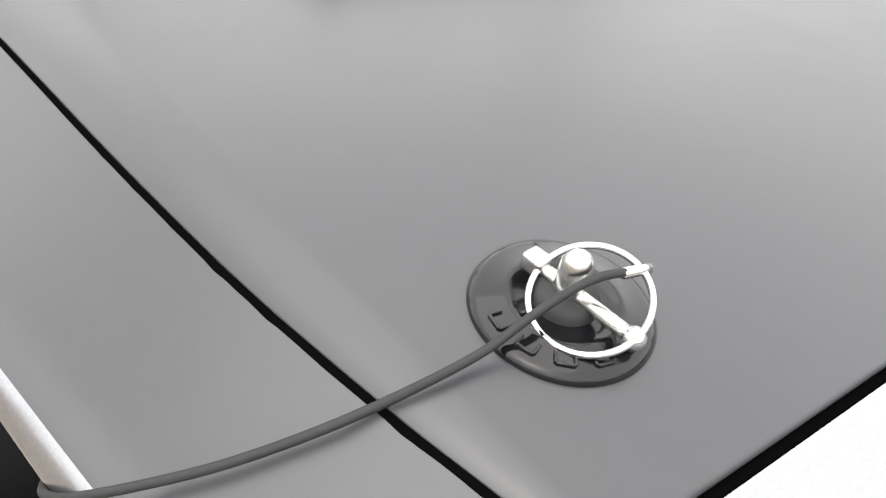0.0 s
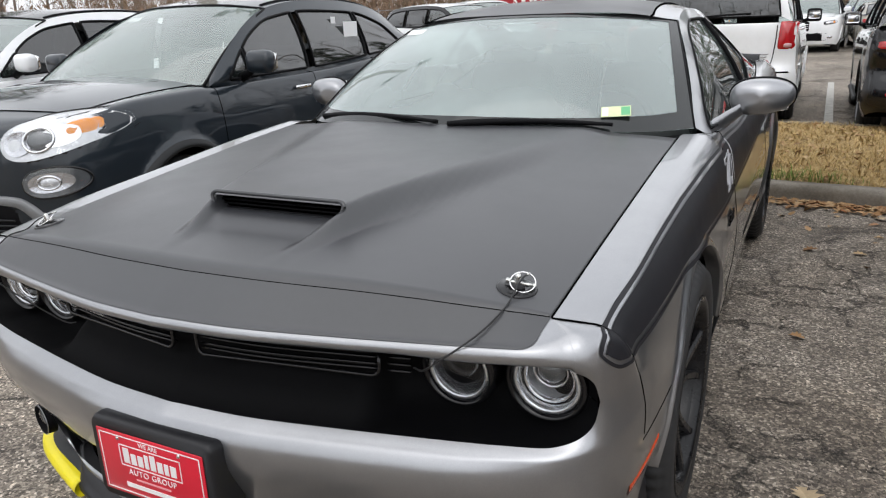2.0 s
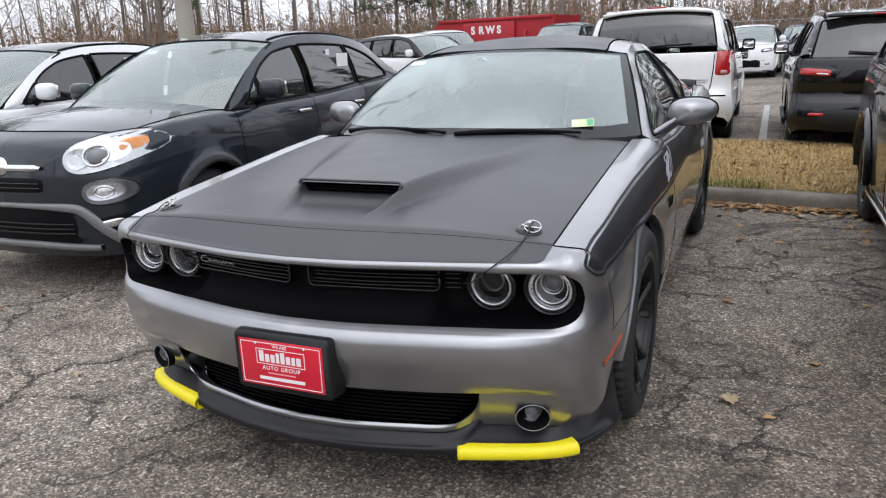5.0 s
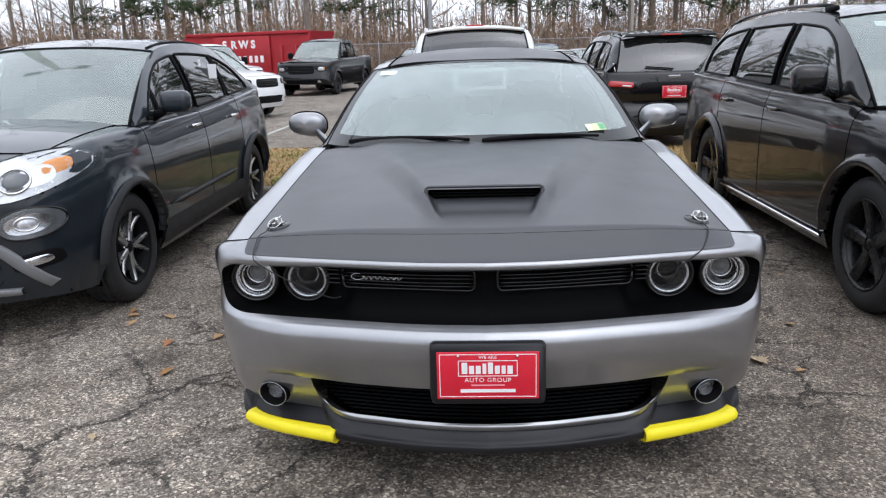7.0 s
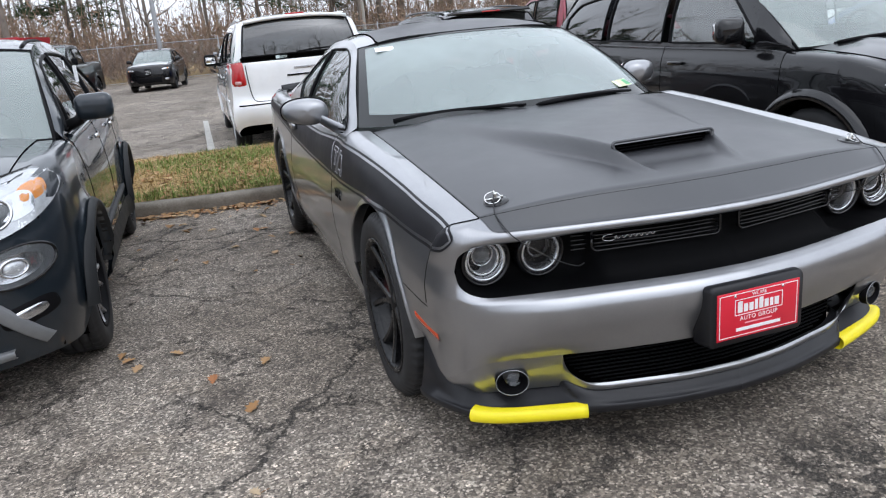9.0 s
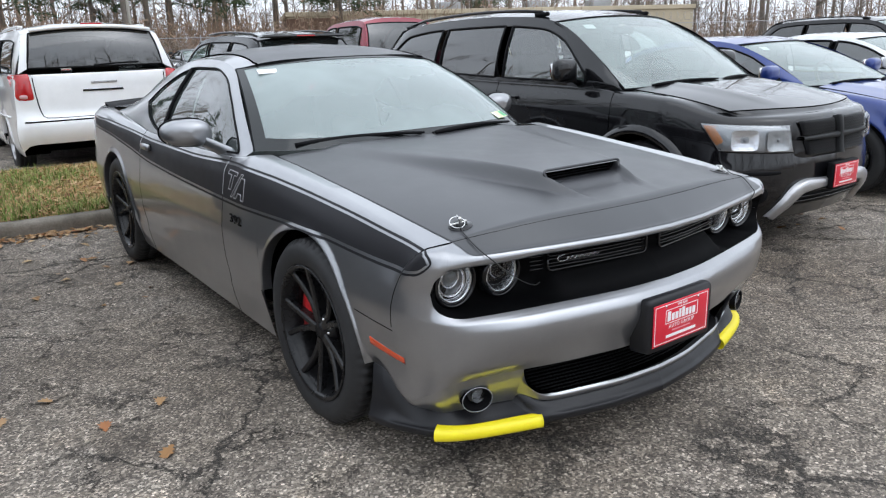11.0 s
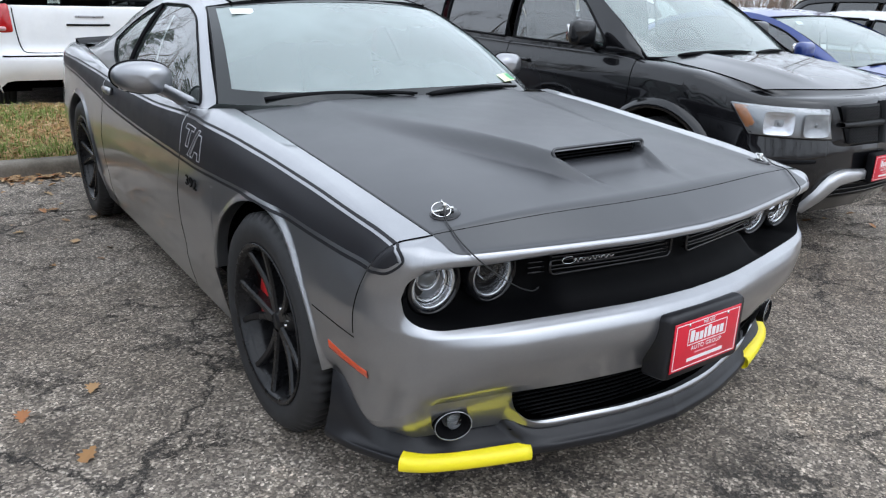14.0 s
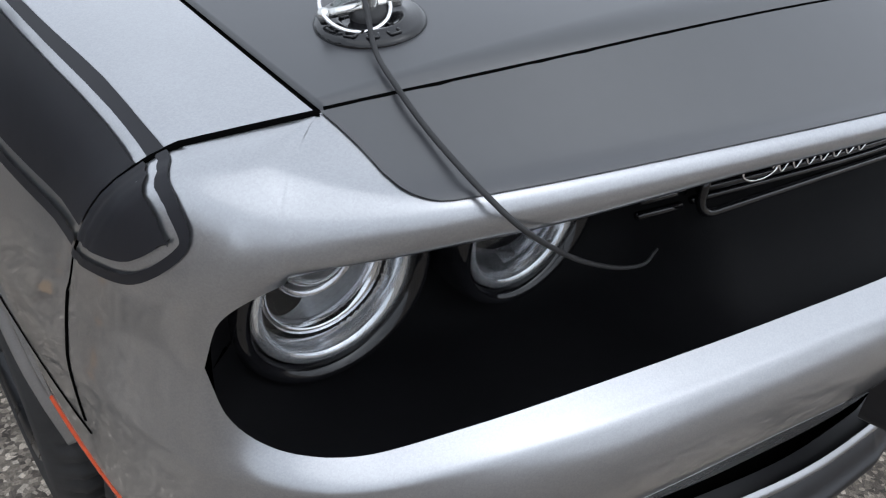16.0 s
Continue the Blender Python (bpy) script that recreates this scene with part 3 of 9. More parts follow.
def top_edge(s, p):
    """The inner upper border of the lower body: hood front, hood side, then belt line."""
    if s <= S_NOSE:
        x = HOOD_X * s / S_NOSE
        y = HOODLINE(x)
        return Vector((x, y, hood_base(x, y)))
    if s <= S_FASCIA:
        return Vector((HOOD_X, 0.284, HOOD_EDGE(0.284)))
    if p.y < 1.6 and s < S_DOOR0:
        y = 0.284 + (p.y - 0.42) * (1.6 - 0.284) / (1.6 - 0.42)
        return Vector((HOOD_X, y, HOOD_EDGE(y)))
    if s <= S_TAIL:
        f = smooth01(1.6, 1.75, p.y)
        return Vector((lerp(HOOD_X, BELT_X(p.y), f), p.y, lerp(HOOD_EDGE(p.y), BELT(p.y), f)))
    x = BELT_X(4.75) * p.x / 0.925
    return Vector((x, lerp(4.75, 4.95, 1 - (p.x / 0.925) ** 2), 1.03))


def raw_column(s, per=4):
    """One line of the lower body from its upper border to its lower edge, in three runs: above the grille, the flank, below the intake."""
    p, n = plan_at(s)
    front = 1 - smooth01(S_NOSE, S_SIDE, s)
    top = top_edge(s, p)
    zt = top.z
    k = lerp(0.62, 1.0, smooth01(0.32, 1.1, p.y))
    d_top = (Vector((p.x, p.y)) - Vector((top.x, top.y))).dot(n)
    wide = smooth01(0.10, 0.17, d_top)
    u = min(1.0, max(0.0, (s - S_OPEN0) / (S_OPEN1 - S_OPEN0)))
    o1 = max(0.0, 1 - u ** 3.8) ** (1 / 3.8)
    if s > S_OPEN1:
        o1 = 0.0
    u2 = min(1.0, max(0.0, (p.x - 0.38) / 0.207))
    o2 = (1 - u2 ** 4) ** 0.6 if p.y < 0.5 else 0.0
    fog = smooth01(0.38, 0.70, p.x)
    tail = smooth01(4.6, 4.95, p.y)
    near_wheel = 1 - smooth01(0.6, 1.5, p.y)
    drop = 0.006 * smooth01(0.50, 0.70, p.x)
    hf = [(0.020, 0.8285), (0.006, 0.8225), (0.0, 0.812 - 0.5 * drop), (0.004, 0.802 - drop), (0.016, 0.795 - drop)]
    hs = [(lerp(0.085, 0.122, wide) * k, zt + 0.003 * wide), (lerp(0.070, 0.092, wide) * k, zt - lerp(0.02, 0.005, wide)), (lerp(0.048, 0.064, wide) * k, zt - lerp(0.05, 0.032, wide)),
          (0.034 * k, zt - lerp(0.10, 0.085, wide)), (0.010, 0.71)]
    if s < S_FASCIA:
        # one gently falling plane round the hood's corner, rolling over in a broad curve
        z0 = zt - 0.31 * max(0.0, top.y - (p.y - n.y * 0.075)) - 0.13 * max(0.0, p.x - n.x * 0.075 - HOOD_X)
        hs = [(0.075, z0), (0.052, z0 - 0.006), (0.030, z0 - 0.024), (0.012, z0 - 0.058), (0.008, 0.71)]
    elif s >= S_FASCIA:
        fall = 0.012 * (1 - smooth01(0.42, 0.75, p.y))
        hs = [(a, b - fall) for a, b in hs[:4]] + hs[4:]
    cr = 1 - smooth01(S_NOSE - 0.22, S_OPEN1 + 0.03, s)
    bf = [(0.016, 0.624), (lerp(0.002, -0.002, cr), 0.613), (-0.015 * cr, 0.603), (-0.029 * cr, 0.574), (lerp(0.002, -0.024, cr), 0.52), (lerp(0.010, 0.003, cr), 0.452), (lerp(0.020, 0.036, fog), 0.407)]
    z_low = lerp(0.20, lerp(0.258, 0.372, smooth01(0.36, 0.55, p.y)), near_wheel)
    bs = [(0.010, 0.71), (0.004, 0.665), (0.0, 0.63), (0.0, 0.57), (0.004, 0.49), (lerp(0.016, 0.012, near_wheel), lerp(0.40, 0.445, near_wheel)), (lerp(0.018, 0.020, near_wheel), lerp(0.35, z_low + 0.045, near_wheel))]
    zl = lerp(0.407, lerp(0.287, 0.279, min(1.0, p.x / 0.5)), o2)
    mid_f = lerp(0.026, 0.055, smooth01(0.0, 0.55, p.x))
    lf = [(lerp(bf[6][0], mid_f, o2), zl), (lerp(lerp(0.056, 0.068, fog), mid_f - 0.007, o2), lerp(0.342, zl - 0.009, o2)), (lerp(lerp(0.084, 0.112, fog), mid_f - 0.002, o2), lerp(0.264, zl - 0.024, o2))]
    ls = [bs[6], (lerp(0.03, 0.034, near_wheel), lerp(0.28, z_low + 0.022, near_wheel)), (lerp(0.05, lerp(0.085, 0.045, smooth01(0.36, 0.5, p.y)), near_wheel), z_low + 0.09 * tail)]

    def blend(a, b):
        return [(lerp(q[0], r[0], front), lerp(q[1], r[1], front)) for q, r in zip(b, a)]

    H, B, L = blend(hf, hs), blend(bf, bs), blend(lf, ls)
    nose = 1 - smooth01(S_ROLL, S_OPEN1, s)
    for i in range(4):
        f = lerp(nose, front, i / 8)
        H[i] = (lerp(hs[i][0], hf[i][0], f), lerp(hs[i][1], hf[i][1], f))
    mid_d, mid_z = (H[4][0] + B[0][0]) / 2, (H[4][1] + B[0][1]) / 2
    keep = 0.0 if front <= 0 else o1
    H[4] = (lerp(mid_d, H[4][0], keep), lerp(mid_z, H[4][1], keep))
    B[0] = (lerp(mid_d, B[0][0], keep), lerp(mid_z, B[0][1], keep))
    if keep < 1 and front > 0:
        # the lip closes round the end of the opening
        H[3] = (H[3][0], lerp(H[3][1], max(H[3][1] - 0.05, mid_z + 0.02), (1 - keep) * 0.3))
    if o2 < 0.02 or p.y > 0.5:
        L[0] = B[6]

    def run(points):
        q = [Vector((a, b, 0)) for a, b in points]
        q = [2 * q[0] - q[1], *q, 2 * q[-1] - q[-2]]
        out = []
        for i in range(1, len(q) - 2):
            for m in range(per):
                t = m / per
                out.append(0.5 * (2 * q[i] + (q[i + 1] - q[i - 1]) * t + (2 * q[i - 1] - 5 * q[i] + 4 * q[i + 1] - q[i + 2]) * t * t + (3 * q[i] - q[i - 1] - 3 * q[i + 1] + q[i + 2]) * t ** 3))
        out.append(q[-2])
        return [(v.x, v.y) for v in out]

    runs = [run(H), run(B), run(L)]
    low = None
    for ax in (AXLE_F, AXLE_R):
        r = 0.418
        if abs(p.y - ax) < r:
            low = WHEEL_Z + math.sqrt(r * r - (p.y - ax) ** 2)
    if low is not None:
        flat = [q for r in runs for q in r]
        zs, ds = np.array([q[1] for q in flat])[::-1], np.array([q[0] for q in flat])[::-1]
        zbase = runs[2][-1][1]
        pivot = 0.815
        low = max(low, zbase)
        new_runs = []
        for r in runs:
            o = []
            for d, z in r:
                if z < pivot:
                    z2 = pivot - (pivot - z) * (pivot - low) / (pivot - zbase)
                    lip = max(0.0, 1 - (z2 - low) / 0.035)
                    d = float(np.interp(z2, zs, ds)) * smooth01(0.2, 0.55, z2) - 0.010 * smooth01(0, 1, lip)
                    z = z2
                o.append((d, z))
            new_runs.append(o)
        runs = new_runs

    pull, y_in = 0.0, p.y - n.y * H[0][0]
    if S_FASCIA <= s < S_DOOR0:
        pull = min(0.0, top.y - y_in)
    elif S_PULL < s < S_FASCIA:
        pull = min(0.0, lerp(0.262, 0.284, (s - S_PULL) / (S_FASCIA - S_PULL)) - y_in)

    def at(d, z):
        return Vector((0.0 if s < 1e-6 else p.x - n.x * d, p.y - n.y * d + pull * min(1.0, max(0.0, (z - 0.60) / (zt - 0.60))) ** 2.2, z))

    runs = [[at(d, z) for d, z in r] for r in runs]
    first = runs[0][0]
    head = [top.lerp(first, t / 4) for t in range(4)]
    # a light crown on the flat run from the border
    runs[0] = head + runs[0]
    return runs, low


COLUMNS = {}


def column(s, per=4):
    """A body line, eased along the car round the nose corner so that the skin flows over it."""
    key = round(s, 5)
    if key in COLUMNS:
        return COLUMNS[key]
    runs, low = raw_column(s, per)
    f = smooth01(S_NOSE - 0.10, S_NOSE, s) * (1 - smooth01(S_FASCIA + 0.10, S_FASCIA + 0.30, s))
    if f > 0:
        near = [(math.exp(-0.5 * (i / 2.0) ** 2), raw_column(s + 0.011 * i, per)[0][0]) for i in range(-5, 6)]
        total = sum(w for w, _ in near)
        last = len(runs[0]) - 1
        eased = []
        for j, q in enumerate(runs[0]):
            mean = Vector((0, 0, 0))
            for w, line in near:
                mean += line[j] * (w / total)
            eased.append(q.lerp(mean, f * min(1.0, 1.6 * math.sin(math.pi * j / last))))
        runs = [eased, *runs[1:]]
    COLUMNS[key] = (runs, low)
    return COLUMNS[key]


def side_samples(a, b, step):
    base = list(np.linspace(a, b, max(2, int(abs(b - a) / step) + 1)))
    return base


def body_panel(s0, s1, step, extra=(), runs=(0, 1, 2), lip=True):
    """A mesh of columns between two arc lengths."""
    wish = sorted(set(side_samples(s0, s1, step) + [e for e in extra if s0 < e < s1]))
    ss = [s0]
    for v in wish[1:-1]:
        if v - ss[-1] > 0.002 and s1 - v > 0.002:
            ss.append(v)
    ss.append(s1)
    bm = bmesh.new()
    cols = [column(s) for s in ss]
    for r in runs:
        rows = [c[0][r] for c in cols]
        grid_into(bm, rows)
    if lip:
        # the turned-in edge of the wheel arch
        pts = []
        for (c, low), s in zip(cols, ss):
            if low is not None and low > 0.3:
                e = c[2][-1]
                _, n = plan_at(s)
                pts.append([e, e - Vector((n.x, n.y, 0)) * 0.012 + Vector((0, 0, 0.004)), e - Vector((n.x, n.y, 0)) * 0.05 + Vector((0, 0, 0.004))])
        if len(pts) > 1:
            grid_into(bm, pts)
    return clean(bm, 2e-5)


ARCH_EXTRA = []
for ax in (AXLE_F, AXLE_R):
    s_a = arc_at(lambda p: p.y > ax - 0.42)
    s_b = arc_at(lambda p: p.y > ax + 0.42)
    for i in range(33):
        c = math.cos(math.pi * i / 32)
        ARCH_EXTRA.append(lerp(s_a, s_b, (1 - c) / 2))
OPEN_EXTRA = [lerp(S_OPEN0, S_OPEN1, math.sin(math.pi / 2 * i / 22)) for i in range(23)]


def bulge(x, y):
    """The raised middle of the hood behind the scoop, with its two forward legs."""
    h = 0.052 * smooth01(0.285, 0.50, y) * lerp(1.0, 0.30, smooth01(0.55, 1.45, y))
    w = 0.158 + 0.27 * max(0.0, y - 0.30)
    f = lerp(0.045, 0.12, smooth01(0.4, 1.3, y))
    s = 1 - smooth01(w - 0.015, w + f, abs(x))
    if y < 0.481:
        s *= lerp(0.34 * smooth01(0.38, 0.48, y), 1.0, smooth01(0.122 + 0.27 * max(0.0, y - 0.30), 0.165 + 0.27 * max(0.0, y - 0.30), abs(x)))
    return h * s


def hood_z(x, y):
    return hood_base(x, y) + bulge(x, y)


def hood_rear(x):
    return 1.475 + 0.085 * (abs(x) / HOOD_X) ** 2


def build_hood(root):
    xs = sorted({round(v, 4) for v in list(np.linspace(-0.774, 0.774, 75)) + list(np.linspace(-0.26, 0.26, 81)) + [-0.774, 0.774, -0.772, 0.772]})
    ys = sorted({round(v, 4) for v in list(np.linspace(0.31, 0.53, 34)) + list(np.linspace(0.53, 1.0, 18)) + list(np.linspace(1.0, 1.45, 12)) + [0.4805, 0.4855]})
    rows = []
    for i, y0 in enumerate([-1, -0.5, *ys, 2, 3]):
        row = []
        for x in xs:
            if y0 in (-1, -0.5):
                y = lerp(HOODLINE(abs(x)) + 0.005, 0.31, 0.0 if y0 == -1 else 0.5)
            elif y0 in (2, 3):
                y = lerp(1.45, hood_rear(x), 0.5 if y0 == 2 else 1.0)
            else:
                y = y0
            y = max(y, HOODLINE(abs(x)) + 0.005)
            row.append(Vector((x, y, hood_z(x, y) + 0.001)))
        rows.append(row)
    iy = 2 + ys.index(0.4805)
    bm = bmesh.new()
    lo, hi = rows[iy], rows[iy + 1]
    grid_into(bm, rows, flip=True, skip=lambda i, j: i == iy and hi[j].z - lo[j].z > 0.008 and hi[j + 1].z - lo[j + 1].z > 0.008)
    clean(bm, 2e-4)
    # turned-down borders give the panel its edge
    edge = [e for e in bm.edges if e.is_boundary]
    r = bmesh.ops.extrude_edge_only(bm, edges=edge)
    for v in r["geom"]:
        if isinstance(v, bmesh.types.BMVert):
            inner = 0.40 < v.co.y < 0.56 and abs(v.co.x) < 0.3
            v.co += Vector((0, 0.03, -0.003)) if inner else Vector((0, 0, -0.022))
    hood = part("hood", bm, SATIN, root, "satin black hood with a raised scoop")
    # dark inside of the scoop with its mesh
    bm = bmesh.new()
    box_into(bm, (0, 0.55, 0.932), (0.46, 0.006, 0.046))
    box_into(bm, (0, 0.515, 0.908), (0.46, 0.07, 0.004))
    part("scoop_backing", bm, GAP, hood)
    ring = []
    y_top = 0.486
    for cx, cz, a0 in ((0.188, 0.966, 0), (-0.188, 0.966, 90), (-0.172, 0.931, 180), (0.172, 0.931, 270)):
        for a in range(0, 91, 18):
            x, z = cx + 0.016 * math.cos(radians(a0 + a)), cz + 0.011 * math.sin(radians(a0 + a))
            ring.append((x, lerp(0.470, y_top, (z - 0.92) / 0.057), z + 0.006 * (1 - (x / 0.205) ** 2) * (1 if z > 0.95 else 0)))
    part("scoop_lip", tube_into(bmesh.new(), ring + ring[:1], 0.0055, 8, cap=False), SATIN, hood, "rounded lip of the scoop mouth")
    for k in range(4):
        z = 0.924 + k * 0.0095
        part("scoop_bar", tube([(x, 0.500 + 0.25 * (z - 0.92), z) for x in np.linspace(-0.205, 0.205, 11)], 0.0024, 6), DARK, hood)
    return hood


def hood_point(x, y, up=0.0):
    return Vector((x, y, hood_z(x, y) + 0.001 + up))


CABLE_L = [(0.697, 0.295, 0.877), (0.698, 0.249, 0.870), (0.686, 0.214, 0.854), (0.671, 0.186, 0.840), (0.648, 0.156, 0.823), (0.606, 0.156, 0.789), (0.565, 0.176, 0.756), (0.530, 0.205, 0.742)]
CABLE_R = [(-0.722, 0.306, 0.874), (-0.736, 0.265, 0.867), (-0.737, 0.235, 0.852), (-0.736, 0.208, 0.840), (-0.733, 0.182, 0.828), (-0.721, 0.160, 0.811), (-0.666, 0.170, 0.768), (-0.611, 0.187, 0.730), (-0.546, 0.205, 0.691), (-0.496, 0.215, 0.670), (-0.470, 0.222, 0.672)]


def build_pin(root, side, name="hood_pin"):
    """A hood pin: round base, post, cross pin with a ball, ring, and a lanyard cable down to the grille."""
    x0, y0 = (0.688, 0.346) if side > 0 else (-0.693, 0.354)
    base = hood_point(x0, y0)
    nx = (hood_z(x0 + 0.01, y0) - hood_z(x0 - 0.01, y0)) / 0.02
    ny = (hood_z(x0, y0 + 0.01) - hood_z(x0, y0 - 0.01)) / 0.02
    nrm = Vector((-nx, -ny, 1)).normalized()
    m = Matrix.Translation(base) @ nrm.to_track_quat("Z", "Y").to_matrix().to_4x4()
    pin = new(name)
    pin.parent = root
    pin["label"] = "hood pin with steel ring and black cable"
    R = 0.0405
    part("base_plate", lathe([(0, 0.0055), (0.010, 0.006), (0.012, 0.005), (0.022, 0.0045), (0.0235, 0.0055), (0.026, 0.0055), (0.0275, 0.0045), (0.036, 0.0042), (0.039, 0.0030), (R, 0.0005), (R, -0.006)], 56, m), GLOSSBLACK, pin)
    for k in range(5):  # raised lettering as plain bars
        mm = m @ Matrix.Rotation(radians(-150 + 28 * k), 4, "Z") @ Matrix.Translation((0.0315, 0, 0.005))
        bm = bmesh.new()
        box_into(bm, (0, -0.004, 0), (0.006, 0.0014, 0.0016), 0.0004, mm, 1)
        box_into(bm, (0, 0.004, 0), (0.006, 0.0014, 0.0016), 0.0004, mm, 1)
        box_into(bm, (0.003, 0, 0), (0.0016, 0.008, 0.0016), 0.0004, mm, 1)
        part("raised_mark", bm, GLOSSBLACK, pin)
    for k in range(3):
        mm = m @ Matrix.Rotation(radians(90 + 120 * k), 4, "Z") @ Matrix.Translation((0.0165, 0, 0.005))
        part("raised_rib", box((0, 0.0, 0), (0.011, 0.0016, 0.0016), 0.0004, mm, 1), GLOSSBLACK, pin)
    part("grommet", lathe([(0.0065, 0.011), (0.012, 0.011), (0.0145, 0.008), (0.015, 0.004)], 28, m), RUBBER, pin)
    part("post", lathe([(0, 0.032), (0.003, 0.0315), (0.0056, 0.029), (0.0068, 0.025), (0.0068, 0.002)], 24, m), STEEL, pin, "brushed steel post")
    across = Matrix.Rotation(radians(-44 if side > 0 else 221), 4, "Z")
    mm = m @ across
    bm = bmesh.new()
    tube_into(bm, [mm @ Vector((t, 0, 0.0115)) for t in (-0.018, -0.010, 0.0, 0.018, 0.030)], 0.0034, 10)
    box_into(bm, (-0.018, 0, 0.0125), (0.011, 0.010, 0.009), 0.002, mm)
    part("cross_pin", bm, STEEL, pin)
    bm = bmesh.new()
    bmesh.ops.create_uvsphere(bm, u_segments=14, v_segments=10, radius=0.0052, matrix=mm @ Matrix.Translation((0.033, 0, 0.0115)))
    part("ball_tip", bm, STEEL, pin)
    ring_m = mm @ Matrix.Translation((0.010, 0, 0.0145)) @ Matrix.Rotation(radians(24 if side > 0 else -24), 4, "X")
    bm = bmesh.new()
    ring = [ring_m @ Vector((0.0245 * math.cos(a), 0.0245 * math.sin(a), 0)) for a in np.linspace(0, 2 * math.pi, 49)]
    tube_into(bm, ring, 0.0016, 8, cap=False)
    part("ring", bm, CHROME, pin, "bright steel ring")
    # the lanyard: from the ring over the post, down over the nose into the grille
    e0 = m @ Vector((0.016 * side, 0.020, 0.026))
    e1 = m @ Vector((0.002 * side, -0.006, 0.024))
    e2 = m @ Vector((-0.008 * side, -0.024, 0.020))
    if side > 0:
        run = CABLE_L
        e0, e1, e2 = Vector((0.705, 0.367, 0.902)), Vector((0.702, 0.342, 0.902)), Vector((0.698, 0.320, 0.890))
    else:
        run = CABLE_R
    kn = [e0, e1, e2, *[Vector(q) for q in run]]
    pts = through_points(kn, 60)
    part("lanyard", tube(pts, 0.0019, 8), RUBBER, pin, "thin black cable lanyard")
    bm = bmesh.new()
    tube_into(bm, [e0 + (e0 - e1).normalized() * t for t in (-0.010, 0.0, 0.004)], 0.0024, 8)
    part("crimp", bm, STEEL, pin)
    return pin


def gap_line(name, pts, r, parent, mat=None):
    part(name, tube(pts, r, 6), mat or GAP, parent)


def wrap_run(x, line):
    """How far the black wrap runs down a line of the nose: to a steady height above the lip."""
    z_end = 0.8232
    run = 0.0
    for a, b in zip(line, line[1:]):
        if b.z <= z_end:
            return run + (b - a).length * (a.z - z_end) / max(1e-9, a.z - b.z)
        run += (b - a).length
    return run


def build_fascia(root):
    lim = S_FASCIA
    bm = body_panel(0, lim, 0.012, OPEN_EXTRA, runs=(0, 1), lip=False)
    both(bm)
    fascia = part("front_fascia", bm, SILVER, root, "silver metallic front bumper and nose")
    ends = [S_INTAKE0 + (S_INTAKE1 - S_INTAKE0) * math.sin(math.pi / 2 * i / 22) for i in range(23)]
    part("lower_fascia", both(body_panel(0, lim, 0.012, ends, runs=(2,), lip=False)), SILVER, fascia, "silver lower bumper edge under the intake")
    # black wrapped nose field, a little proud of the paint
    rows = []
    fs = list(np.linspace(0.0, 0.7, 8)) + [0.78, 0.85, 0.90, 0.94, 0.97, 0.99, 1.0]
    for xx in np.linspace(-1, 1, 61):
        row = []
        for f in fs:
            edge = 0.7785 - 0.034 * (1 - math.sqrt(max(0.0, 1 - max(0.0, (f - 0.66) / 0.34) ** 2)))
            x = abs(xx) * edge
            line = column(S_NOSE * x / HOOD_X)[0][0]
            k = 17
            tot = [0.0]
            for a, b in zip(line[:k], line[1:k]):
                tot.append(tot[-1] + (b - a).length)
            want = wrap_run(x, line) * f
            i = min(int(np.searchsorted(tot, want, "right")) - 1, k - 2)
            q = line[i].lerp(line[i + 1], (want - tot[i]) / max(1e-9, tot[i + 1] - tot[i]))
            row.append(Vector((q.x * (1 if xx >= 0 else -1), q.y, q.z + 0.0016)))
        rows.append(row)
    part("nose_wrap", grid(rows), SATIN, fascia, "satin black wrap on the nose")
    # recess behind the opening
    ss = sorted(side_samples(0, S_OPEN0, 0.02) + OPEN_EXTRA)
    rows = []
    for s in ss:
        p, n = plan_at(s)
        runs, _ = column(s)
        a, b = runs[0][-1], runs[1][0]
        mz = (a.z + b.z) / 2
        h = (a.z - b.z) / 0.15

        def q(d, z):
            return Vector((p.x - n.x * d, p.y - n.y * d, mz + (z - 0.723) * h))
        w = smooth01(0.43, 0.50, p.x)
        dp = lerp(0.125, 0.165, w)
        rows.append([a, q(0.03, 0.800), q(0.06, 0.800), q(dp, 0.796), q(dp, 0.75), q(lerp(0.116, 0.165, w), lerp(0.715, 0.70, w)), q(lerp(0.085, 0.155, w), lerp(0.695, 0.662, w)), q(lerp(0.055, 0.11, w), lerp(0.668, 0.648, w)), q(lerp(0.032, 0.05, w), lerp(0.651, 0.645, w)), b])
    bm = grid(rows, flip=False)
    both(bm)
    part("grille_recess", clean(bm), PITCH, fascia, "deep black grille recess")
    return fascia


def facing(bm, way):
    """Turns all faces so that on the whole they look along way."""
    bmesh.ops.recalc_face_normals(bm, faces=bm.faces)
    bm.normal_update()
    if sum((f.normal * f.calc_area() for f in bm.faces), Vector()).dot(Vector(way)) < 0:
        bmesh.ops.reverse_faces(bm, faces=bm.faces)
    return bm


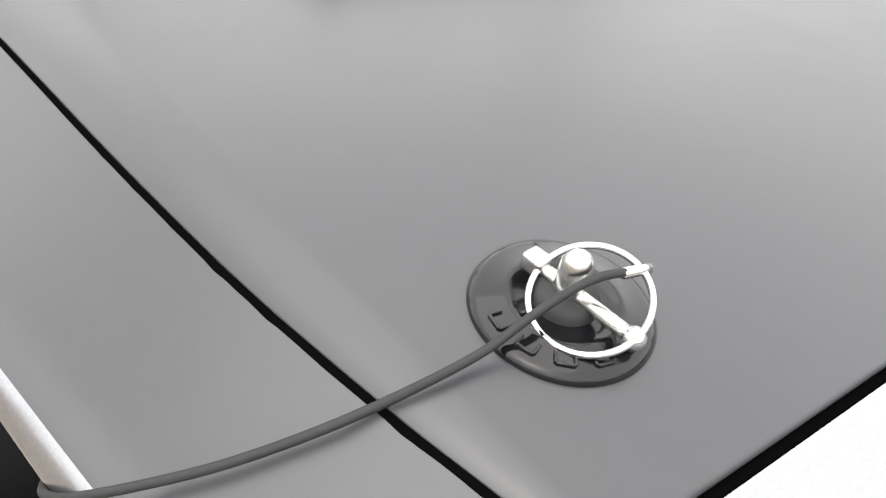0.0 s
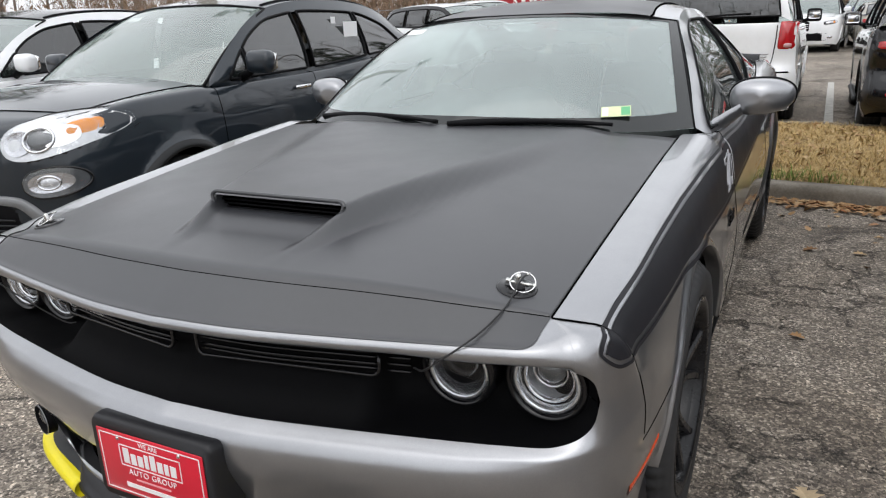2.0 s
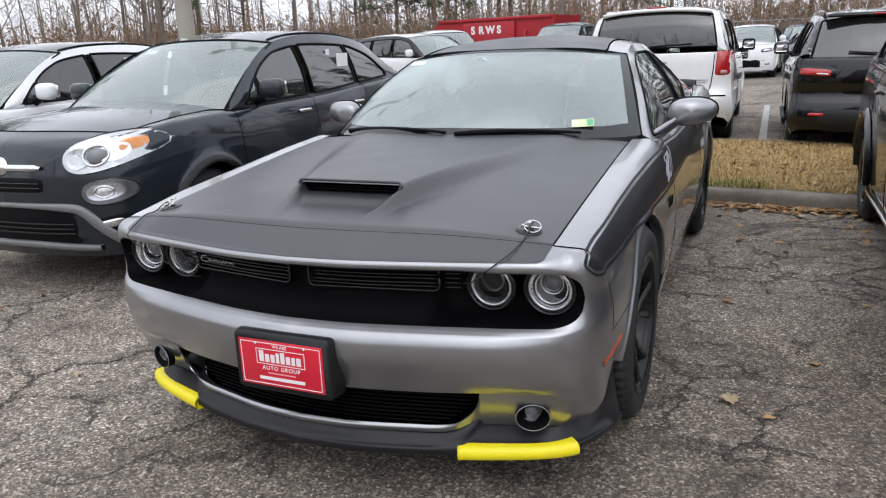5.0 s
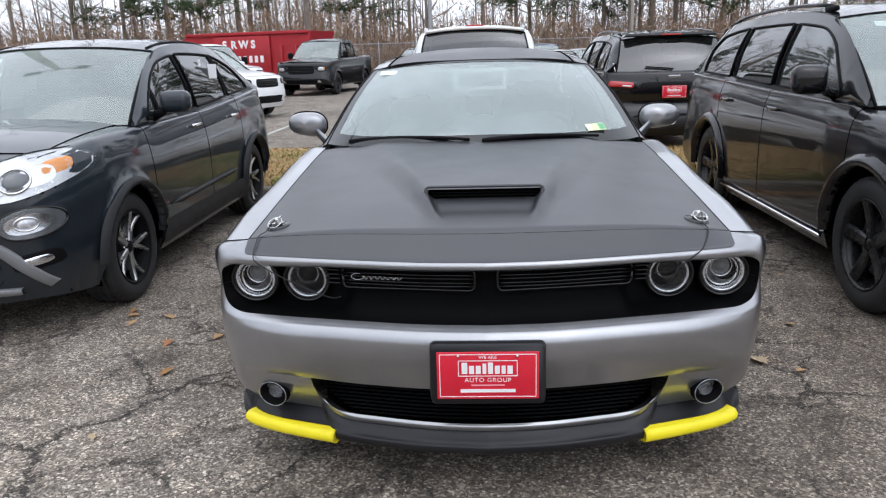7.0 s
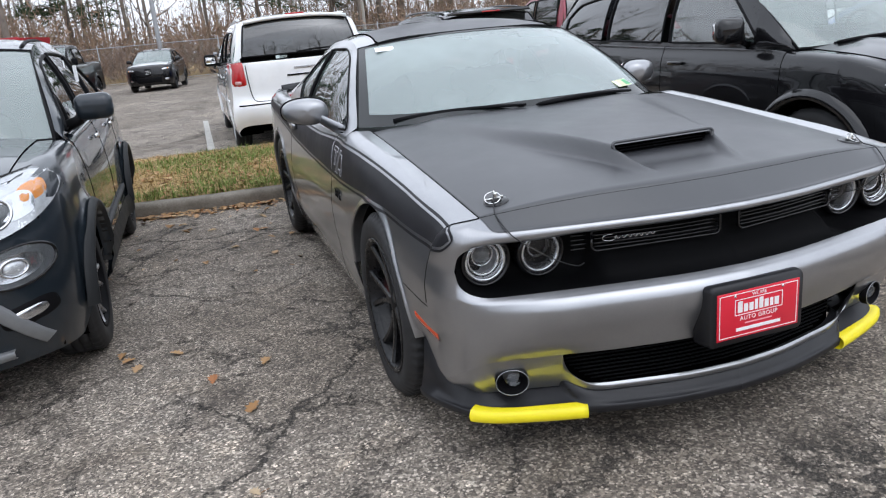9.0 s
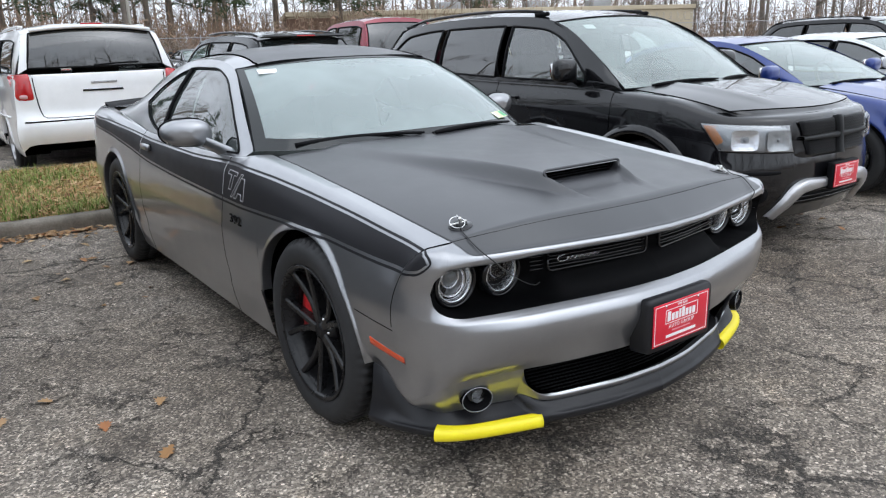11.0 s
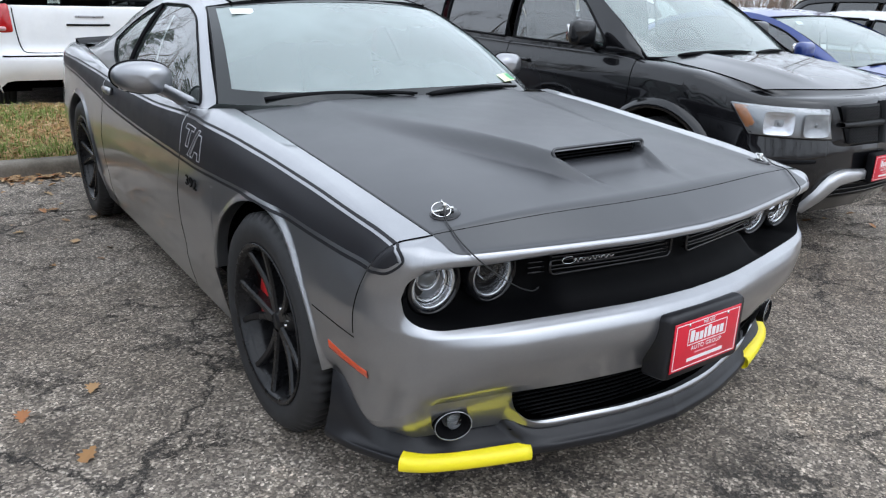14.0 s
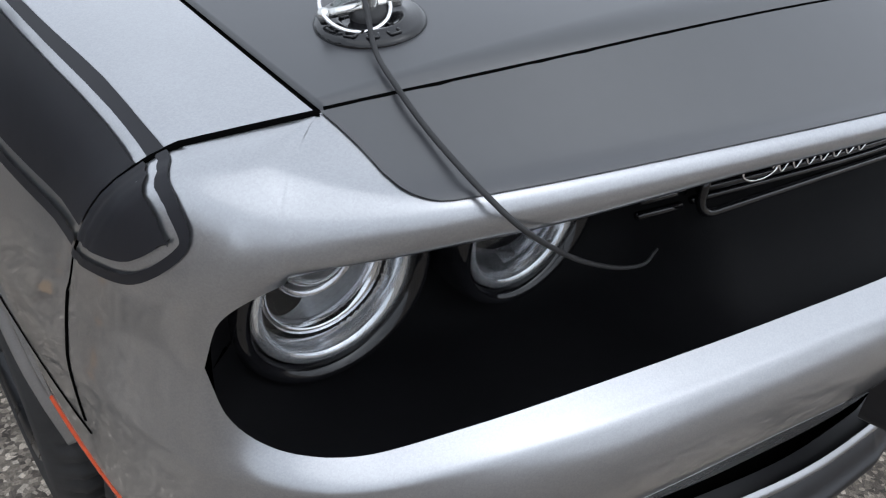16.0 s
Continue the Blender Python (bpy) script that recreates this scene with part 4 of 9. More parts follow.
def build_lamp(parent, x, y, z, r, projector):
    lamp = new("headlamp")
    lamp.parent = parent
    lamp["label"] = "round halo headlamp in a black bezel"
    m = Matrix.Translation((x, y, z)) @ Matrix.Rotation(radians(90), 4, "X") @ Matrix.Rotation(radians(4), 4, "X")
    part("bezel", lathe([(r * 1.00, 0.0), (r * 1.05, 0.010), (r * 1.14, 0.010), (r * 1.22, 0.0), (r * 1.24, -0.05)], 48, m), GLOSSBLACK, lamp)
    part("halo_ring", lathe([(r * 0.81, -0.016), (r * 0.83, -0.002), (r * 0.88, 0.003), (r * 0.965, 0.002), (r * 1.0, -0.004), (r * 1.0, -0.02)], 56, m), HALO, lamp, "bright halo ring")
    if projector:
        part("dark_groove", lathe([(r * 0.815, -0.014), (r * 0.79, -0.022), (r * 0.75, -0.022)], 48, m), GLOSSBLACK, lamp)
        part("trim_ring", lathe([(r * 0.75, -0.024), (r * 0.74, -0.014), (r * 0.68, -0.016), (r * 0.66, -0.026)], 48, m), CHROME, lamp, "narrow chrome ring")
        part("reflector_bowl", lathe([(r * 0.67, -0.024), (r * 0.60, -0.040), (r * 0.46, -0.052)], 48, m), LAMPGREY, lamp)
        up = m @ Matrix.Translation((0, r * 0.16, 0))
        part("inner_shroud", lathe([(r * 0.54, -0.050), (r * 0.53, -0.026), (r * 0.48, -0.023), (r * 0.45, -0.034), (r * 0.44, -0.055), (0, -0.056)], 40, up), REFLECTOR, lamp)
        part("projector_lens", facing(lathe([(r * 0.45, -0.040), (r * 0.40, -0.026), (r * 0.28, -0.016), (r * 0.14, -0.012), (0, -0.011)], 32, up), (0, -1, 0)), LENSGREY, lamp, "smoky projector lens")
    else:
        part("reflector_bowl", lathe([(r * 0.82, -0.016), (r * 0.76, -0.030), (r * 0.62, -0.052), (r * 0.45, -0.066), (0, -0.070)], 20, m), REFLECTOR, lamp, "faceted bright reflector", smooth=False)
        up = m @ Matrix.Translation((0, r * 0.22, 0))
        part("inner_shroud", lathe([(r * 0.54, -0.060), (r * 0.53, -0.018), (r * 0.48, -0.014), (r * 0.44, -0.030), (r * 0.42, -0.058), (0, -0.060)], 40, up), GLOSSBLACK, lamp)
        part("shroud_ring", lathe([(r * 0.55, -0.022), (r * 0.55, -0.014), (r * 0.51, -0.012)], 40, up), CHROME, lamp)
    glass_ob = part("lens", facing(lathe([(r * 1.0, 0.004), (r * 0.85, 0.008), (r * 0.5, 0.012), (0, 0.014)], 40, m), (0, -1, 0)), LENS, lamp, "clear domed lens")
    glass_ob.visible_shadow = False
    return lamp


def build_grille(root):
    g = new("grille")
    g.parent = root
    g["label"] = "black split grille with slim horizontal slats"
    for side in (-1, 1):
        # rounded frame
        pts = []
        x0, x1, z0, z1, r = 0.035, 0.455, 0.712, 0.782, 0.018
        for cx, cz, a0 in ((x1 - r, z1 - r, 0), (x0 + r, z1 - r, 90), (x0 + r, z0 + r, 180), (x1 - r, z0 + r, 270)):
            for a in range(0, 91, 15):
                px, pz = cx + r * math.cos(radians(a0 + a)), cz + r * math.sin(radians(a0 + a))
                pts.append((px, pz))
        pts.append(pts[0])

        def yy(x):
            s = S_NOSE * x / 0.78
            return plan_at(s)[0].y
        frame_ob = part("grille_frame", tube([(side * x, yy(x) + 0.082, z) for x, z in pts], 0.0045, 8), GLOSSBLACK, g)
        for k in range(5):
            z = 0.722 + k * 0.0125
            bm = bmesh.new()
            line = [(side * x, yy(x) + 0.094 - 0.004 * (k % 2), z) for x in np.linspace(x0 + 0.004, x1 - 0.004, 14)]
            tube_into(bm, line, 0.0038, 6)
            part("slat", bm, GLOSSBLACK, g)
        # short outer vents beside the inner lamp
        for k in range(4):
            z = 0.722 + k * 0.0145
            part("slat", tube([(side * x, yy(x) + 0.09, z) for x in np.linspace(0.468, 0.515, 4)], 0.004, 6), GLOSSBLACK, g)
    # maker's script as one plain flowing stroke
    def yb(x):
        return plan_at(S_NOSE * abs(x) / 0.78)[0].y + 0.072
    bm = bmesh.new()
    loop = []
    for t in np.linspace(0, 1, 40):
        a = math.pi * (0.35 + 1.75 * t)
        loop.append((-0.405 + 0.021 * math.cos(a), 0, 0.752 + 0.010 * math.sin(a)))
    tube_into(bm, [(x, yb(x), z) for x, _, z in loop], 0.0014, 6)
    wave = [(-0.39 + 0.13 * t, 0, 0.750 + 0.0055 * math.sin(t * 46) * (1 - 0.25 * t)) for t in np.linspace(0, 1, 90)]
    tube_into(bm, [(x, yb(x), z) for x, _, z in wave], 0.0012, 6)
    part("script_badge", bm, CHROME, g, "chrome script badge")
    return g


def splitter_line(x):
    """Plan of the chin's front edge."""
    x = abs(x)
    return spline([(0, 0.062), (0.2, 0.082), (0.4, 0.128), (0.508, 0.163), (0.66, 0.216), (0.78, 0.268), (0.845, 0.315), (0.875, 0.36)])(x)


def build_splitter(root):
    sp = new("chin_splitter")
    sp.parent = root
    sp["label"] = "black plastic chin splitter"
    rows = []
    us = np.linspace(0, 1, 160)
    for u in us:
        s = lerp(0, arc_at(lambda p: p.y > 0.60), u)
        runs, _ = column(s)
        top = runs[2][-1]
        p, n = plan_at(s)
        if u < 0.8:
            x = 0.875 * u / 0.8
            e = Vector((x, splitter_line(x), 0.205))
        else:
            f = (u - 0.8) / 0.2
            e = Vector((0.875 + 0.058 * math.sin(f * math.pi / 2), lerp(0.36, 0.60, f), lerp(0.205, 0.178, f)))
        wing = smooth01(0.62, 0.85, u)
        mid1 = top.lerp(e, 0.45) + Vector((0, 0, lerp(-0.004, -0.02, wing)))
        mid2 = top.lerp(e, 0.85) + Vector((0, 0, lerp(0.004, -0.012, wing)))
        back = Vector((n.x, n.y, 0))
        t0 = top + back * lerp(-0.004, 0.004, wing) - Vector((0, 0, 0.004 * (1 - wing)))
        rows.append([t0 - back * 0.03 + Vector((0, 0, 0.012)), t0 - back * 0.008 + Vector((0, 0, 0.004)), t0, mid1, mid2, e + Vector((0, 0, 0.012)), e + Vector((0, 0, 0.004)) + back * 0.002, e - Vector((0, 0, 0.012)), e - Vector((0, 0, 0.020)) - back * 0.008, e - Vector((0, 0, 0.022)) - back * 0.16])
    bm = grid(rows)
    both(bm)
    part("lip", clean(bm), CHIN, sp)
    for side in (-1, 1):
        rows = []
        for x in np.linspace(0.508, 0.846, 22):
            y = splitter_line(x)
            d = Vector((splitter_line(x + 0.01) - y, -0.01, 0)).normalized()
            c = Vector((x, y, 0.198))
            prof = [(-0.035, 0.027), (-0.012, 0.025), (0.004, 0.021), (0.013, 0.010), (0.015, -0.004), (0.011, -0.016), (0.002, -0.023), (-0.02, -0.025)]
            rows.append([c + d * a + Vector((0, 0, b)) for a, b in prof])
        bm = bmesh.new()
        vs = grid_into(bm, rows)
        bm.faces.new(vs[0][::-1])
        bm.faces.new(vs[-1])
        if side < 0:
            flipped(bm)
        part("edge_guard", bm, YELLOW, sp, "bright yellow plastic shipping guard")
    return sp


def build_intake(root):
    g = new("lower_intake")
    g.parent = root
    g["label"] = "black lower air intake with fine mesh"
    rows = []
    for x in np.linspace(-0.55, 0.55, 45):
        s = S_NOSE * abs(x) / 0.78
        p, n = plan_at(arc_at(lambda q: q.x >= abs(x)) if abs(x) > 0 else 0)
        y = p.y + 0.13
        rows.append([Vector((x, p.y + 0.055, 0.392)), Vector((x, y, 0.386)), Vector((x, y, 0.25)), Vector((x, p.y + 0.07, lerp(0.244, 0.262, smooth01(0.40, 0.50, abs(x)))))])
    part("duct", grid(rows), GAP, g)
    for k in range(9):
        z = 0.268 + k * 0.0135
        w = 0.43 + 0.14 * (k / 8) ** 0.7
        pts = [(x, plan_at(arc_at(lambda q: q.x >= abs(x)) if abs(x) > 0 else 0)[0].y + 0.098, z) for x in np.linspace(-w, w, 25)]
        part("mesh_bar", tube(pts, 0.0024, 6), DARK, g)
    return g


def text_plate(root, m, w=0.305, h=0.152):
    """Dealer plate: name as a plain white block, small generic words, bars for the rest. Local x right, z up, facing -y."""
    pl = new("dealer_plate")
    pl.parent = root
    pl["label"] = "red dealer plate with white print"
    face = box((0, 0, 0), (w, 0.003, h), 0.0012, m)
    part("plate_face", face, PLATERED, pl)
    to = m @ Matrix.Translation((0, -0.0022, 0)) @ Matrix.Rotation(radians(90), 4, "X")

    def bar(x, z, ww, hh, mat):
        return part("print_bar", box((x, -0.002, z), (ww, 0.001, hh), 0, m), mat, pl, smooth=False)
    t = 0.0022
    for z in (h / 2 - 0.008, -h / 2 + 0.008):
        bar(0, z, w - 0.018, t, WHITEPRINT)
    for x in (-w / 2 + 0.009, w / 2 - 0.009):
        bar(x, 0, t, h - 0.016, WHITEPRINT)
    # framed name field: a row of plain blocks
    for z in (0.048, -0.001):
        bar(0, z, 0.175, 0.0022, WHITEPRINT)
    for x in (-0.0875, 0.0875):
        bar(x, 0.0235, 0.0022, 0.051, WHITEPRINT)
    x = -0.078
    for ww, hh in ((0.017, 0.036), (0.015, 0.026), (0.015, 0.026), (0.011, 0.033), (0.015, 0.036), (0.015, 0.026), (0.012, 0.026), (0.016, 0.026)):
        bar(x + ww / 2, 0.006 + hh / 2, ww, hh, WHITEPRINT)
        x += ww + 0.0052
    tagged(words("small_words", "WE ARE", 0.015, to @ Matrix.Translation((0, 0.0585, 0)), WHITEPRINT, pl, 0.0004), kind="stuff")
    tagged(words("small_words", "AUTO GROUP", 0.0195, to @ Matrix.Translation((0, -0.0145, 0)), WHITEPRINT, pl, 0.0004, 1.15), kind="stuff")
    bar(0, -0.031, 0.10, 0.004, PALEPRINT)
    bar(0, -0.049, 0.165, 0.0105, WHITEPRINT)
    for x, z in ((-0.088, 0.062), (0.088, 0.062)):
        part("screw", lathe([(0, 0.003), (0.003, 0.0025), (0.0045, 0.0)], 14, m @ Matrix.Translation((x, -0.002, z)) @ Matrix.Rotation(radians(90), 4, "X")), STEEL, pl)
    return pl


def build_wheel(name, m, radius, width, rim_r, style, parent, caliper=None, spokes=5):
    """A wheel about local z, which points out of the car's side."""
    w = new(name)
    w.parent = parent
    h = width / 2
    bm = bmesh.new()
    N = style.get("segs", 120)
    prof = [(rim_r - 0.004, h - 0.030), (rim_r + 0.004, h - 0.008), (rim_r + 0.012, h - 0.003), (lerp(rim_r, radius, 0.40), h + 0.004), (lerp(rim_r, radius, 0.72), h + 0.001), (radius - 0.016, h - 0.012)]
    tread = [(radius - 0.006, h - 0.022)]
    xs = np.linspace(h - 0.028, -h + 0.028, 5)
    for i in range(4):
        a, b = xs[i], xs[i + 1]
        tread += [(radius, a), (radius, b + 0.010), (radius - 0.008, b + 0.008), (radius - 0.008, b + 0.001)]
    tread = tread[:-2] + [(radius - 0.006, -h + 0.022)]
    back = [(radius - 0.016, -h + 0.012), (lerp(rim_r, radius, 0.6), -h), (rim_r, -h + 0.01), (rim_r - 0.004, -h + 0.03)]
    rows = []
    for i in range(N):
        a = 2 * math.pi * i / N
        row = []
        for r, z in prof + tread + back:
            cut = (0.009 if N > 150 else 0.0055) if (r > radius - 0.014 and i % (4 if N > 150 else 3) == 0 and abs(z) > h * 0.36) else 0.0
            row.append(m @ Vector(((r - cut) * math.cos(a), (r - cut) * math.sin(a), z)))
        rows.append(row)
    grid_into(bm, rows, close_u=True)
    part("tyre", bm, RUBBER, w, "black rubber tyre with a grooved tread")
    face = style["face"]
    bm = bmesh.new()
    lathe_into(bm, [(rim_r - 0.004, -h + 0.02), (rim_r - 0.02, -h + 0.04), (rim_r - 0.035, 0), (rim_r - 0.022, h - 0.04), (rim_r - 0.012, h - 0.022), (rim_r + 0.003, h - 0.012), (rim_r + 0.007, h - 0.002), (rim_r + 0.002, h + 0.001), (rim_r - 0.010, h - 0.006), (rim_r - 0.016, h - 0.03)], 64, m)
    part("rim", bm, face, w)
    part("brake_disc", lathe([(0.05, 0.03), (rim_r * 0.72, 0.03), (rim_r * 0.72, 0.0), (0.05, 0.0)], 40, m), style.get("disc", ALLOY), w)
    depth = style.get("dish", 0.02)
    n = spokes
    for k in range(n):
        bm = bmesh.new()
        base = Matrix.Rotation(2 * math.pi * k / n + style.get("turn", 0.0), 4, "Z")
        for off, twist in style["pair"]:
            rows = []
            for t in np.linspace(0, 1, 9):
                r = lerp(0.035, rim_r - 0.008, t)
                ang = off * lerp(style.get("root", 0.55), 1.0, t) + twist * t * t
                half = lerp(style["w0"], style["w1"], t)
                z = h - 0.012 - depth * (1 - t) ** 1.4 - 0.012 * math.sin(math.pi * t)
                thick = lerp(0.05, 0.03, t)
                c = Vector((r * math.cos(ang), r * math.sin(ang), z))
                e = Vector((-math.sin(ang), math.cos(ang), 0))
                ring = [c + e * half * 0.62, c + e * half - Vector((0, 0, 0.008)), c + e * half * 0.8 - Vector((0, 0, thick)), c - e * half * 0.8 - Vector((0, 0, thick)), c - e * half - Vector((0, 0, 0.008)), c - e * half * 0.62]
                rows.append([m @ (base @ q) for q in ring + ring[:1]])
            grid_into(bm, rows)
        part("spoke", bm, style.get("spoke", face), w, smooth=False)
    part("hub", lathe([(0, h - 0.010 - depth), (0.026, h - 0.010 - depth), (0.030, h - 0.016 - depth), (0.060, h - 0.030 - depth), (0.068, h - 0.06 - depth)], 28, m), face, w)
    for k in range(5):
        a = 2 * math.pi * (k + 0.5) / 5
        part("lug_nut", lathe([(0, h - 0.02 - depth), (0.007, h - 0.021 - depth), (0.009, h - 0.05 - depth)], 8, m @ Matrix.Translation((0.048 * math.cos(a), 0.048 * math.sin(a), 0))), style.get("nuts", face), w)
    if caliper:
        bm = bmesh.new()
        rows = []
        for a in np.linspace(-0.48, 0.48, 10):
            aa = a + caliper
            rows.append([m @ Vector((r * math.cos(aa), r * math.sin(aa), z)) for r, z in ((rim_r * 0.52, 0.045), (rim_r * 0.55, 0.066), (rim_r * 0.78, 0.066), (rim_r * 0.84, 0.05), (rim_r * 0.84, 0.0))])
        grid_into(bm, rows)
        part("brake_caliper", bm, CALIPER, w, "red brake caliper")
    return w


HERO_STYLE = dict(face=RIM, pair=((0.27, 0.02), (-0.27, -0.02)), w0=0.0145, w1=0.0130, root=0.38, dish=0.03, disc=Mat("brake_iron", (0.09, 0.085, 0.08), 0.45, 0.8).m, nuts=STEEL, segs=240)


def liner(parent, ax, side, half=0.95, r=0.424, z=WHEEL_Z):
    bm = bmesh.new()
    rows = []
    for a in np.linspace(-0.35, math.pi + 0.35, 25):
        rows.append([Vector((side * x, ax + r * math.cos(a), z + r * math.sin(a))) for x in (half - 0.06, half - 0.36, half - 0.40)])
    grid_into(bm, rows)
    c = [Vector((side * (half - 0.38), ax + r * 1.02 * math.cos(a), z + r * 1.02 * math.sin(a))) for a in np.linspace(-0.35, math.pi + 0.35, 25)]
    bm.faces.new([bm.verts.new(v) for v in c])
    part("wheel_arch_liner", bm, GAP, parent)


# greenhouse
WS_BASE = spline([(0, 1.455), (0.3, 1.475), (0.55, 1.545), (0.70, 1.635), (0.805, 1.775)])
WS_BASE_Z = spline([(0, 1.000), (0.5, 0.995), (0.805, 0.984)])
RAIL = [(0.800, 1.775, 0.984), (0.745, 1.98, 1.125), (0.690, 2.16, 1.235), (0.630, 2.36, 1.330), (0.600, 2.62, 1.375), (0.590, 2.95, 1.382), (0.592, 3.3, 1.355), (0.61, 3.65, 1.275), (0.65, 4.0, 1.15), (0.70, 4.30, 1.045)]


def rail_at(t):
    pts = rail_at.pts
    i = min(int(t * (len(pts) - 1)), len(pts) - 2)
    return pts[i].lerp(pts[i + 1], t * (len(pts) - 1) - i)


rail_at.pts = through_points(RAIL, 200)


def rail_y(y):
    pts = rail_at.pts
    for a, b in zip(pts, pts[1:]):
        if a.y <= y <= b.y:
            return a.lerp(b, (y - a.y) / max(1e-9, b.y - a.y))
    return pts[-1] if y > pts[-1].y else pts[0]


WIN_LOW = spline([(1.86, 0.972), (2.0, 0.968), (2.6, 0.966), (3.1, 0.978), (3.35, 1.03), (3.56, 1.125)])
WIN_TOP = spline([(1.86, 0.975), (2.02, 1.085), (2.2, 1.20), (2.42, 1.300), (2.65, 1.338), (2.95, 1.338), (3.2, 1.300), (3.42, 1.22), (3.56, 1.127)])


def side_point(y, z):
    """On the upper flank between belt and roof rail."""
    r = rail_y(y)
    b = Vector((BELT_X(y) - 0.004, y, BELT(y)))
    f = (z - b.z) / max(0.02, r.z - b.z)
    f = min(1.15, max(-0.1, f))
    x = lerp(b.x, r.x, f) + 0.030 * math.sin(math.pi * min(1, max(0, f))) * smooth01(1.8, 2.4, y)
    return Vector((x, y, z))


def build_cabin(root):
    cab = root
    # windscreen
    rows = []
    for u in np.linspace(-1, 1, 33):
        x0 = 0.800 * u
        base = Vector((x0, WS_BASE(abs(x0)), WS_BASE_Z(abs(x0))))
        top = Vector((0.622 * u, 2.20 + 0.165 * abs(u) ** 2.2, 1.378 - 0.045 * abs(u) ** 2.4))
        row = []
        for v in np.linspace(0, 1, 13):
            q = base.lerp(top, v)
            q += Vector((0, -0.03, 0.045)) * math.sin(math.pi * v) * 0.55
            row.append(q)
        rows.append(row)
    ws = part("windscreen", facing(grid(rows), (0, -1, 1)), WINDSCREEN, cab, "pale tinted windscreen reflecting the sky")
    ws.visible_shadow = False
    for rr in (rows[0], rows[-1]):
        part("windscreen_seal", tube([q + Vector((0, 0, 0.002)) for q in rr], 0.0038, 6), DARK, cab)
    top_line = [r[-1] + Vector((0, 0.004, 0.003)) for r in rows]
    part("windscreen_seal", tube(top_line, 0.0034, 6), DARK, cab)
    # dark printed border round the glass, wider along the base
    out = Vector((0, -0.0012, 0.0016))
    n = len(rows)
    part("frit_band", facing(grid([[r[0] + out, r[0].lerp(r[1], 0.55) + out, r[0].lerp(r[1], 1.05 + 0.55 * (abs(i - 16) / 16) ** 6) + out] for i, r in enumerate(rows)]), (0, -1, 1)), FRIT, cab)
    part("frit_band", facing(grid([[r[-1] + out, r[-1].lerp(r[-2], 0.35) + out] for r in rows]), (0, -1, 1)), FRIT, cab)
    for i, j in ((0, 1), (n - 1, n - 2)):
        part("frit_band", facing(grid([[rows[i][v] + out, rows[i][v].lerp(rows[j][v], 0.85) + out] for v in range(13)]), (0, -1, 1)), FRIT, cab)
    # cowl between hood and glass
    rows2 = []
    for u in np.linspace(-1, 1, 25):
        x = 0.775 * u
        rows2.append([Vector((x, hood_rear(x) - 0.03, hood_z(x, hood_rear(x) - 0.03) - 0.03)), Vector((x, WS_BASE(abs(x)) + 0.03, WS_BASE_Z(abs(x)) - 0.022))])
    part("cowl", grid(rows2), DARK, cab)
    # pillars and roof sides: painted frame round the side window
    for side in (1, -1):
        bm = bmesh.new()
        ys = sorted(set(list(np.linspace(1.775, 1.86, 5)) + list(np.linspace(1.86, 3.56, 60)) + list(np.linspace(3.56, 4.3, 20)) + [1.86 + 0.012 * i for i in range(6)]))
        low_rows, up_rows = [], []
        for y in ys:
            r = rail_y(y)
            b = BELT(y)
            if 1.86 <= y <= 3.56:
                a, c = WIN_LOW(y), max(WIN_TOP(y), WIN_LOW(y))
            else:
                mid = lerp(b, r.z, 0.5) if y > 3.56 else (b + 0.004)
                if y > 3.56:
                    mid = min(max(1.126, b), r.z)
                a = c = mid
            low_rows.append([side_point(y, lerp(b, a, t)) for t in np.linspace(0, 1, 4)])
            up_rows.append([side_point(y, lerp(c, r.z, t)) for t in np.linspace(0, 1, 6)])
        grid_into(bm, low_rows)
        grid_into(bm, up_rows)
        clean(bm)
        if side < 0:
            flipped(bm)
        part("pillar_frame", bm, SILVER, cab, "silver roof pillar and window frame")
        # side panes, split by the door's rear edge
        for y0, y1, mat, nm in ((1.865, 3.02, SIDEGLASS, "door_glass"), (3.05, 3.555, SIDEGLASS, "quarter_glass")):
            rows3 = []
            for y in np.linspace(y0, y1, 24):
                a, c = WIN_LOW(y), WIN_TOP(y)
                rows3.append([side_point(y, lerp(a, c, t)) - Vector((0.008, 0, 0)) for t in np.linspace(0, 1, 6)])
            bm = grid(rows3)
            if side < 0:
                flipped(bm)
            part(nm, facing(bm, (side, 0, 0)), mat, cab)
        outline = [side_point(y, WIN_LOW(y)) for y in np.linspace(1.86, 3.56, 30)] + [side_point(y, WIN_TOP(y)) for y in np.linspace(3.56, 1.86, 40)]
        part("window_seal", tube([Vector((side * (q.x + 0.001), q.y, q.z)) for q in outline], 0.0055, 6), DARK, cab)
        post = [side_point(3.035, lerp(WIN_LOW(3.035), WIN_TOP(3.035), t)) for t in np.linspace(0, 1, 6)]
        part("window_post", tube([Vector((side * q.x, q.y, q.z)) for q in post], 0.012, 6), DARK, cab)
    # roof skin: black field between silver rails
    rows = []
    for y in np.linspace(2.2, 3.45, 26):
        row = []
        for u in np.linspace(-1, 1, 25):
            yy = y + (0.165 * abs(u) ** 2.2) * (1 - smooth01(2.2, 3.0, y)) + 0.004
            r = rail_y(max(2.36, yy))
            zc = spline([(2.2, 1.382), (2.45, 1.428), (2.85, 1.448), (3.2, 1.432), (3.5, 1.385)])(yy)
            x = u * (r.x - 0.0)
            z = lerp(zc, r.z, abs(u) ** 2.6)
            row.append(Vector((x, yy, z)))
        rows.append(row)
    n = len(rows[0])
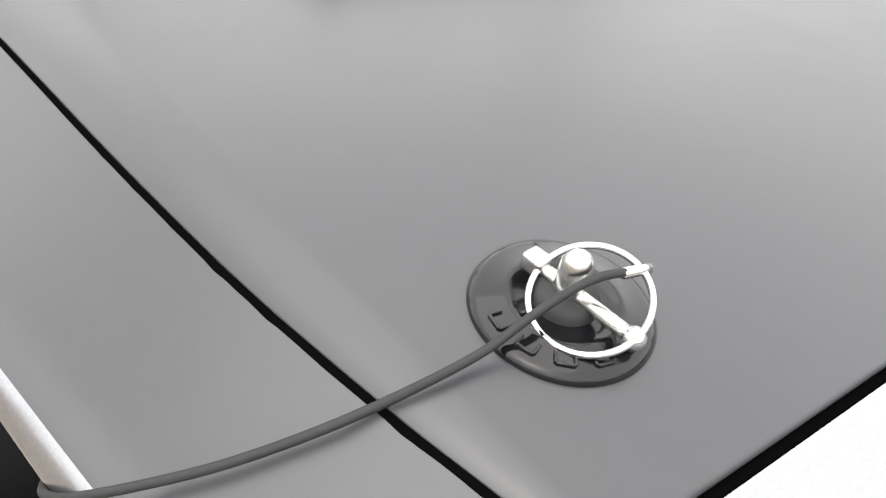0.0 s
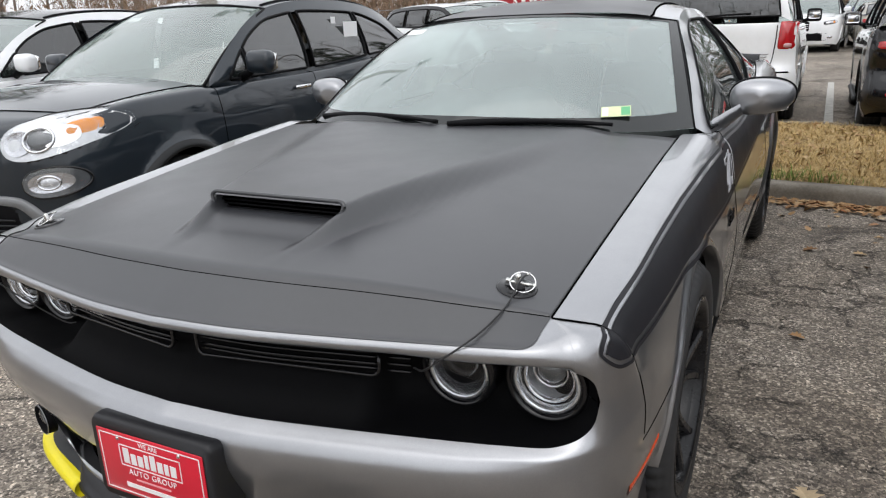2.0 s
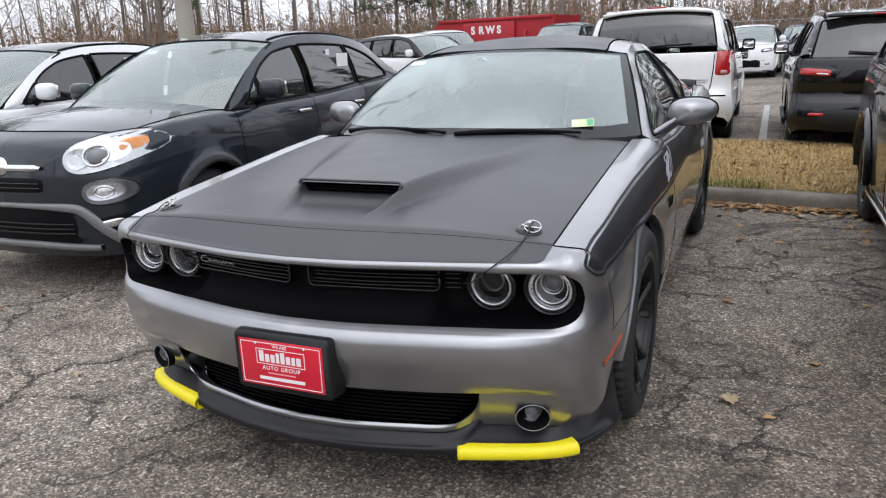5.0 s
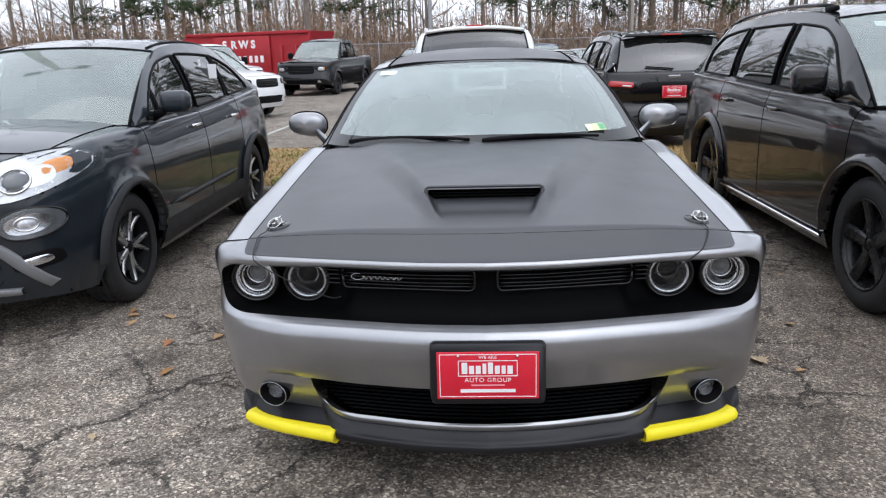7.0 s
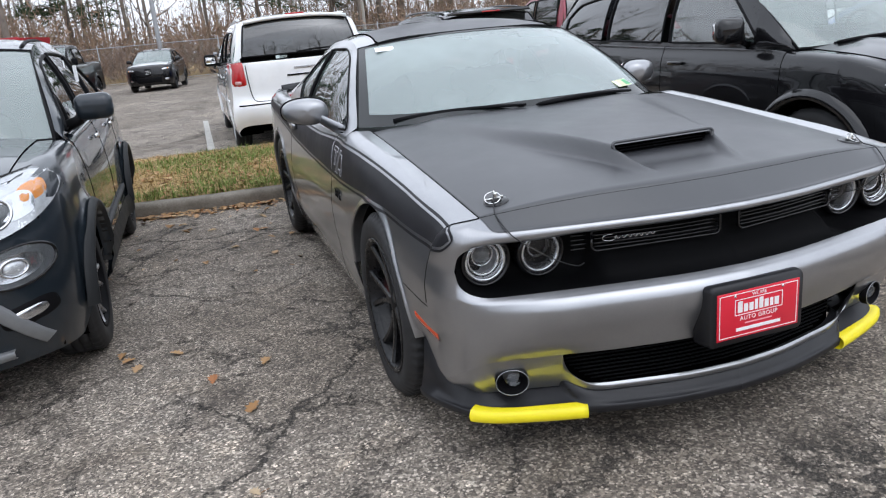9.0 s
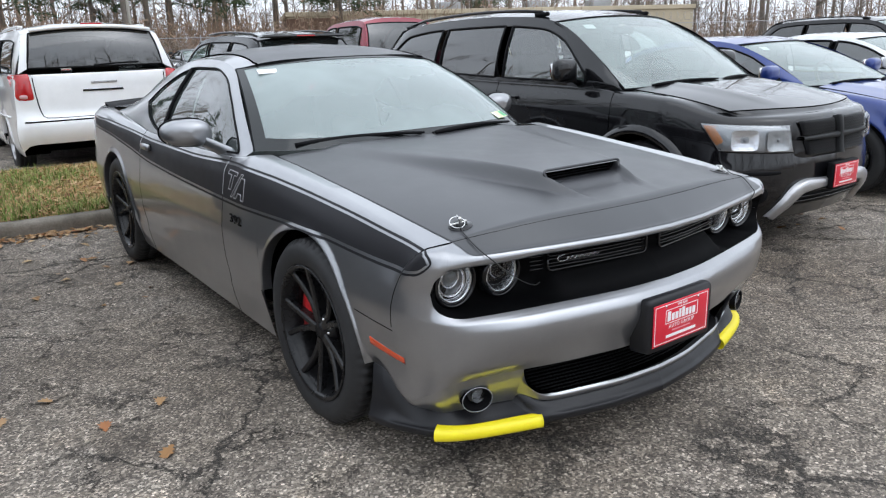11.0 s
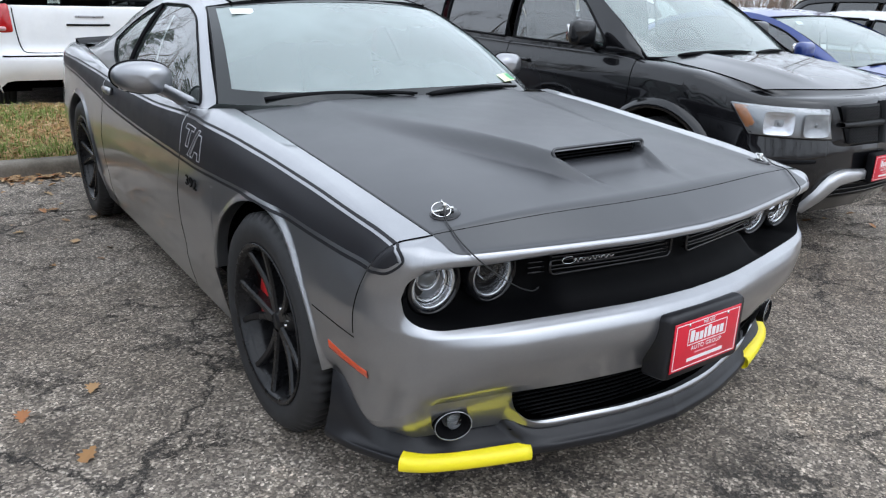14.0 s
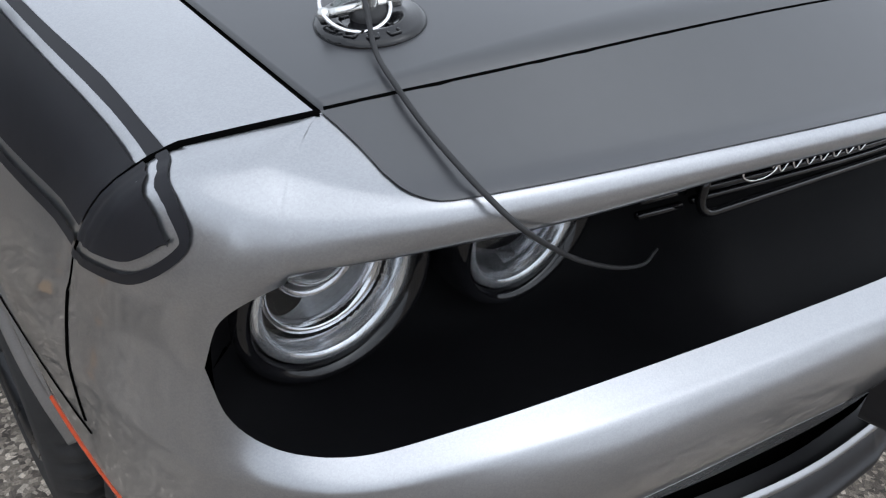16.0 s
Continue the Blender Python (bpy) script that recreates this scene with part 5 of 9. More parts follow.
    part("roof", grid([[r[j] for r in rows] for j in range(2, n - 2)], flip=True), SATIN, cab, "satin black roof panel")
    for a, b in ((0, 3), (n - 3, n)):
        part("roof_rail", grid([[r[j] for r in rows] for j in range(a, b)], flip=True), SILVER, cab)
    for j in (2, n - 3):
        part("roof_joint", tube([r[j] + Vector((0, 0, 0.001)) for r in rows], 0.005, 6), GAP, cab)
    # rear window and deck
    rows = []
    for u in np.linspace(-1, 1, 17):
        a = Vector((0.585 * u, 3.45, lerp(1.392, 1.325, abs(u) ** 2.6)))
        b = Vector((0.66 * u, 4.28 - 0.04 * abs(u), 1.055))
        rows.append([a.lerp(b, t) + Vector((0, 0, 0.035 * math.sin(math.pi * t))) for t in np.linspace(0, 1, 9)])
    part("rear_window", facing(grid(rows), (0, 1, 1)), SIDEGLASS, cab)
    rows = []
    for u in np.linspace(-1, 1, 17):
        rows.append([Vector((lerp(0.70, BELT_X(4.75), t) * u, lerp(4.24, 4.95 - 0.2 * u * u, t), lerp(1.045, 1.03, t) + 0.02 * (1 - u * u))) for t in np.linspace(0, 1, 8)])
    part("boot_lid", grid(rows), SILVER, cab)
    rows = []
    for u in np.linspace(-1, 1, 25):
        x, y = 0.78 * u, 4.90 - 0.14 * u * u
        rows.append([Vector((x, y + a, 1.03 + b - 0.02 * u * u)) for a, b in ((-0.12, 0.005), (-0.05, 0.025), (0.05, 0.05), (0.07, 0.046), (0.06, 0.02), (0.03, -0.01))])
    part("rear_spoiler", grid(rows), DARK, cab, "black boot spoiler")


def build_mirror(root, side):
    mir = new("wing_mirror")
    mir.parent = root
    mir["label"] = "silver wing mirror on a short arm"
    bm = bmesh.new()
    rows = []
    for i in range(36):
        a = 2 * math.pi * i / 36
        ca, sa = math.cos(a), math.sin(a)
        c = abs(ca) ** 0.80 * (1 if ca > 0 else -1)
        q = abs(sa) ** 0.86 * (1 if sa > 0 else -1)
        row = []
        for t in np.linspace(0, 1, 14):
            # a rounded shell: full at the glass, drawn in towards the front, lower at its outer end
            f = math.sin(math.pi / 2 * t)
            k = math.sqrt(max(0.0, 1 - f ** 4.5))
            w, h = 0.114 * k, (0.066 - 0.006 * c) * k
            row.append(Vector((0.985 + w * c, 2.17 - 0.105 * f + k * (0.03 * c + 0.02 * f * c * c), 1.056 + h * q + 0.004 * c * k)))
        rows.append(row)
    grid_into(bm, rows, close_u=True)
    clean(bm)
    bmesh.ops.recalc_face_normals(bm, faces=bm.faces)
    if side < 0:
        flipped(bm)
    part("shell", bm, SILVER, mir)
    rim = [r[0] for r in rows]
    part("mirror_rim", tube_into(bmesh.new(), [Vector((side * q.x, q.y, q.z)) for q in rim + rim[:1]], 0.006, 6, cap=False), DARK, mir)
    part("mirror_glass", box((side * 0.985, 2.165, 1.055), (0.19, 0.006, 0.105), 0.02), CHROME, mir)
    bm = bmesh.new()
    rows = []
    for t in np.linspace(0, 1, 6):
        c = Vector((0.838, 1.99, 0.955)).lerp(Vector((0.935, 2.11, 1.025)), t)
        r = lerp(0.036, 0.024, t)
        rows.append([c + Vector((0.35 * r * math.cos(a), r * 1.3 * math.cos(a), r * math.sin(a))) for a in np.linspace(0, 2 * math.pi, 17)])
    grid_into(bm, rows)
    if side < 0:
        flipped(bm)
    part("arm", bm, SILVER, mir)
    return mir


FLANK_Y = [p.y for p in FINE if p.y < 4.9]


def flank(y, z, side, lift=0.0015):
    """A point on the lower body's skin at a height, at a place along it."""
    s = float(np.interp(y, FLANK_Y, ARC[:len(FLANK_Y)]))
    for _ in range(8):
        runs, _low = column(s)
        line = [q for r in runs for q in r]
        best = None
        for a, b in zip(line, line[1:]):
            if (a.z - z) * (b.z - z) <= 0 and abs(a.z - b.z) > 1e-7:
                q = a.lerp(b, (z - a.z) / (b.z - a.z))
                if best is None or q.x > best.x:
                    best = q
        if best is None:
            best = min(line, key=lambda q: abs(q.z - z))
        if abs(best.y - y) < 0.001:
            break
        s += (y - best.y) * 1.1
    n = plan_at(s)[1]
    return Vector((side * (best.x + n.x * lift), best.y + n.y * lift, best.z + lift * 0.3))


ST_TOP = spline([(0.28, 0.835), (0.45, 0.8575), (0.69, 0.885), (0.93, 0.905), (1.19, 0.926), (1.4, 0.939), (1.71, 0.947), (2.4, 0.928), (3.1, 0.934), (3.6, 0.960), (4.1, 0.98), (4.6, 0.985)])
ST_LOW = spline([(0.28, 0.754), (0.45, 0.758), (0.63, 0.765), (0.86, 0.773), (1.15, 0.771), (1.4, 0.764), (1.71, 0.757), (2.4, 0.765), (3.1, 0.790), (3.6, 0.840), (4.1, 0.885), (4.6, 0.90)])


def skin(s, z, side, lift):
    """A point on the lower body's skin at an arc length and a height."""
    line = [q for r in column(s)[0] for q in r]
    best = None
    for a, b in zip(line, line[1:]):
        if (a.z - z) * (b.z - z) <= 0 and abs(a.z - b.z) > 1e-7:
            q = a.lerp(b, (z - a.z) / (b.z - a.z))
            if best is None or q.x > best.x:
                best = q
    best = best or min(line, key=lambda q: abs(q.z - z))
    n = plan_at(s)[1]
    return Vector((side * (best.x + n.x * lift), best.y + n.y * lift, best.z + lift * 0.3))


def build_stripe(root, side):
    """Charcoal field in a thin outline, closed by a rounded tip on the nose corner."""
    st = new("side_stripe")
    st.parent = root
    st["label"] = "charcoal vinyl side stripe with silver pinstripe"
    s0 = S_FASCIA
    za, zb = ST_TOP(0.335) - 0.001, ST_LOW(0.335)
    path = through_points([(s0, za)] + [(arc_at(lambda p: p.y > y), z) for y, z in ((0.362, 0.836), (0.312, 0.828), (0.282, 0.812), (0.286, 0.792), (0.325, 0.765), (0.375, 0.758))] + [(s0, zb)], 48)

    def slope(v, z):
        """Length on the skin for each metre of height."""
        d = (skin(v, z + 0.003, 1, 0) - skin(v, z - 0.003, 1, 0)).length / 0.006
        return min(3.5, max(1.0, d))

    def inset(off):
        out = []
        for i, p in enumerate(path):
            g = slope(p.x, p.y)
            d = path[min(i + 1, 47)] - path[max(i - 1, 0)]
            d = Vector((d.x, d.y * g)).normalized()
            n = Vector((-d.y, d.x / g))
            if i in (0, 47):
                n = Vector((0, (-1 if i == 0 else 1) / g))
            out.append(Vector((p.x, p.y)) + n * off)
        return out

    probe = inset(0.02)
    sign = 1 if probe[24].x > path[24].x else -1
    inner = 0.021
    ss = [s0 + 0.002, s0 + 0.02, s0 + 0.04] + list(np.linspace(s0 + 0.06, arc_at(lambda p: p.y > 4.6), 124))
    span = []
    for v in ss:
        y = skin(v, 0.82, 1, 0).y
        span.append((ST_TOP(y), ST_LOW(y), slope(v, ST_TOP(y) - 0.006)))
    rows = [[skin(v, lerp(a - inner / g, b + inner, t), side, 0.0021) for t in np.linspace(0, 1, 6)] for v, (a, b, g) in zip(ss, span)]
    part("stripe_field", facing(grid(rows), (side, 0, 0)), STRIPE, st)
    q = inset(sign * inner)
    rows = [[skin(lerp(q[i].x, q[47 - i].x, t), lerp(q[i].y, q[47 - i].y, t), side, 0.0021) for t in np.linspace(0, 1, 6)] for i in range(24)]
    part("stripe_tip", facing(grid(rows), (side, 0, 0)), STRIPE, st)
    w0, w1 = 0.001, 0.0105
    for k, d in ((0, -1), (1, 1)):
        rows = [[skin(v, e[k] + d * w / (e[2] if k == 0 else 1.0), side, 0.0020) for w in (w0, w1)] for v, e in zip(ss, span)]
        part("outline", facing(grid(rows), (side, 0, 0)), STRIPE, st)
    a, b = inset(sign * w0), inset(sign * w1)
    part("outline_tip", facing(grid([[skin(p.x, p.y, side, 0.0020), skin(r.x, r.y, side, 0.0020)] for p, r in zip(a, b)]), (side, 0, 0)), STRIPE, st)
    return st


def build_emblem(root, side):
    """Fender letters as plain outlined slanted shapes, and the engine number."""
    e = new("fender_emblem")
    e.parent = root
    shapes = [[(0.00, 0.115), (0.075, 0.115), (0.075, 0.098), (0.050, 0.098), (0.050, 0.030), (0.030, 0.030), (0.030, 0.098), (0.0, 0.098), (0.0, 0.115)],
              [(0.058, 0.0), (0.105, 0.115), (0.118, 0.115), (0.072, 0.0), (0.058, 0.0)],
              [(0.082, 0.0), (0.112, 0.098), (0.136, 0.098), (0.158, 0.0), (0.138, 0.0), (0.133, 0.026), (0.110, 0.026), (0.102, 0.0), (0.082, 0.0)]]
    for sh in shapes:
        pts = []
        for (ax, az), (bx, bz) in zip(sh, sh[1:]):
            for t in np.linspace(0, 1, 5)[:-1]:
                x, z = lerp(ax, bx, t), lerp(az, bz, t)
                yy = 1.855 - 1.60 * x - z * 0.50 if side < 0 else 1.545 + 1.60 * x + z * 0.50
                pts.append(flank(yy, 0.795 + z * 1.0, side, 0.0024))
        pts.append(pts[0])
        part("emblem_outline", tube(pts, 0.0026, 5), PINSTRIPE, e, "silver outlined slanted letter shape")
    y, z = 1.69, 0.698
    p = flank(y, z, side, 0.004)
    turn = Matrix.Rotation(radians(-90 if side < 0 else 90), 4, "Z")
    m = Matrix.Translation(p) @ turn @ Matrix.Rotation(radians(90 - 2), 4, "X") @ Matrix.Diagonal((1.55, 1, 1, 1))
    words("engine_number", "392", 0.056, m, DARK, e, 0.002, 1.1, 0.0006)
    return e


def seat(parent, x, y, z, mat, lean=16):
    s = new("seat")
    s.parent = parent
    part("cushion", box((x, y - 0.10, z), (0.50, 0.52, 0.16), 0.05), mat, s)
    m = Matrix.Translation((x, y + 0.17, z + 0.05)) @ Matrix.Rotation(radians(-lean), 4, "X")
    part("backrest", box((0, 0, 0.28), (0.48, 0.14, 0.60), 0.06, m), mat, s)
    part("headrest", box((0, 0, 0.66), (0.26, 0.10, 0.18), 0.045, m), mat, s)
    return s


def wipers(parent, lines, mat):
    for a, b, up in lines:
        a, b = Vector(a), Vector(b)
        pts = [a.lerp(b, t) + Vector((0, 0, up * math.sin(math.pi * t))) for t in np.linspace(0, 1, 9)]
        part("wiper", tube(pts, [0.010, 0.013, 0.013, 0.012, 0.011, 0.010, 0.009, 0.008, 0.006], 6), mat, parent)
        part("wiper_blade", tube([p + Vector((0, 0.026, -0.006)) for p in pts], 0.009, 5), mat, parent)


def build_hero():
    root = thing("sports_coupe", "silver two-door coupe with satin black hood and stripes", "car")
    fascia = build_fascia(root)
    build_hood(root)
    for side in (1, -1):
        for nm, a, b in (("front_fender", S_FASCIA, S_DOOR0), ("door", S_DOOR0, S_DOOR1), ("rear_quarter", S_DOOR1, ARC[-1])):
            bm = body_panel(a, b, 0.03, ARCH_EXTRA + [S_FASCIA + 0.005 * i for i in range(1, 30)])
            if side < 0:
                flipped(bm)
            pan = part(nm, bm, SILVER, root)
            if nm == "door":
                h = flank(3.17, 0.885, side, 0.0)
                part("door_handle", box(h + Vector((side * 0.016, 0, 0)), (0.030, 0.15, 0.040), 0.013), SILVER, pan)
                part("handle_pocket", box(h + Vector((side * 0.0005, 0, -0.004)), (0.003, 0.13, 0.05), 0.001), DARK, pan)
        for s in (S_FASCIA, S_DOOR0, S_DOOR1):
            runs, _ = column(s)
            n = plan_at(s)[1]
            line = [q for r in runs for q in r if q.z > (0.555 if s == S_FASCIA else 0.2)]
            gap_line("panel_joint", [Vector((side * (q.x - 0.0012), q.y, q.z)) for q in line], 0.0026, root)
            if s != S_FASCIA:
                # the door's bare edge shows as a pale line where it cuts the stripe
                edge = [Vector((side * (q.x + 0.0022), q.y - 0.004, q.z)) for q in line if ST_LOW(q.y) < q.z < ST_TOP(q.y)]
                part("door_edge", tube(edge, 0.0022, 6), PINSTRIPE, root, "thin pale door edge across the stripe")
        pts = [flank(y, lerp(0.556, 0.575, (y - 0.39) / 0.26), side, -0.0012) for y in np.linspace(0.42, 0.64, 14)]
        gap_line("panel_joint", pts, 0.0024, root)
        # shut line between hood and fender
        gap_line("hood_shut_line", [(side * (HOOD_X - 0.003), y, HOOD_EDGE(y) - 0.006) for y in np.linspace(0.29, 1.56, 40)], 0.005, root)
        gap_line("hood_shut_line", [Vector((side * x, HOODLINE(x) + 0.002, hood_base(x, HOODLINE(x)) - 0.0012)) for x in np.linspace(0, 0.775, 24)], 0.0036, root)
        build_stripe(root, side)
        build_emblem(root, side)
        build_mirror(root, side)
        build_pin(root, side)
        for ax in (AXLE_F, AXLE_R):
            mm = Matrix.Translation((side * 0.812, ax - 0.028, WHEEL_Z + 0.012)) @ Matrix.Rotation(radians(90 * side), 4, "Y") @ Matrix.Rotation(radians(20), 4, "Z")
            build_wheel("wheel", mm, WHEEL_R, 0.275, 0.266, HERO_STYLE, root, caliper=radians((60 if side < 0 else 80) + (0 if ax == AXLE_F else 180)), spokes=5)
            liner(root, ax, side)
        build_lamp(root, side * 0.768, 0.290, 0.716, 0.0690, True)
        build_lamp(root, side * 0.590, 0.276, 0.716, 0.0670, False)
        # fog lamp in its socket
        c = Vector((side * 0.728, 0.240, 0.322))
        fog = new("fog_lamp")
        fog.parent = root
        m = Matrix.Translation(c) @ Matrix.Rotation(radians(18 * side), 4, "Z") @ Matrix.Rotation(radians(90), 4, "X") @ Matrix.Diagonal((0.92, 0.76, 1, 1))
        part("socket", lathe([(0.024, -0.02), (0.045, -0.005), (0.052, 0.008), (0.056, 0.006), (0.058, -0.02)], 32, m), PITCH, fog)
        part("fog_bowl", lathe([(0.027, 0.0), (0.024, -0.012), (0.012, -0.022), (0, -0.024)], 24, Matrix.Translation(c + Vector((-side * 0.010, 0.004, 0.008))) @ Matrix.Rotation(radians(90), 4, "X")), LENSGREY, fog)
        part("fog_rim", tube_into(bmesh.new(), [m @ Vector((0.056 * math.cos(a), 0.056 * math.sin(a), 0.006)) for a in np.linspace(0, 2 * math.pi, 41)], 0.0018, 6, cap=False), LAMPGREY, fog, "thin grey rim")
        lens = part("fog_lens", lathe([(0.028, 0.0), (0.024, 0.007), (0.012, 0.011), (0, 0.0115)], 24, Matrix.Translation(c + Vector((-side * 0.010, 0.004, 0.008))) @ Matrix.Rotation(radians(90), 4, "X")), LENS, fog)
        lens.visible_shadow = False
        # side marker
        rows = []
        for y in np.linspace(0.375, 0.555, 10):
            zt = lerp(0.462, 0.484, (y - 0.375) / 0.18)
            hh = lerp(0.024, 0.030, (y - 0.375) / 0.18)
            rows.append([flank(y, zt + hh / 2, side, 0.0), flank(y, zt + hh / 2 - 0.003, side, 0.0022), flank(y, zt - hh / 2 + 0.003, side, 0.0022), flank(y, zt - hh / 2, side, 0.0)])
        part("side_marker", grid(rows, flip=side < 0), ORANGE, root, "orange side marker lens")
    build_grille(root)
    build_intake(root)
    build_splitter(root)
    build_cabin(root)
    # plate on its bracket
    bm = bmesh.new()
    rows = []
    for (w, h, y, zc) in ((0.338, 0.190, 0.004, 0.493), (0.345, 0.198, 0.012, 0.493), (0.350, 0.200, 0.03, 0.492), (0.36, 0.19, 0.075, 0.485)):
        ring = []
        r = 0.018
        for cx, cz, a0 in ((w / 2 - r, h / 2 - r, 0), (-w / 2 + r, h / 2 - r, 90), (-w / 2 + r, -h / 2 + r, 180), (w / 2 - r, -h / 2 + r, 270)):
            for a in (0, 30, 60, 90):
                ring.append(Vector((cx + r * math.cos(radians(a0 + a)), y, zc + cz + r * math.sin(radians(a0 + a)))))
        rows.append(ring + ring[:1])
    vs = grid_into(bm, rows)
    bm.faces.new(vs[0][:-1])
    part("plate_bracket", clean(bm), CHIN, root)
    text_plate(root, Matrix.Translation((0, 0.0015, 0.492)))
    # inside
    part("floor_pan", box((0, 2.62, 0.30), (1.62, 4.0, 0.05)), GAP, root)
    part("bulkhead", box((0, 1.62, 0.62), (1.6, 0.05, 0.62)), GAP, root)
    part("dashboard", box((0, 1.93, 0.86), (1.48, 0.50, 0.20), 0.06), INTERIOR, root)
    for x in (-0.38, 0.38):
        seat(root, x, 2.75, 0.52, SEATMAT)
        seat(root, x * 0.9, 3.6, 0.55, SEATMAT, 26)
    bm = bmesh.new()
    m = Matrix.Translation((0.38, 2.22, 0.90)) @ Matrix.Rotation(radians(66), 4, "X")
    tube_into(bm, [m @ Vector((0.185 * math.cos(a), 0.185 * math.sin(a), 0)) for a in np.linspace(0, 2 * math.pi, 33)], 0.016, 8, cap=False)
    tube_into(bm, [m @ Vector((-0.18, 0, 0)), m @ Vector((0, 0, -0.04)), m @ Vector((0.18, 0, 0))], 0.02, 8)
    part("steering_wheel", bm, DARK, root)
    part("rear_view_mirror", box((0, 2.16, 1.275), (0.25, 0.04, 0.075), 0.018), DARK, root)
    part("roof_lining", box((0, 2.85, 1.36), (1.0, 1.0, 0.02), 0.01), INTERIOR, root)
    for x in (-0.72, 0.72):
        part("door_card", box((x * 1.12, 2.45, 0.68), (0.05, 1.4, 0.5), 0.02), INTERIOR, root)
    wipers(root, [((-0.66, 1.628, 1.012), (-0.06, 1.462, 1.028), 0.012), ((0.0, 1.452, 1.022), (0.56, 1.558, 1.020), 0.010)], DARK)
    # papers and stickers behind the glass
    def on_glass(u, v, w, h, mat, nm, tilt=0):
        base = Vector((0.80 * u, WS_BASE(abs(0.8 * u)), WS_BASE_Z(abs(0.8 * u))))
        top = Vector((0.622 * u, 2.20 + 0.165 * abs(u) ** 2.2, 1.378 - 0.045 * abs(u) ** 2.4))
        q = base.lerp(top, v) + Vector((0, -0.03, 0.045)) * math.sin(math.pi * v) * 0.55
        up = (top - base).normalized()
        right = Vector((1, 0.0, 0)) if abs(u) < 0.3 else Vector((1, 0.33 * (1 if u > 0 else -1), 0)).normalized()
        nrm = right.cross(up).normalized()
        q = q - nrm * -0.006
        m = Matrix((right, up, nrm)).transposed().to_4x4()
        m.translation = q
        m = m @ Matrix.Rotation(radians(tilt), 4, "Z")
        return part(nm, box((0, 0, 0), (w, h, 0.001), 0, m), mat, root, smooth=False), m
    st, m = on_glass(0.715, 0.125, 0.10, 0.062, STICKER, "windscreen_sticker", 4)
    part("sticker_print", box((0.032, 0, 0.001), (0.03, 0.05, 0.001), 0, m), GREEN, root, smooth=False)
    part("sticker_print", box((-0.036, 0.0, 0.001), (0.02, 0.05, 0.001), 0, m), PAPER, root, smooth=False)
    on_glass(-0.80, 0.88, 0.10, 0.045, PAPER, "price_card", 3)
    strip = []
    for t in np.linspace(0, 1, 6):
        y, z = lerp(2.74, 2.60, t), lerp(1.285, 1.02, t)
        strip.append([Vector((-side_point(y + d, z).x + 0.0105, y + d, z)) for d in (-0.016, 0.016)])
    part("paper_strip", facing(grid(strip), (-1, 0, 0)), PAPER, root, "pale paper strip behind the door glass", smooth=False)
    part("dash_paper", box((-0.20, 1.72, 0.972), (0.24, 0.12, 0.002)), PAPER, root, smooth=False)
    return root


build_hero()


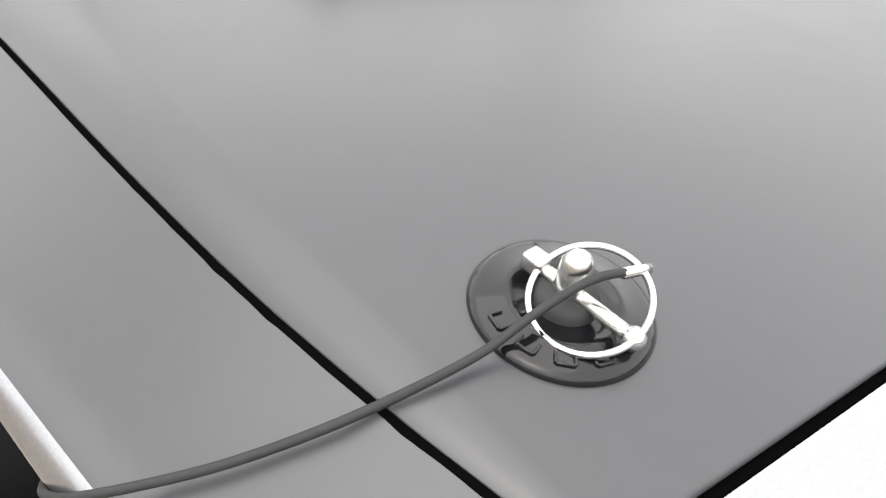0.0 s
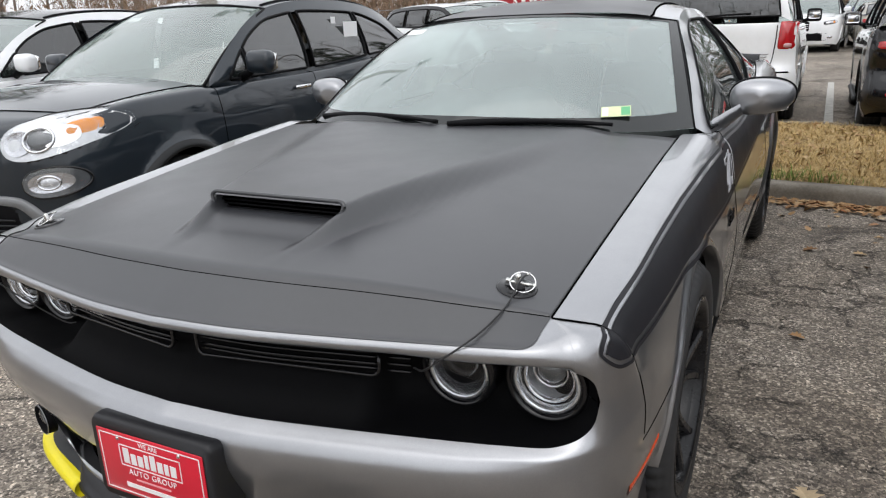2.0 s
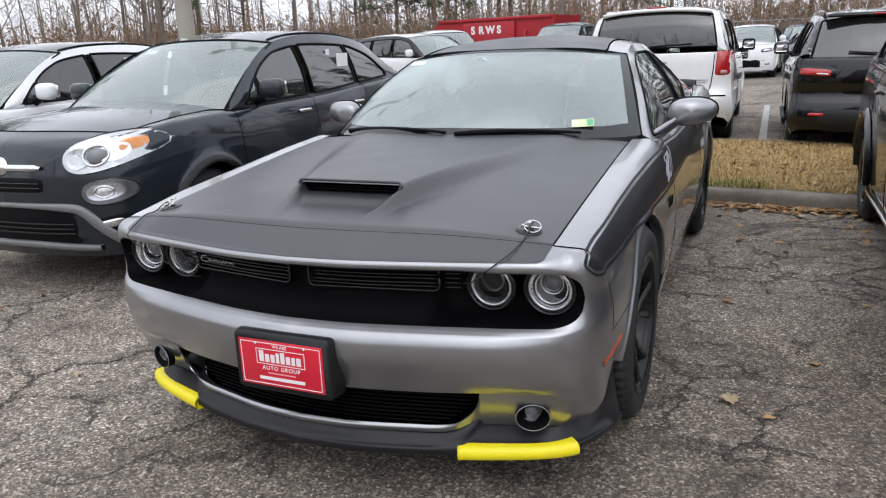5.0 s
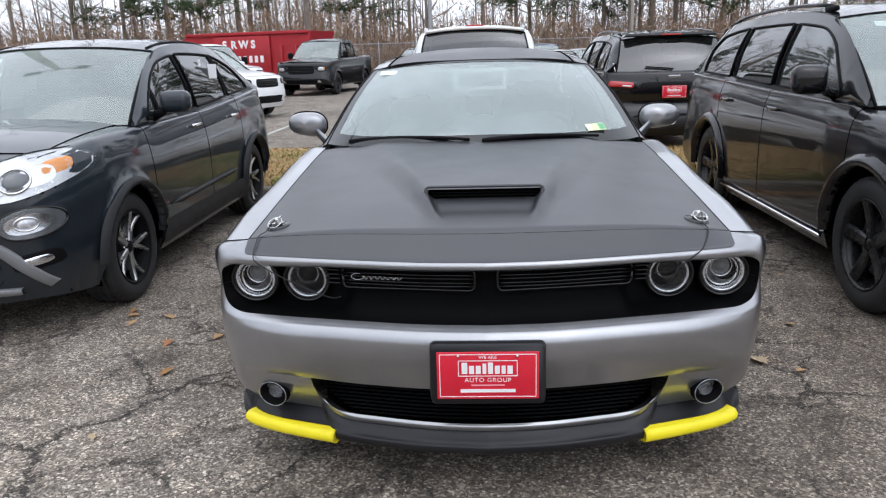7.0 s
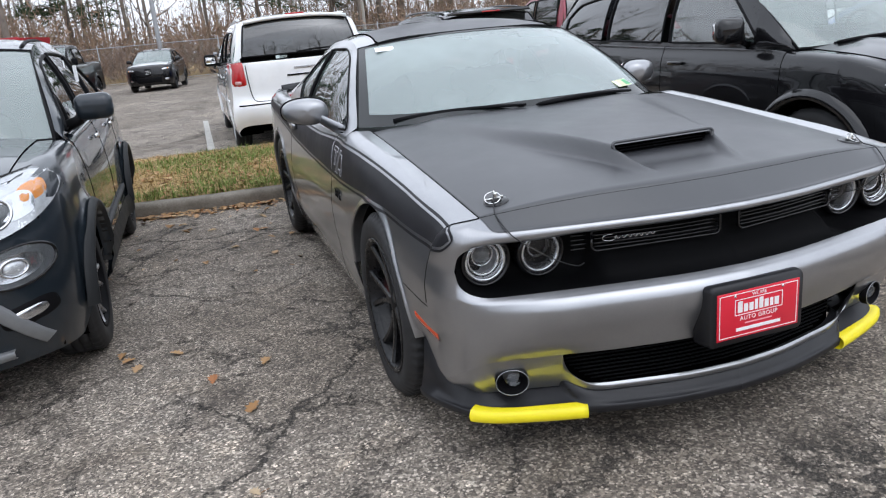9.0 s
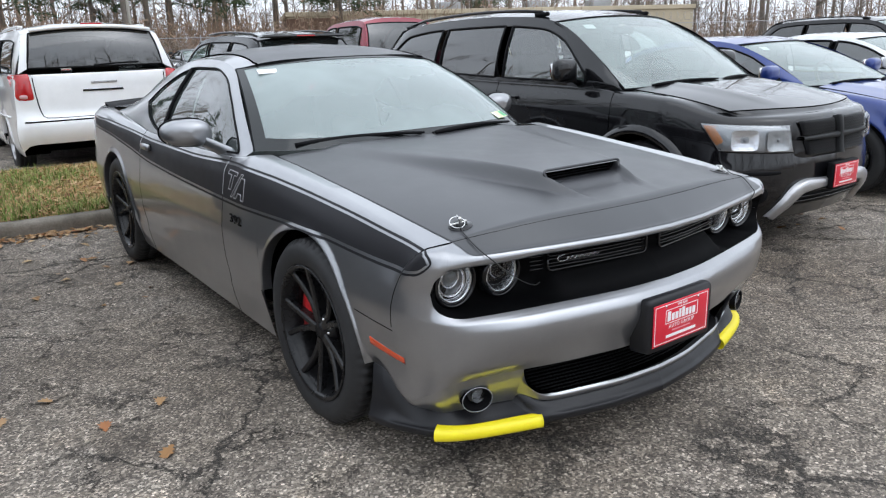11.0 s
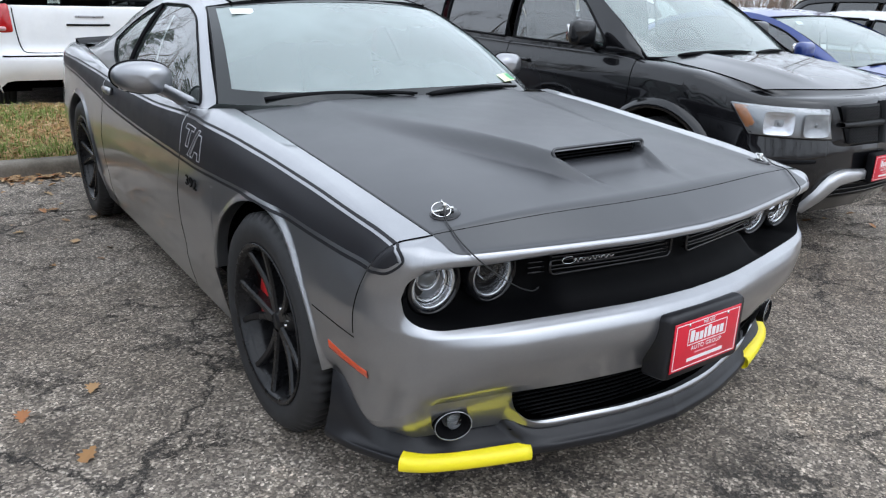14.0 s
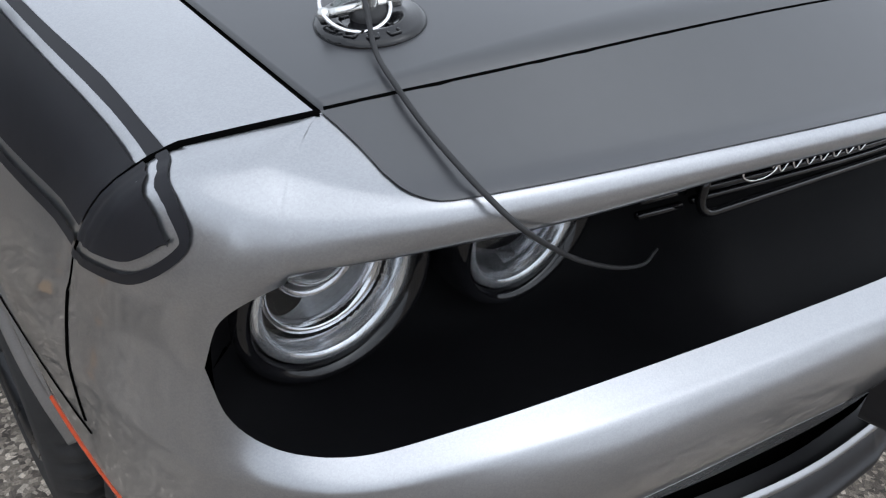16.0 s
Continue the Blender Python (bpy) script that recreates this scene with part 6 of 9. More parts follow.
# ---- other parked cars: one builder, shaped by a table of sizes ----
class Shell:
    """Lower body, hood, cabin and glass of a car; nose at y = 0, tail at y = L, wheels on z = 0."""

    def __init__(self, k):
        self.k = k
        hw, L = k["hw"], k["L"]
        nd, td = k["nose"], k["tail"]
        self.plan = [(0, 0), (0.35 * hw, nd * 0.06), (0.62 * hw, nd * 0.22), (0.82 * hw, nd * 0.55), (0.93 * hw, nd * 1.0), (0.98 * hw, nd * 1.7), (hw, k["af"]), (hw, (k["af"] + k["ar"]) / 2), (hw, k["ar"]),
                     (0.985 * hw, L - td * 1.3), (0.94 * hw, L - td * 0.6), (0.80 * hw, L - td * 0.2), (0.4 * hw, L - td * 0.03), (0, L)]
        self.fine = through_points(self.plan, 500)
        self.arc = np.concatenate([[0], np.cumsum([(b - a).length for a, b in zip(self.fine, self.fine[1:])])])
        self.belt = spline(k["belt"])
        self.s_nose = self.find(lambda p: p.x > 0.80 * hw)
        self.s_side = self.find(lambda p: p.y > nd * 2.0)
        self.s_rear0 = self.find(lambda p: p.y > L - td * 1.6)
        self.s_rear1 = self.find(lambda p: p.y > L - td * 0.25)
        self.hood_edge = spline(k["hood"])
        self.memo = {}

    def find(self, fn):
        return next(float(a) for a, p in zip(self.arc, self.fine) if fn(p))

    def at(self, s):
        i = min(max(int(np.searchsorted(self.arc, s, "right")) - 1, 0), len(self.fine) - 2)
        f = (s - self.arc[i]) / (self.arc[i + 1] - self.arc[i])
        p = self.fine[i].lerp(self.fine[i + 1], float(f))
        t = (self.fine[min(len(self.fine) - 1, i + 4)] - self.fine[max(0, i - 3)]).normalized()
        return p, Vector((t.y, -t.x))

    def top(self, s, p):
        k = self.k
        hx, y0 = k["hoodx"], k["hood"][0][0]
        yc = k["cowl"]
        if s <= self.s_nose:
            x = hx * s / self.s_nose
            y = y0 + k["hoodbow"] * (x / hx) ** 2
            return Vector((x, y, self.hood_z(x, y)))
        yh = y0 + k["hoodbow"]
        if p.y < yc:
            a = self.at(self.s_nose)[0].y
            y = yh + (max(p.y, a) - a) * (yc - yh) / (yc - a)
            return Vector((hx, y, self.hood_edge(y)))
        L, td = k["L"], k["tail"]
        bx = k["beltx"]
        f = smooth01(yc, yc + 0.25, p.y)
        q = Vector((lerp(hx, bx, f), p.y, lerp(self.hood_edge(yc), self.belt(p.y), f)))
        if s > self.s_rear0:
            g = min(1.0, (s - self.s_rear0) / (self.s_rear1 - self.s_rear0))
            ye = k["deck_y"]
            q = Vector((q.x * min(1.0, p.x / (0.93 * k["hw"])), lerp(q.y, min(q.y, ye), smooth01(0, 1, g)), q.z))
        return q

    def hood_z(self, x, y):
        k = self.k
        return self.hood_edge(y) + k["crown"] * (1 - min(1.0, abs(x) / k["hoodx"]) ** 2.6)

    def column(self, s, per=3):
        key = round(s, 4)
        if key in self.memo:
            return self.memo[key]
        k = self.k
        p, n = self.at(s)
        t = self.top(s, p)
        zt = t.z
        fr = 1 - smooth01(self.s_nose * 0.9, self.s_side, s)
        re = smooth01(self.s_rear0, self.s_rear1, s)
        d_top = max(0.05, (Vector((p.x, p.y)) - Vector((t.x, t.y))).dot(n))
        sh = k.get("shoulder", 0.10)
        side = [(min(0.6 * d_top, 0.10), zt - 0.004), (0.045, zt - 0.03), (0.014, zt - sh), (0.0, lerp(zt, 0.45, 0.55)), (0.002, 0.47), (0.012, 0.33), (0.045, k["sill"])]
        m = [tuple(lerp(a, b, fr) for a, b in zip(q, r)) for q, r in zip(side, k["front"])]
        m = [tuple(lerp(a, b, re) for a, b in zip(q, r)) for q, r in zip(m, k["rear"])]
        q = [Vector((a, b, 0)) for a, b in m]
        q = [2 * q[0] - q[1], *q, 2 * q[-1] - q[-2]]
        line = []
        for i in range(1, len(q) - 2):
            for j in range(per):
                u = j / per
                line.append(0.5 * (2 * q[i] + (q[i + 1] - q[i - 1]) * u + (2 * q[i - 1] - 5 * q[i] + 4 * q[i + 1] - q[i + 2]) * u * u + (3 * q[i] - q[i - 1] - 3 * q[i + 1] + q[i + 2]) * u ** 3))
        line.append(q[-2])
        line = [(v.x, v.y) for v in line]
        low = None
        r = k["arch"]
        for ax in (k["af"], k["ar"]):
            if abs(p.y - ax) < r and fr < 0.9 and re < 0.9:
                low = k["wr"] + math.sqrt(r * r - (p.y - ax) ** 2)
        if low is not None:
            zs, ds = np.array([b for a, b in line])[::-1], np.array([a for a, b in line])[::-1]
            base, pivot = line[-1][1], min(zt - 0.04, k["wr"] + r + 0.06)
            out = []
            for d, z in line:
                if z < pivot:
                    z = pivot - (pivot - z) * (pivot - low) / (pivot - base)
                    d = float(np.interp(z, zs, ds)) * smooth01(0.2, 0.5, z) - k.get("flare", 0.02) * smooth01(0, 1, max(0.0, 1 - (z - low) / 0.09))
                out.append((d, z))
            line = out
        pts = [Vector((p.x - n.x * d, p.y - n.y * d, z)) for d, z in line]
        pts = [t.lerp(pts[0], u / 3) for u in range(3)] + pts
        self.memo[key] = (pts, low, n)
        return self.memo[key]

    def panel(self, s0, s1, step=0.06):
        ss = list(np.linspace(s0, s1, max(2, int((s1 - s0) / step) + 1)))
        k = self.k
        for ax in (k["af"], k["ar"]):
            a, b = self.find(lambda p: p.y > ax - k["arch"]), self.find(lambda p: p.y > ax + k["arch"])
            ss += [lerp(a, b, (1 - math.cos(math.pi * i / 18)) / 2) for i in range(19) if s0 < lerp(a, b, (1 - math.cos(math.pi * i / 18)) / 2) < s1]
        ss = sorted(set(round(v, 5) for v in ss))
        bm = bmesh.new()
        cols = [self.column(s) for s in ss]
        grid_into(bm, [c[0] for c in cols])
        lip = [[c[0][-1], c[0][-1] - Vector((c[2].x, c[2].y, 0)) * 0.05] for c in cols if c[1] is not None]
        if len(lip) > 1:
            grid_into(bm, lip)
        return clean(bm, 2e-5)

    def front(self, x, z, lift=0.0):
        """A point on the nose."""
        a, b = 0.0, self.s_side * 1.4
        for _ in range(26):
            m = (a + b) / 2
            q = self.on(m, z)
            if q.x < abs(x):
                a = m
            else:
                b = m
        n = self.at(a)[1]
        q = self.on(a, z)
        return Vector((x, q.y + n.y * lift, z))

    def on(self, s, z):
        line = self.column(s)[0]
        best = None
        for a, b in zip(line[3:], line[4:]):
            if (a.z - z) * (b.z - z) <= 0 and abs(a.z - b.z) > 1e-6:
                best = a.lerp(b, (z - a.z) / (b.z - a.z))
                break
        return best or min(line[3:], key=lambda q: abs(q.z - z))

    def side(self, y, z, lift=0.0, sx=1):
        s = self.find(lambda p: p.y >= y)
        q = self.on(s, z)
        return Vector((sx * (q.x + lift), q.y, z))

    def rearp(self, x, z, lift=0.0):
        a, b = self.s_rear0 * 0.97, float(self.arc[-1])
        for _ in range(26):
            m = (a + b) / 2
            if self.on(m, z).x > abs(x):
                a = m
            else:
                b = m
        return Vector((x, self.on(b, z).y + lift, z))


def blob(point, cx, cz, rx, rz, mat, name, parent, height=0.012, rot=0.0, sq=2.0, rings=5, label="", n=28, base=0.0):
    """A low rounded form laid on a skin: point(x, z, lift) gives the skin; a negative height makes a hollow bowl."""
    bm = bmesh.new()
    rows = []
    c, s = math.cos(radians(rot)), math.sin(radians(rot))
    for i in range(n):
        a = 2 * math.pi * i / n
        ca, sa = math.cos(a), math.sin(a)
        ca, sa = abs(ca) ** (2 / sq) * (1 if ca > 0 else -1), abs(sa) ** (2 / sq) * (1 if sa > 0 else -1)
        row = []
        for j in range(rings + 1):
            t = j / rings
            u, v = rx * ca * (1 - t), rz * sa * (1 - t)
            lift = base + (height * math.sqrt(max(0.0, 1 - (1 - t) ** 2)) if height > 0 else -height * (1 - t) ** 2)
            row.append(point(cx + u * c - v * s, cz + u * s + v * c, lift))
        rows.append(row)
    grid_into(bm, rows, close_u=True)
    bmesh.ops.remove_doubles(bm, verts=bm.verts, dist=1e-5)
    bmesh.ops.recalc_face_normals(bm, faces=bm.faces)
    return part(name, bm, mat, parent, label)


def band_on(point, line, w, lift, mat, name, parent, label="", n=26):
    """A flat moulded band along a line of (x, z) on a skin; w: its width at each point of the line."""
    mid = through_points(line, n)
    ws = np.interp(np.linspace(0, 1, len(mid)), np.linspace(0, 1, len(w)), w)
    rows = []
    for i, q in enumerate(mid):
        d = (mid[min(i + 1, len(mid) - 1)] - mid[max(i - 1, 0)])
        d = Vector((d.x, d.y)).normalized()
        row = []
        for f, l in ((-0.5, 0.0), (-0.46, 0.75), (-0.36, 1.0), (0.36, 1.0), (0.46, 0.75), (0.5, 0.0)):
            row.append(point(q.x - d.y * f * ws[i], q.y + d.x * f * ws[i], 0.002 + lift * l))
        rows.append(row)
    return part(name, facing(grid(rows), (0, -1, 0)), mat, parent, label)


def quad_on(point, quad, base, height, mat, name, parent, label="", nu=17, nv=9, edge=0.10):
    """A four-cornered raised form on a skin: quad holds inner low, outer low, outer high, inner high."""
    rows = []
    for u in np.linspace(0, 1, nu):
        row = []
        for v in np.linspace(0, 1, nv):
            a = (lerp(quad[0][0], quad[1][0], u), lerp(quad[0][1], quad[1][1], u))
            b = (lerp(quad[3][0], quad[2][0], u), lerp(quad[3][1], quad[2][1], u))
            e = min(1.0, min(u, 1 - u) / edge) * min(1.0, min(v, 1 - v) / (edge * 1.5))
            row.append(point(lerp(a[0], b[0], v), lerp(a[1], b[1], v), base + height * math.sqrt(e)))
        rows.append(row)
    bm = grid(rows)
    bmesh.ops.recalc_face_normals(bm, faces=bm.faces)
    return part(name, bm, mat, parent, label)


def round_skin(sh, sx):
    """Points on a car's nose and flank by arc length and height."""
    def point(a, z, l=0.0):
        q, n = sh.on(a, z), sh.at(a)[1]
        return Vector((sx * (q.x + n.x * l), q.y + n.y * l, z))
    return point


def ring_on(point, cx, cz, rx, rz, r, mat, name, parent, lift=0.006, rot=0.0, sq=2.0, label=""):
    c, s = math.cos(radians(rot)), math.sin(radians(rot))
    pts = []
    for i in range(41):
        a = 2 * math.pi * i / 40
        ca, sa = math.cos(a), math.sin(a)
        ca, sa = abs(ca) ** (2 / sq) * (1 if ca > 0 else -1), abs(sa) ** (2 / sq) * (1 if sa > 0 else -1)
        u, v = rx * ca, rz * sa
        pts.append(point(cx + u * c - v * s, cz + u * s + v * c, lift))
    return part(name, tube_into(bmesh.new(), pts, r, 6, cap=False), mat, parent, label)


def build_car(name, label, k, paint_mat, m, detail=2, group=""):
    """A parked car from its table of sizes."""
    root = thing(name, label, "car", group)
    sh = Shell(k)
    S_end = float(sh.arc[-1])
    cuts = [0.0, sh.s_side, sh.find(lambda p: p.y > k["cowl"] + 0.12)]
    cuts += [sh.find(lambda p: p.y > y) for y in k["doors"]]
    cuts += [sh.s_rear0 * 0.5 + sh.s_rear1 * 0.5]
    names = ["front_bumper", "front_fender"] + ["door"] * len(k["doors"]) + ["rear_quarter"]
    step = 0.05 if detail > 1 else 0.12
    for sx in (1, -1):
        for nm, a, b in zip(names[1:], cuts[1:], cuts[2:]):
            bm = sh.panel(a, b, step)
            if sx < 0:
                flipped(bm)
            pn = part(nm, bm, paint_mat, root)
            if nm == "door" and detail > 0:
                y = sh.at(b)[0].y - 0.20
                z = k["handle_z"]
                h = sh.side(y, z, 0.02, sx)
                part("door_handle", box(h, (0.022, 0.17, 0.026), 0.009), k.get("handle", paint_mat), pn)
            if detail > 1 and nm != "front_fender":
                line = [q for q in sh.column(a)[0] if q.z > 0.25]
                part("panel_joint", tube([Vector((sx * (q.x - 0.001), q.y, q.z)) for q in line], 0.0035, 5), GAP, root)
    part("front_bumper", both(sh.panel(0, cuts[1], step * 0.7)), paint_mat, root)
    part("rear_bumper", both(sh.panel(cuts[-1], S_end, step * 0.7)), paint_mat, root)
    # hood
    hx, y0, yc = k["hoodx"], k["hood"][0][0], k["cowl"]
    rows = []
    for t in np.linspace(0, 1, 16):
        row = []
        for u in np.linspace(-1, 1, 25):
            x = hx * u
            y = lerp(y0 + k["hoodbow"] * u * u, yc + 0.10 * u * u, t)
            z = sh.hood_z(x, y) + 0.003
            for rx, rw, rh in k.get("creases", ()):
                z += rh * math.exp(-((abs(x) - rx - 0.08 * t) / rw) ** 2) * smooth01(0, 0.3, t)
            row.append(Vector((x, y, z)))
        rows.append(row)
    hood = part("hood", grid(rows, flip=True), k.get("hoodmat", paint_mat), root)
    part("hood_joint", tube([r + Vector((0, 0, -0.002)) for r in rows[0]], 0.004, 5), GAP, root)
    for j in (0, -1):
        part("hood_joint", tube([r[j] + Vector((0, 0, -0.002)) for r in rows], 0.0035, 5), GAP, root)
    # cabin
    rail = through_points(k["rail"], 160)

    def rail_pt(y):
        if y <= rail[0].y:
            return rail[0]
        for a, b in zip(rail, rail[1:]):
            if a.y <= y <= b.y:
                return a.lerp(b, (y - a.y) / max(1e-9, b.y - a.y))
        return rail[-1]

    def sp(y, z):
        r, b = rail_pt(y), Vector((k["beltx"] - 0.004, y, sh.belt(y)))
        f = min(1.1, max(-0.1, (z - b.z) / max(0.03, r.z - b.z)))
        return Vector((lerp(b.x, r.x, f) + k.get("tumble", 0.03) * math.sin(math.pi * min(1, max(0, f))), y, z))

    w_low, w_top = (lambda y: sh.belt(y) + k.get("sillglass", 0.03)), spline(k["wintop"])
    wins = k["wins"]
    y_first, y_last = wins[0][0], wins[-1][1]
    ya, yb = rail[0].y, rail[-1].y
    for sx in (1, -1):
        bm = bmesh.new()
        low_rows, up_rows = [], []
        ys = sorted(set(np.round(list(np.linspace(ya, yb, 50)) + [y_first, y_last, y_first + 0.02, y_first + 0.05, y_last - 0.02], 4)))
        for y in ys:
            r, b = rail_pt(y), sh.belt(y)
            if y_first <= y <= y_last:
                a = w_low(y)
                c = min(max(w_top(y), a), r.z - 0.01)
            else:
                a = c = min(w_low(y), r.z - 0.005) if y < y_first else min(r.z, max(w_low(y), w_top(min(max(y, y_first), y_last))))
            low_rows.append([sp(y, lerp(b, a, t)) for t in np.linspace(0, 1, 3)])
            up_rows.append([sp(y, lerp(c, r.z, t)) for t in np.linspace(0, 1, 5)])
        grid_into(bm, low_rows)
        grid_into(bm, up_rows)
        clean(bm)
        if sx < 0:
            flipped(bm)
        part("window_frame", bm, k.get("frame", paint_mat), root)
        for i, (a, b) in enumerate(wins):
            rows = [[sp(y, lerp(w_low(y), min(max(w_top(y), w_low(y)), rail_pt(y).z - 0.01), t)) - Vector((0.006, 0, 0)) for t in np.linspace(0, 1, 5)] for y in np.linspace(a, b, 14)]
            bm = grid(rows)
            if sx < 0:
                flipped(bm)
            part("side_window", facing(bm, (sx, 0, 0)), SIDEGLASS if i == 0 else k.get("rearglass", PRIVACY), root)
            loop = [r[0] for r in rows] + [q for q in rows[-1][1:]] + [r[-1] for r in rows[::-1]] + [q for q in rows[0][::-1]]
            part("window_seal", tube([Vector((sx * (q.x + 0.006), q.y, q.z)) for q in loop], 0.010 if detail > 0 else 0.014, 5), k.get("seal", DARK), root)
    # windscreen, roof, rear glass
    wb, wtop = k["ws_base"], k["ws_top"]

    def glass_grid(a, b, bow, m1=25, m2=9):
        rows = []
        for u in np.linspace(-1, 1, m1):
            p = Vector((a[0] * u, a[1] + a[3] * abs(u) ** 2.2, a[2] - a[4] * abs(u) ** 2.4))
            q = Vector((b[0] * u, b[1] + b[3] * abs(u) ** 2.2, b[2] - b[4] * abs(u) ** 2.4))
            rows.append([p.lerp(q, v) + Vector((0, bow[0], bow[1])) * math.sin(math.pi * v) for v in np.linspace(0, 1, m2)])
        return rows
    ws = glass_grid(wb, wtop, (-0.02, 0.03))
    g = part("windscreen", facing(grid(ws), (0, -1, 0.6)), k.get("wsmat", CLEARSCREEN), root)
    g.visible_shadow = False
    for line in ([r[0] for r in ws], [r[-1] for r in ws], ws[0], ws[-1]):
        part("screen_seal", tube(line, 0.010, 5), DARK, root)
    rt = k["roof_end"]
    rows = []
    for v in np.linspace(0, 1, 14):
        row = []
        for u in np.linspace(-1, 1, 17):
            y = lerp(wtop[1] + wtop[3] * abs(u) ** 2.2, rt[1] + rt[3] * abs(u) ** 2.2, v)
            r = rail_pt(y)
            x = u * r.x
            zc = spline(k["roofline"])(y)
            row.append(Vector((x, y, lerp(zc, r.z, abs(u) ** 3.0))))
        rows.append(row)
    part("roof", grid(rows, flip=True), k.get("roofmat", paint_mat), root)
    rg = glass_grid(k["rg_top"], k["rg_base"], (0.03, 0.02), 17, 7)
    part("rear_window", facing(grid(rg), (0, 1, 0.3)), k.get("rearglass", PRIVACY), root)
    part("rear_seal", tube([r[0] for r in rg] + rg[-1][1:] + [r[-1] for r in rg[::-1]][1:] + rg[0][::-1][1:], 0.012, 5), DARK, root)
    edge = [rows[-1][i] for i in range(17)]
    part("tailgate_top", facing(grid([[edge[i], rg[i][0]] for i in range(17)]), (0, 1, 0.4)), k.get("roofmat", paint_mat), root)
    for sx in (1, -1):
        i0 = next(i for i, q in enumerate(rail) if q.y >= rt[1] + rt[3])
        idx = [round(lerp(i0, len(rail) - 1, v)) for v in np.linspace(0, 1, 7)]
        side = rg[-1] if sx > 0 else rg[0]
        fill = [[Vector((sx * rail[i].x, rail[i].y, rail[i].z)), q + Vector((0, -0.003, 0))] for i, q in zip(idx, side)]
        part("rear_pillar", facing(grid(fill), (sx * 0.3, 1, 0.2)), paint_mat, root)
    if "deck" in k:
        (xa, y_a, z_a), (xb, y_b, z_b) = k["deck"]
        rows = [[Vector((lerp(xa, xb, v) * u, lerp(y_a, y_b, v), lerp(z_a, z_b, v) + 0.015 * (1 - u * u))) for v in np.linspace(0, 1, 5)] for u in np.linspace(-1, 1, 13)]
        part("boot_lid", facing(grid(rows), (0, 0, 1)), k.get("deckmat", paint_mat), root)
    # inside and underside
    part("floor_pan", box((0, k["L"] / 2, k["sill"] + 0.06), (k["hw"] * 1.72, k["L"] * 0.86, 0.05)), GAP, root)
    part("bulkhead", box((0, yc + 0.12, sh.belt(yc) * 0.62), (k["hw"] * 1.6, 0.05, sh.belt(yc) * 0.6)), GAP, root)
    part("dashboard", box((0, yc + 0.45, sh.belt(yc + 0.4) - 0.10), (k["hw"] * 1.5, 0.5, 0.16), 0.05), INTERIOR, root)
    if detail > 0:
        for x in (-0.38, 0.38):
            seat(root, x, k["seat_y"], k["seat_z"], k.get("seats", SEATMAT))
            seat(root, x, k["seat_y"] + 0.85, k["seat_z"], k.get("seats", SEATMAT))
        mm = Matrix.Translation((0.38, k["seat_y"] - 0.52, sh.belt(yc + 0.4) + 0.0)) @ Matrix.Rotation(radians(64), 4, "X")
        part("steering_wheel", tube_into(bmesh.new(), [mm @ Vector((0.185 * math.cos(a), 0.185 * math.sin(a), 0)) for a in np.linspace(0, 2 * math.pi, 25)], 0.015, 6, cap=False), DARK, root)
        part("rear_view_mirror", box((0, wtop[1] + 0.02, wtop[2] - 0.11), (0.24, 0.03, 0.07), 0.015), DARK, root)
        wipers(root, [(ws[3][0] + Vector((0, -0.02, 0.02)), ws[12][0] + Vector((0, -0.02, 0.03)), 0.01), (ws[13][0] + Vector((0, -0.02, 0.02)), ws[20][0] + Vector((0, -0.02, 0.03)), 0.01)], DARK)
        card = ws[3][7].lerp(ws[4][7], 0.5)
        part("price_card", box((0, 0, 0), (0.11, 0.002, 0.05), 0, Matrix.Translation(card + Vector((0.02, 0.01, -0.01))) @ Matrix.Rotation(radians(-55), 4, "X")), PAPER, root, smooth=False)
    # mirrors
    my, mz = k["mirror"]
    for sx in (1, -1):
        mo = new("wing_mirror")
        mo.parent = root
        bx = sp(my, mz).x
        bm = box((sx * (bx + 0.16), my, mz + 0.06), (0.20, 0.11, k.get("mirror_h", 0.145)), 0.045, segs=3)
        part("mirror_shell", bm, k.get("mirmat", paint_mat), mo)
        part("mirror_arm", tube([(sx * (bx - 0.02), my + 0.01, mz - 0.04), (sx * (bx + 0.06), my, mz - 0.01), (sx * (bx + 0.10), my, mz + 0.03)], [0.035, 0.028, 0.026], 8), k.get("armmat", DARK), mo)
        part("mirror_glass", box((sx * (bx + 0.16), my + 0.054, mz + 0.06), (0.16, 0.006, 0.11), 0.02), CHROME, mo)
    # wheels
    for sx in (1, -1):
        for ax in (k["af"], k["ar"]):
            mm = Matrix.Translation((sx * (k["hw"] - 0.135), ax, k["wr"])) @ Matrix.Rotation(radians(90 * sx), 4, "Y") @ Matrix.Rotation(radians(k.get("turn", 12)), 4, "Z")
            build_wheel("wheel", mm, k["wr"], k.get("ww", 0.225), k["rim"], k["style"], root, spokes=k.get("spokes", 5))
            liner(root, ax, sx, k["hw"], k["arch"] + 0.01, k["wr"])
    if "build" in k:
        k["build"](root, sh, k, paint_mat, sp, rail_pt)
    root.matrix_world = m
    return root


STYLE_SPLIT = dict(face=DARK, spoke=ALLOY, pair=((0.16, 0.10), (-0.16, -0.10)), w0=0.016, w1=0.012, root=0.3, dish=0.02, nuts=STEEL)
STYLE_BLACK = dict(face=RIM, pair=((0.0, 0.0),), w0=0.035, w1=0.045, root=1.0, dish=0.02)
STYLE_SILVER = dict(face=ALLOY, pair=((0.0, 0.0),), w0=0.03, w1=0.04, root=1.0, dish=0.02)


